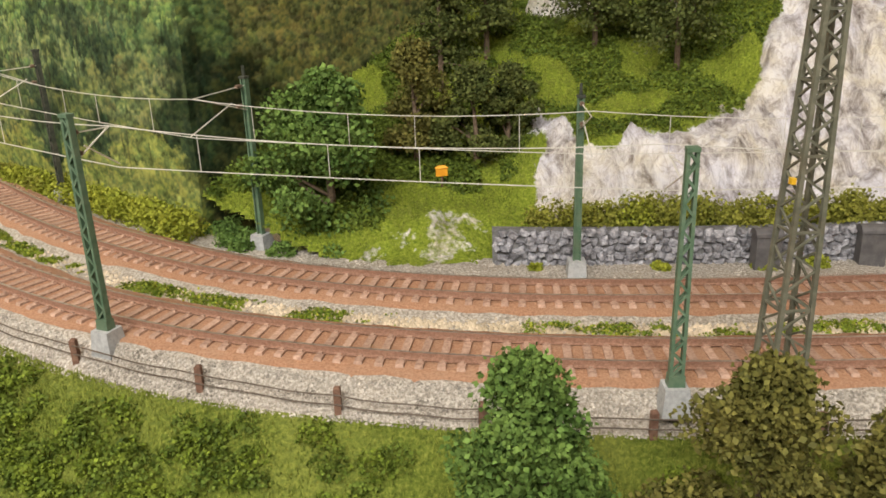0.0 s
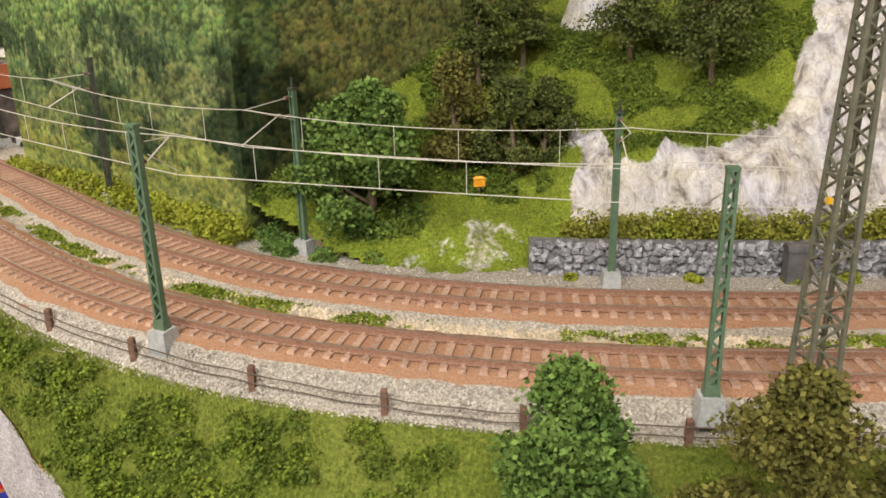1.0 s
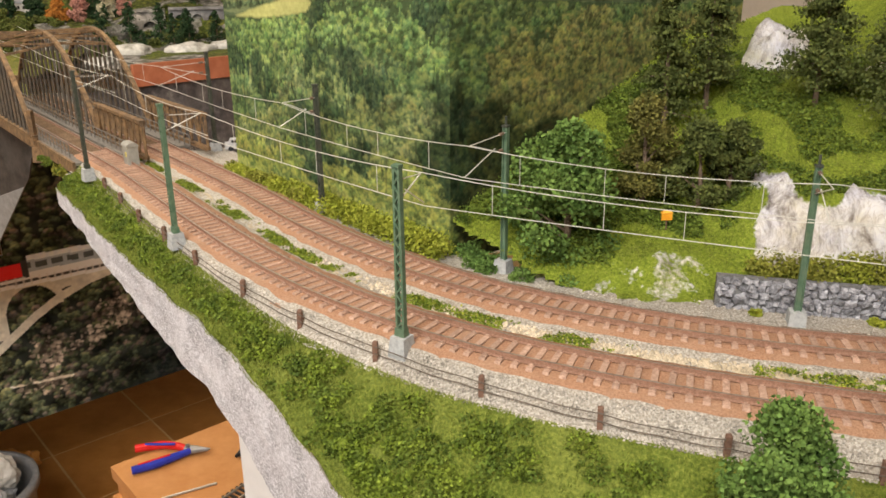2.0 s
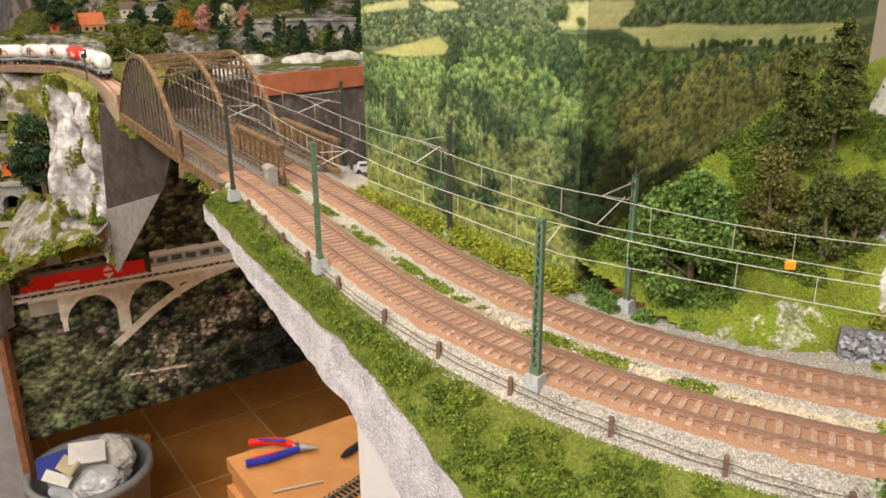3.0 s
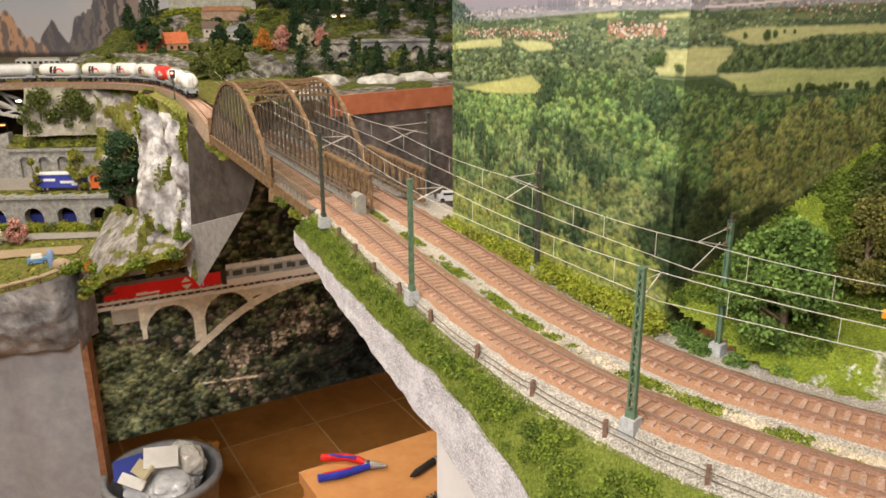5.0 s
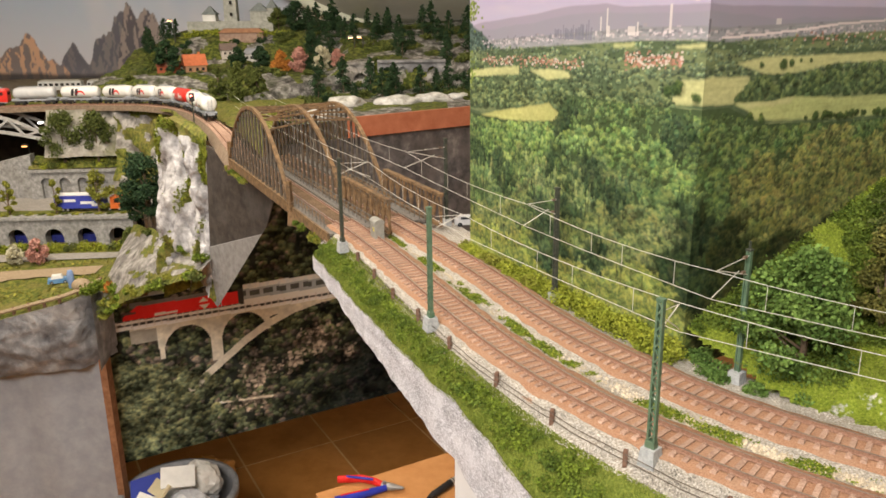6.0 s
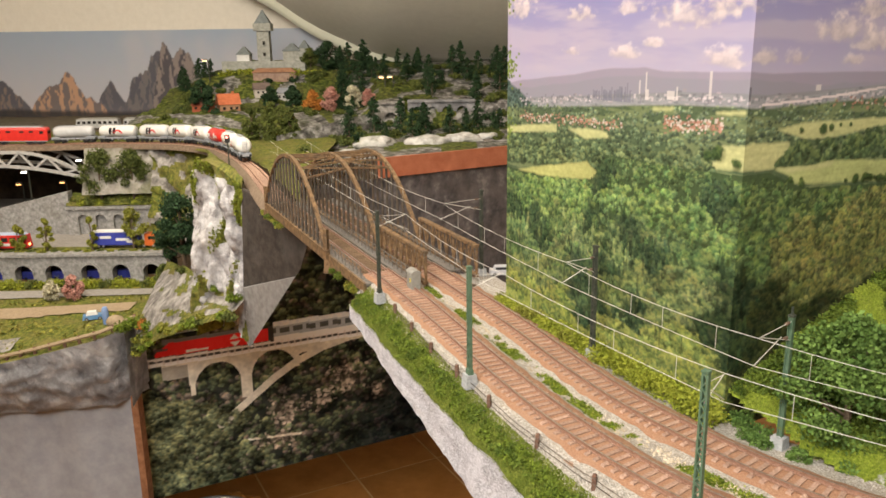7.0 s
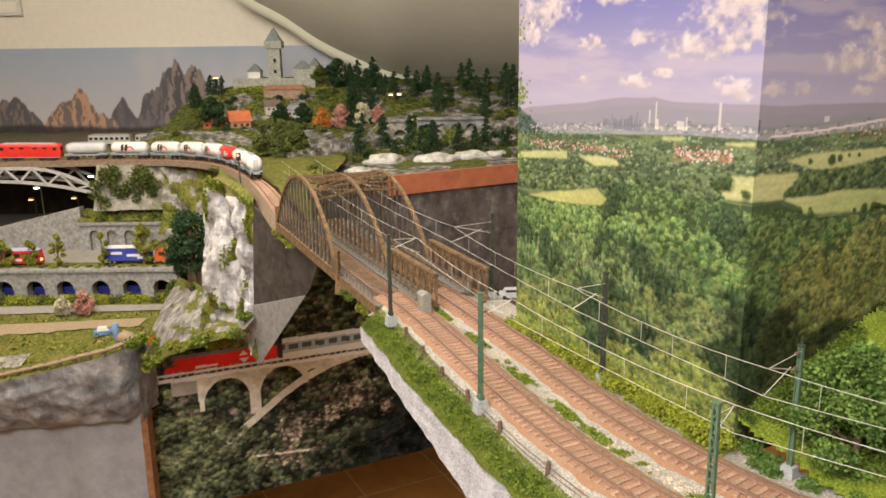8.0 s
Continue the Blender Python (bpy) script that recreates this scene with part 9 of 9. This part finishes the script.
    for side in (-1, 1):
        sx = -side
        if kind == "cement":
            part("red_triangle", tank_quad(Mesh(), [(sx * -0.046, -0.009), (sx * -0.026, -0.009), (sx * -0.0345, 0.006), (sx * -0.0365, 0.006)], R_, ZC, side), REDMARK, body)
            part("black_mark", tank_quad(Mesh(), [(sx * -0.0345, -0.010), (sx * -0.0325, -0.010), (sx * -0.0325, 0.002), (sx * -0.0345, 0.002)], R_ + 0.0002, ZC, side), DARKMARK, body)
            for x0, x1, mt_ in ((0.002, 0.004, REDMARK), (0.0045, 0.013, DARKMARK), (0.016, 0.018, REDMARK), (0.0185, 0.034, DARKMARK)):
                part("letter_bar", tank_quad(Mesh(), [(sx * x0, -0.0055), (sx * x1, -0.0055), (sx * x1, -0.0022), (sx * x0, -0.0022)], R_, ZC, side), mt_, body)
        elif kind == "arc":
            m = Mesh()
            for k in range(8):
                a, b_ = math.pi * (0.05 + 0.85 * k / 8), math.pi * (0.05 + 0.85 * (k + 1) / 8)
                q = [(sx * (0.008 + r_ * math.cos(a_)), -0.008 + 0.9 * r_ * math.sin(a_)) for r_, a_ in ((0.010, a), (0.015, a), (0.015, b_), (0.010, b_))]
                tank_quad(m, q, R_, ZC, side)
            part("red_arc", m, REDMARK, body)
            m = Mesh()
            for x in (-0.010, -0.022):
                tank_quad(m, [(sx * x, -0.009), (sx * (x + 0.007), -0.009), (sx * (x + 0.012), 0.010), (sx * (x + 0.003), 0.010)], R_, ZC, side)
                tank_quad(m, [(sx * (x + 0.004), 0.006), (sx * (x + 0.009), 0.006), (sx * (x + 0.013), -0.002), (sx * (x + 0.010), -0.002)], R_, ZC, side)
            part("black_strokes", m, DARKMARK, body)
        elif kind == "red":
            for x0, x1, h0, h1 in ((-0.046, -0.022, -0.004, 0.004), (-0.046, 0.004, -0.0068, -0.0058), (0.010, 0.022, -0.007, 0.006), (0.025, 0.044, -0.004, 0.002)):
                part("white_bar", tank_quad(Mesh(), [(sx * x0, h0), (sx * x1, h0), (sx * x1, h1), (sx * x0, h1)], R_, ZC, side), TANKWHITE, body)
    return t


def locomotive():
    t = holder("locomotive", Matrix.Identity(4), "red electric model locomotive with grey roof gear", "locomotive", "goods train")
    m = Mesh()
    rings = []
    for x, k in ((-0.088, 0.88), (-0.083, 1.0), (0.083, 1.0), (0.088, 0.88)):
        rings.append([(x, y * (0.985 if k < 1 else 1), z) for y, z in ((-0.0165, 0.011), (0.0165, 0.011), (0.0165, 0.040 * k + 0.002), (0.013, 0.046 * k + 0.002), (-0.013, 0.046 * k + 0.002), (-0.0165, 0.040 * k + 0.002))])
    m.sweep(rings)
    body = part("body", m, TANKRED, t)
    part("skirt", Mesh().box((0, 0, 0.0105), (0.172, 0.030, 0.005)), FRAMEGREY, t)
    part("roof", Mesh().box((0, 0, 0.049), (0.150, 0.022, 0.004), top=0.9), FRAMEGREY, t)
    for e in (-1, 1):
        m = Mesh()
        m.tube([(e * 0.045, 0, 0.051), (e * 0.062, 0, 0.056), (e * 0.046, 0, 0.060)], 0.0006, 5)
        m.tube([(e * 0.046, -0.010, 0.060), (e * 0.046, 0.010, 0.060)], 0.0006, 5)
        part("pantograph", m, BLACKM, t)
        part("cab_window", Mesh().box((e * 0.0862, 0, 0.034), (0.004, 0.024, 0.008)), VOID, body)
        for s in (-1, 1):
            part("side_window", Mesh().box((e * 0.072, s * 0.0166, 0.034), (0.010, 0.0008, 0.008)), VOID, body)
            for k in range(2):
                part("engine_window", Mesh().box((e * (0.018 + 0.026 * k), s * 0.0166, 0.036), (0.012, 0.0008, 0.005)), VOID, body)
        bo = part("bogie", Mesh().box((e * 0.05, 0, 0.006), (0.05, 0.026, 0.006)), BLACKM, t)
        for k in (-1, 1):
            for s in (-1, 1):
                part("wheel", Mesh().tube([(e * 0.05 + k * 0.015, s * 0.0135, 0.0068), (e * 0.05 + k * 0.015, s * 0.010, 0.0068)], 0.0068, 14), BLACKM, bo)
    return t


LOOPTOP = 0.0042
kinds = {k: tank_wagon(k) for k in ("cement", "arc", "red", "grey")}


def on_loop(s, half):
    a, b_ = LOOP.at(s - half), LOOP.at(s + half)
    d = b_ - a
    c = (a + b_) / 2
    return pose(c[0], c[1], c[2] + LOOPTOP, 0, -math.degrees(math.atan2(d[2], math.hypot(d[0], d[1]))), math.degrees(math.atan2(d[1], d[0])))


s = LOOP.near(*W(-0.372, 1.62, 0)[:2]) + 0.125
used = set()
for k in ("cement", "cement", "red", "arc", "arc", "arc", "arc", "grey"):
    if k in used:
        copy_thing(kinds[k], on_loop(s, 0.042))
    else:
        kinds[k].matrix_world = on_loop(s, 0.042)
        used.add(k)
    s += 0.1365
locomotive().matrix_world = on_loop(s + 0.026, 0.05)

# signal beside the far curve
q = LOOP.off(LOOP.near(*W(-0.40, 1.68, 0)[:2]), 0.034)
t = holder("signal_post", pose(q[0], q[1], LOOP.at(LOOP.near(*W(-0.40, 1.68, 0)[:2]))[2] - 0.006, 0, 0, 20), "dark signal post with a red lamp beside the curve", "signal")
part("post", Mesh().tube([(0, 0, 0), (0, 0, 0.055)], 0.0014, 6), MASTDARK, t)
h = part("signal_head", Mesh().box((0, 0, 0.06), (0.009, 0.005, 0.016)), BLACKM, t)
RG = bpy.data.materials.new("red_signal_lamp")
RG.use_nodes = True
RG.node_tree.nodes["Principled BSDF"].inputs["Emission Color"].default_value = (1.0, 0.08, 0.05, 1)
RG.node_tree.nodes["Principled BSDF"].inputs["Emission Strength"].default_value = 5.0
part("red_lamp", Mesh().tube([(0, -0.002, 0.063), (0, -0.0035, 0.063)], 0.0024, 10), RG, h)

# ---- the room ----
WALLPAINT = surface("cream_wall_paint", two((0.80, 0.75, 0.66), (0.85, 0.80, 0.71)), 40, 0.12, (0.78, 0.72, 0.63), 3, 0.1, 0.0005)
SLOPEPAINT = surface("beige_ceiling_paint", two((0.83, 0.79, 0.71), (0.87, 0.83, 0.75)), 40, 0.12, (0.82, 0.78, 0.69), 3, 0.1, 0.0005)
ROT = Matrix.Rotation(radians(TURN8), 3, "Z")
m = Mesh()
m.box(W(-0.6, 0.8, FLOOR - 0.022), (5.4, 6.0, 0.04), ROT)
TILE_GROUT = surface("floor_grout", two((0.52, 0.34, 0.15), (0.64, 0.44, 0.22)), 60, bump=0.2)
thing("floor", m, TILE_GROUT, "brown tiled floor with pale grout", "floor", kind="structure")
for nm, c, s in (("wall_north", (-0.6, 3.62, 0.0), (5.4, 0.1, 2.5)), ("wall_south", (-0.6, -2.2, 0.0), (5.4, 0.1, 2.5)), ("wall_west", (-3.3, 0.8, 0.0), (0.1, 6.0, 2.5)), ("wall_east", (2.1, 0.8, 0.0), (0.1, 6.0, 2.5))):
    thing(nm, Mesh().box(W(*c), s, ROT), WALLPAINT, "plain cream painted wall", "wall", kind="structure")
thing("ceiling", Mesh().box(W(-0.6, 0.8, 1.24), (5.4, 6.0, 0.08), ROT), WALLPAINT, "plain pale ceiling", "ceiling", kind="structure")
# coved slope of the attic roof over the castle hill
COVE = Spline([(-1.05, 0.75), (-0.864, 0.544), (-0.80, 0.478), (-0.644, 0.392), (-0.51, 0.301), (-0.374, 0.232), (-0.189, 0.158), (0.046, 0.128), (0.314, 0.112), (0.9, 0.10)])
m = Mesh()
rings = []
for s in np.linspace(0, COVE.length, 60):
    u, z = COVE.at(s)
    rings.append([W(u + 0.10 * t, 3.45 - 1.9 * t, z + 1.05 * t ** 1.25) for t in np.linspace(0, 1, 10)])
m.sweep(rings, closed=False)
thing("attic_slope", m, SLOPEPAINT, "beige curved attic roof slope above the far layout", "roof slope", kind="structure", smooth=True)
# Added pale glossy strip that imitates the bright glare along the cove.
GLARE_CREAM = surface("glossy_cream_glare", two((0.80, 0.80, 0.66), (0.86, 0.86, 0.72)), 20, bump=0, rough=0.12, spec=0.8)
m = Mesh()
m.sweep([[W(u + 0.018 * math.cos(a), 3.40 + 0.018 * math.cos(a + 1), z + 0.012 + 0.034 * math.sin(a)) for a in np.linspace(0, 2 * math.pi, 9)[:-1]] for u, z in (COVE.at(s) for s in np.linspace(0.0, COVE.length * 0.56, 40))])
thing("cove_glare_strip", m, GLARE_CREAM, "glossy cream strip standing in for the glare along the roof slope", "trim", kind="structure", smooth=True)
# picture frame on the far wall
t = holder("picture_frame", WP(-1.86, 3.555, 0.47), "pale framed picture on the cream wall", "picture")
part("frame", Mesh().box((0, 0, 0), (0.16, 0.02, 0.07)), BOARDWHITE, t)
part("mount", Mesh().box((0, -0.011, 0), (0.13, 0.004, 0.045)), SLOPEPAINT, t)
# floor tiles by the poster, square to it
TILE = surface("brown_floor_tile", two((0.36, 0.150, 0.033), (0.48, 0.215, 0.055)), 14, 0.3, (0.40, 0.18, 0.04), 5, 0.1, 0.0005, rough=0.35, vary=0.10)
tm = Mesh().box((0, 0, 0), (0.288, 0.288, 0.008)).data("tile", TILE)
fl = bpy.data.objects["floor"]
pn = np.array([pd[1], -pd[0]])
for i in range(-6, 7):
    for j in range(-6, 14):
        q = np.array([-1.55, 1.93]) + pd * 0.294 * i + pn * 0.294 * j
        rel = q - E8
        if not (-3.0 < rel @ RT < 1.8 and -1.9 < rel @ FW < 3.3):
            continue
        ob = new("tile", tm)
        ob.matrix_world = pose(q[0], q[1], FLOOR - 0.0050, 0, 0, math.degrees(math.atan2(pd[1], pd[0])))
        ob.parent = fl
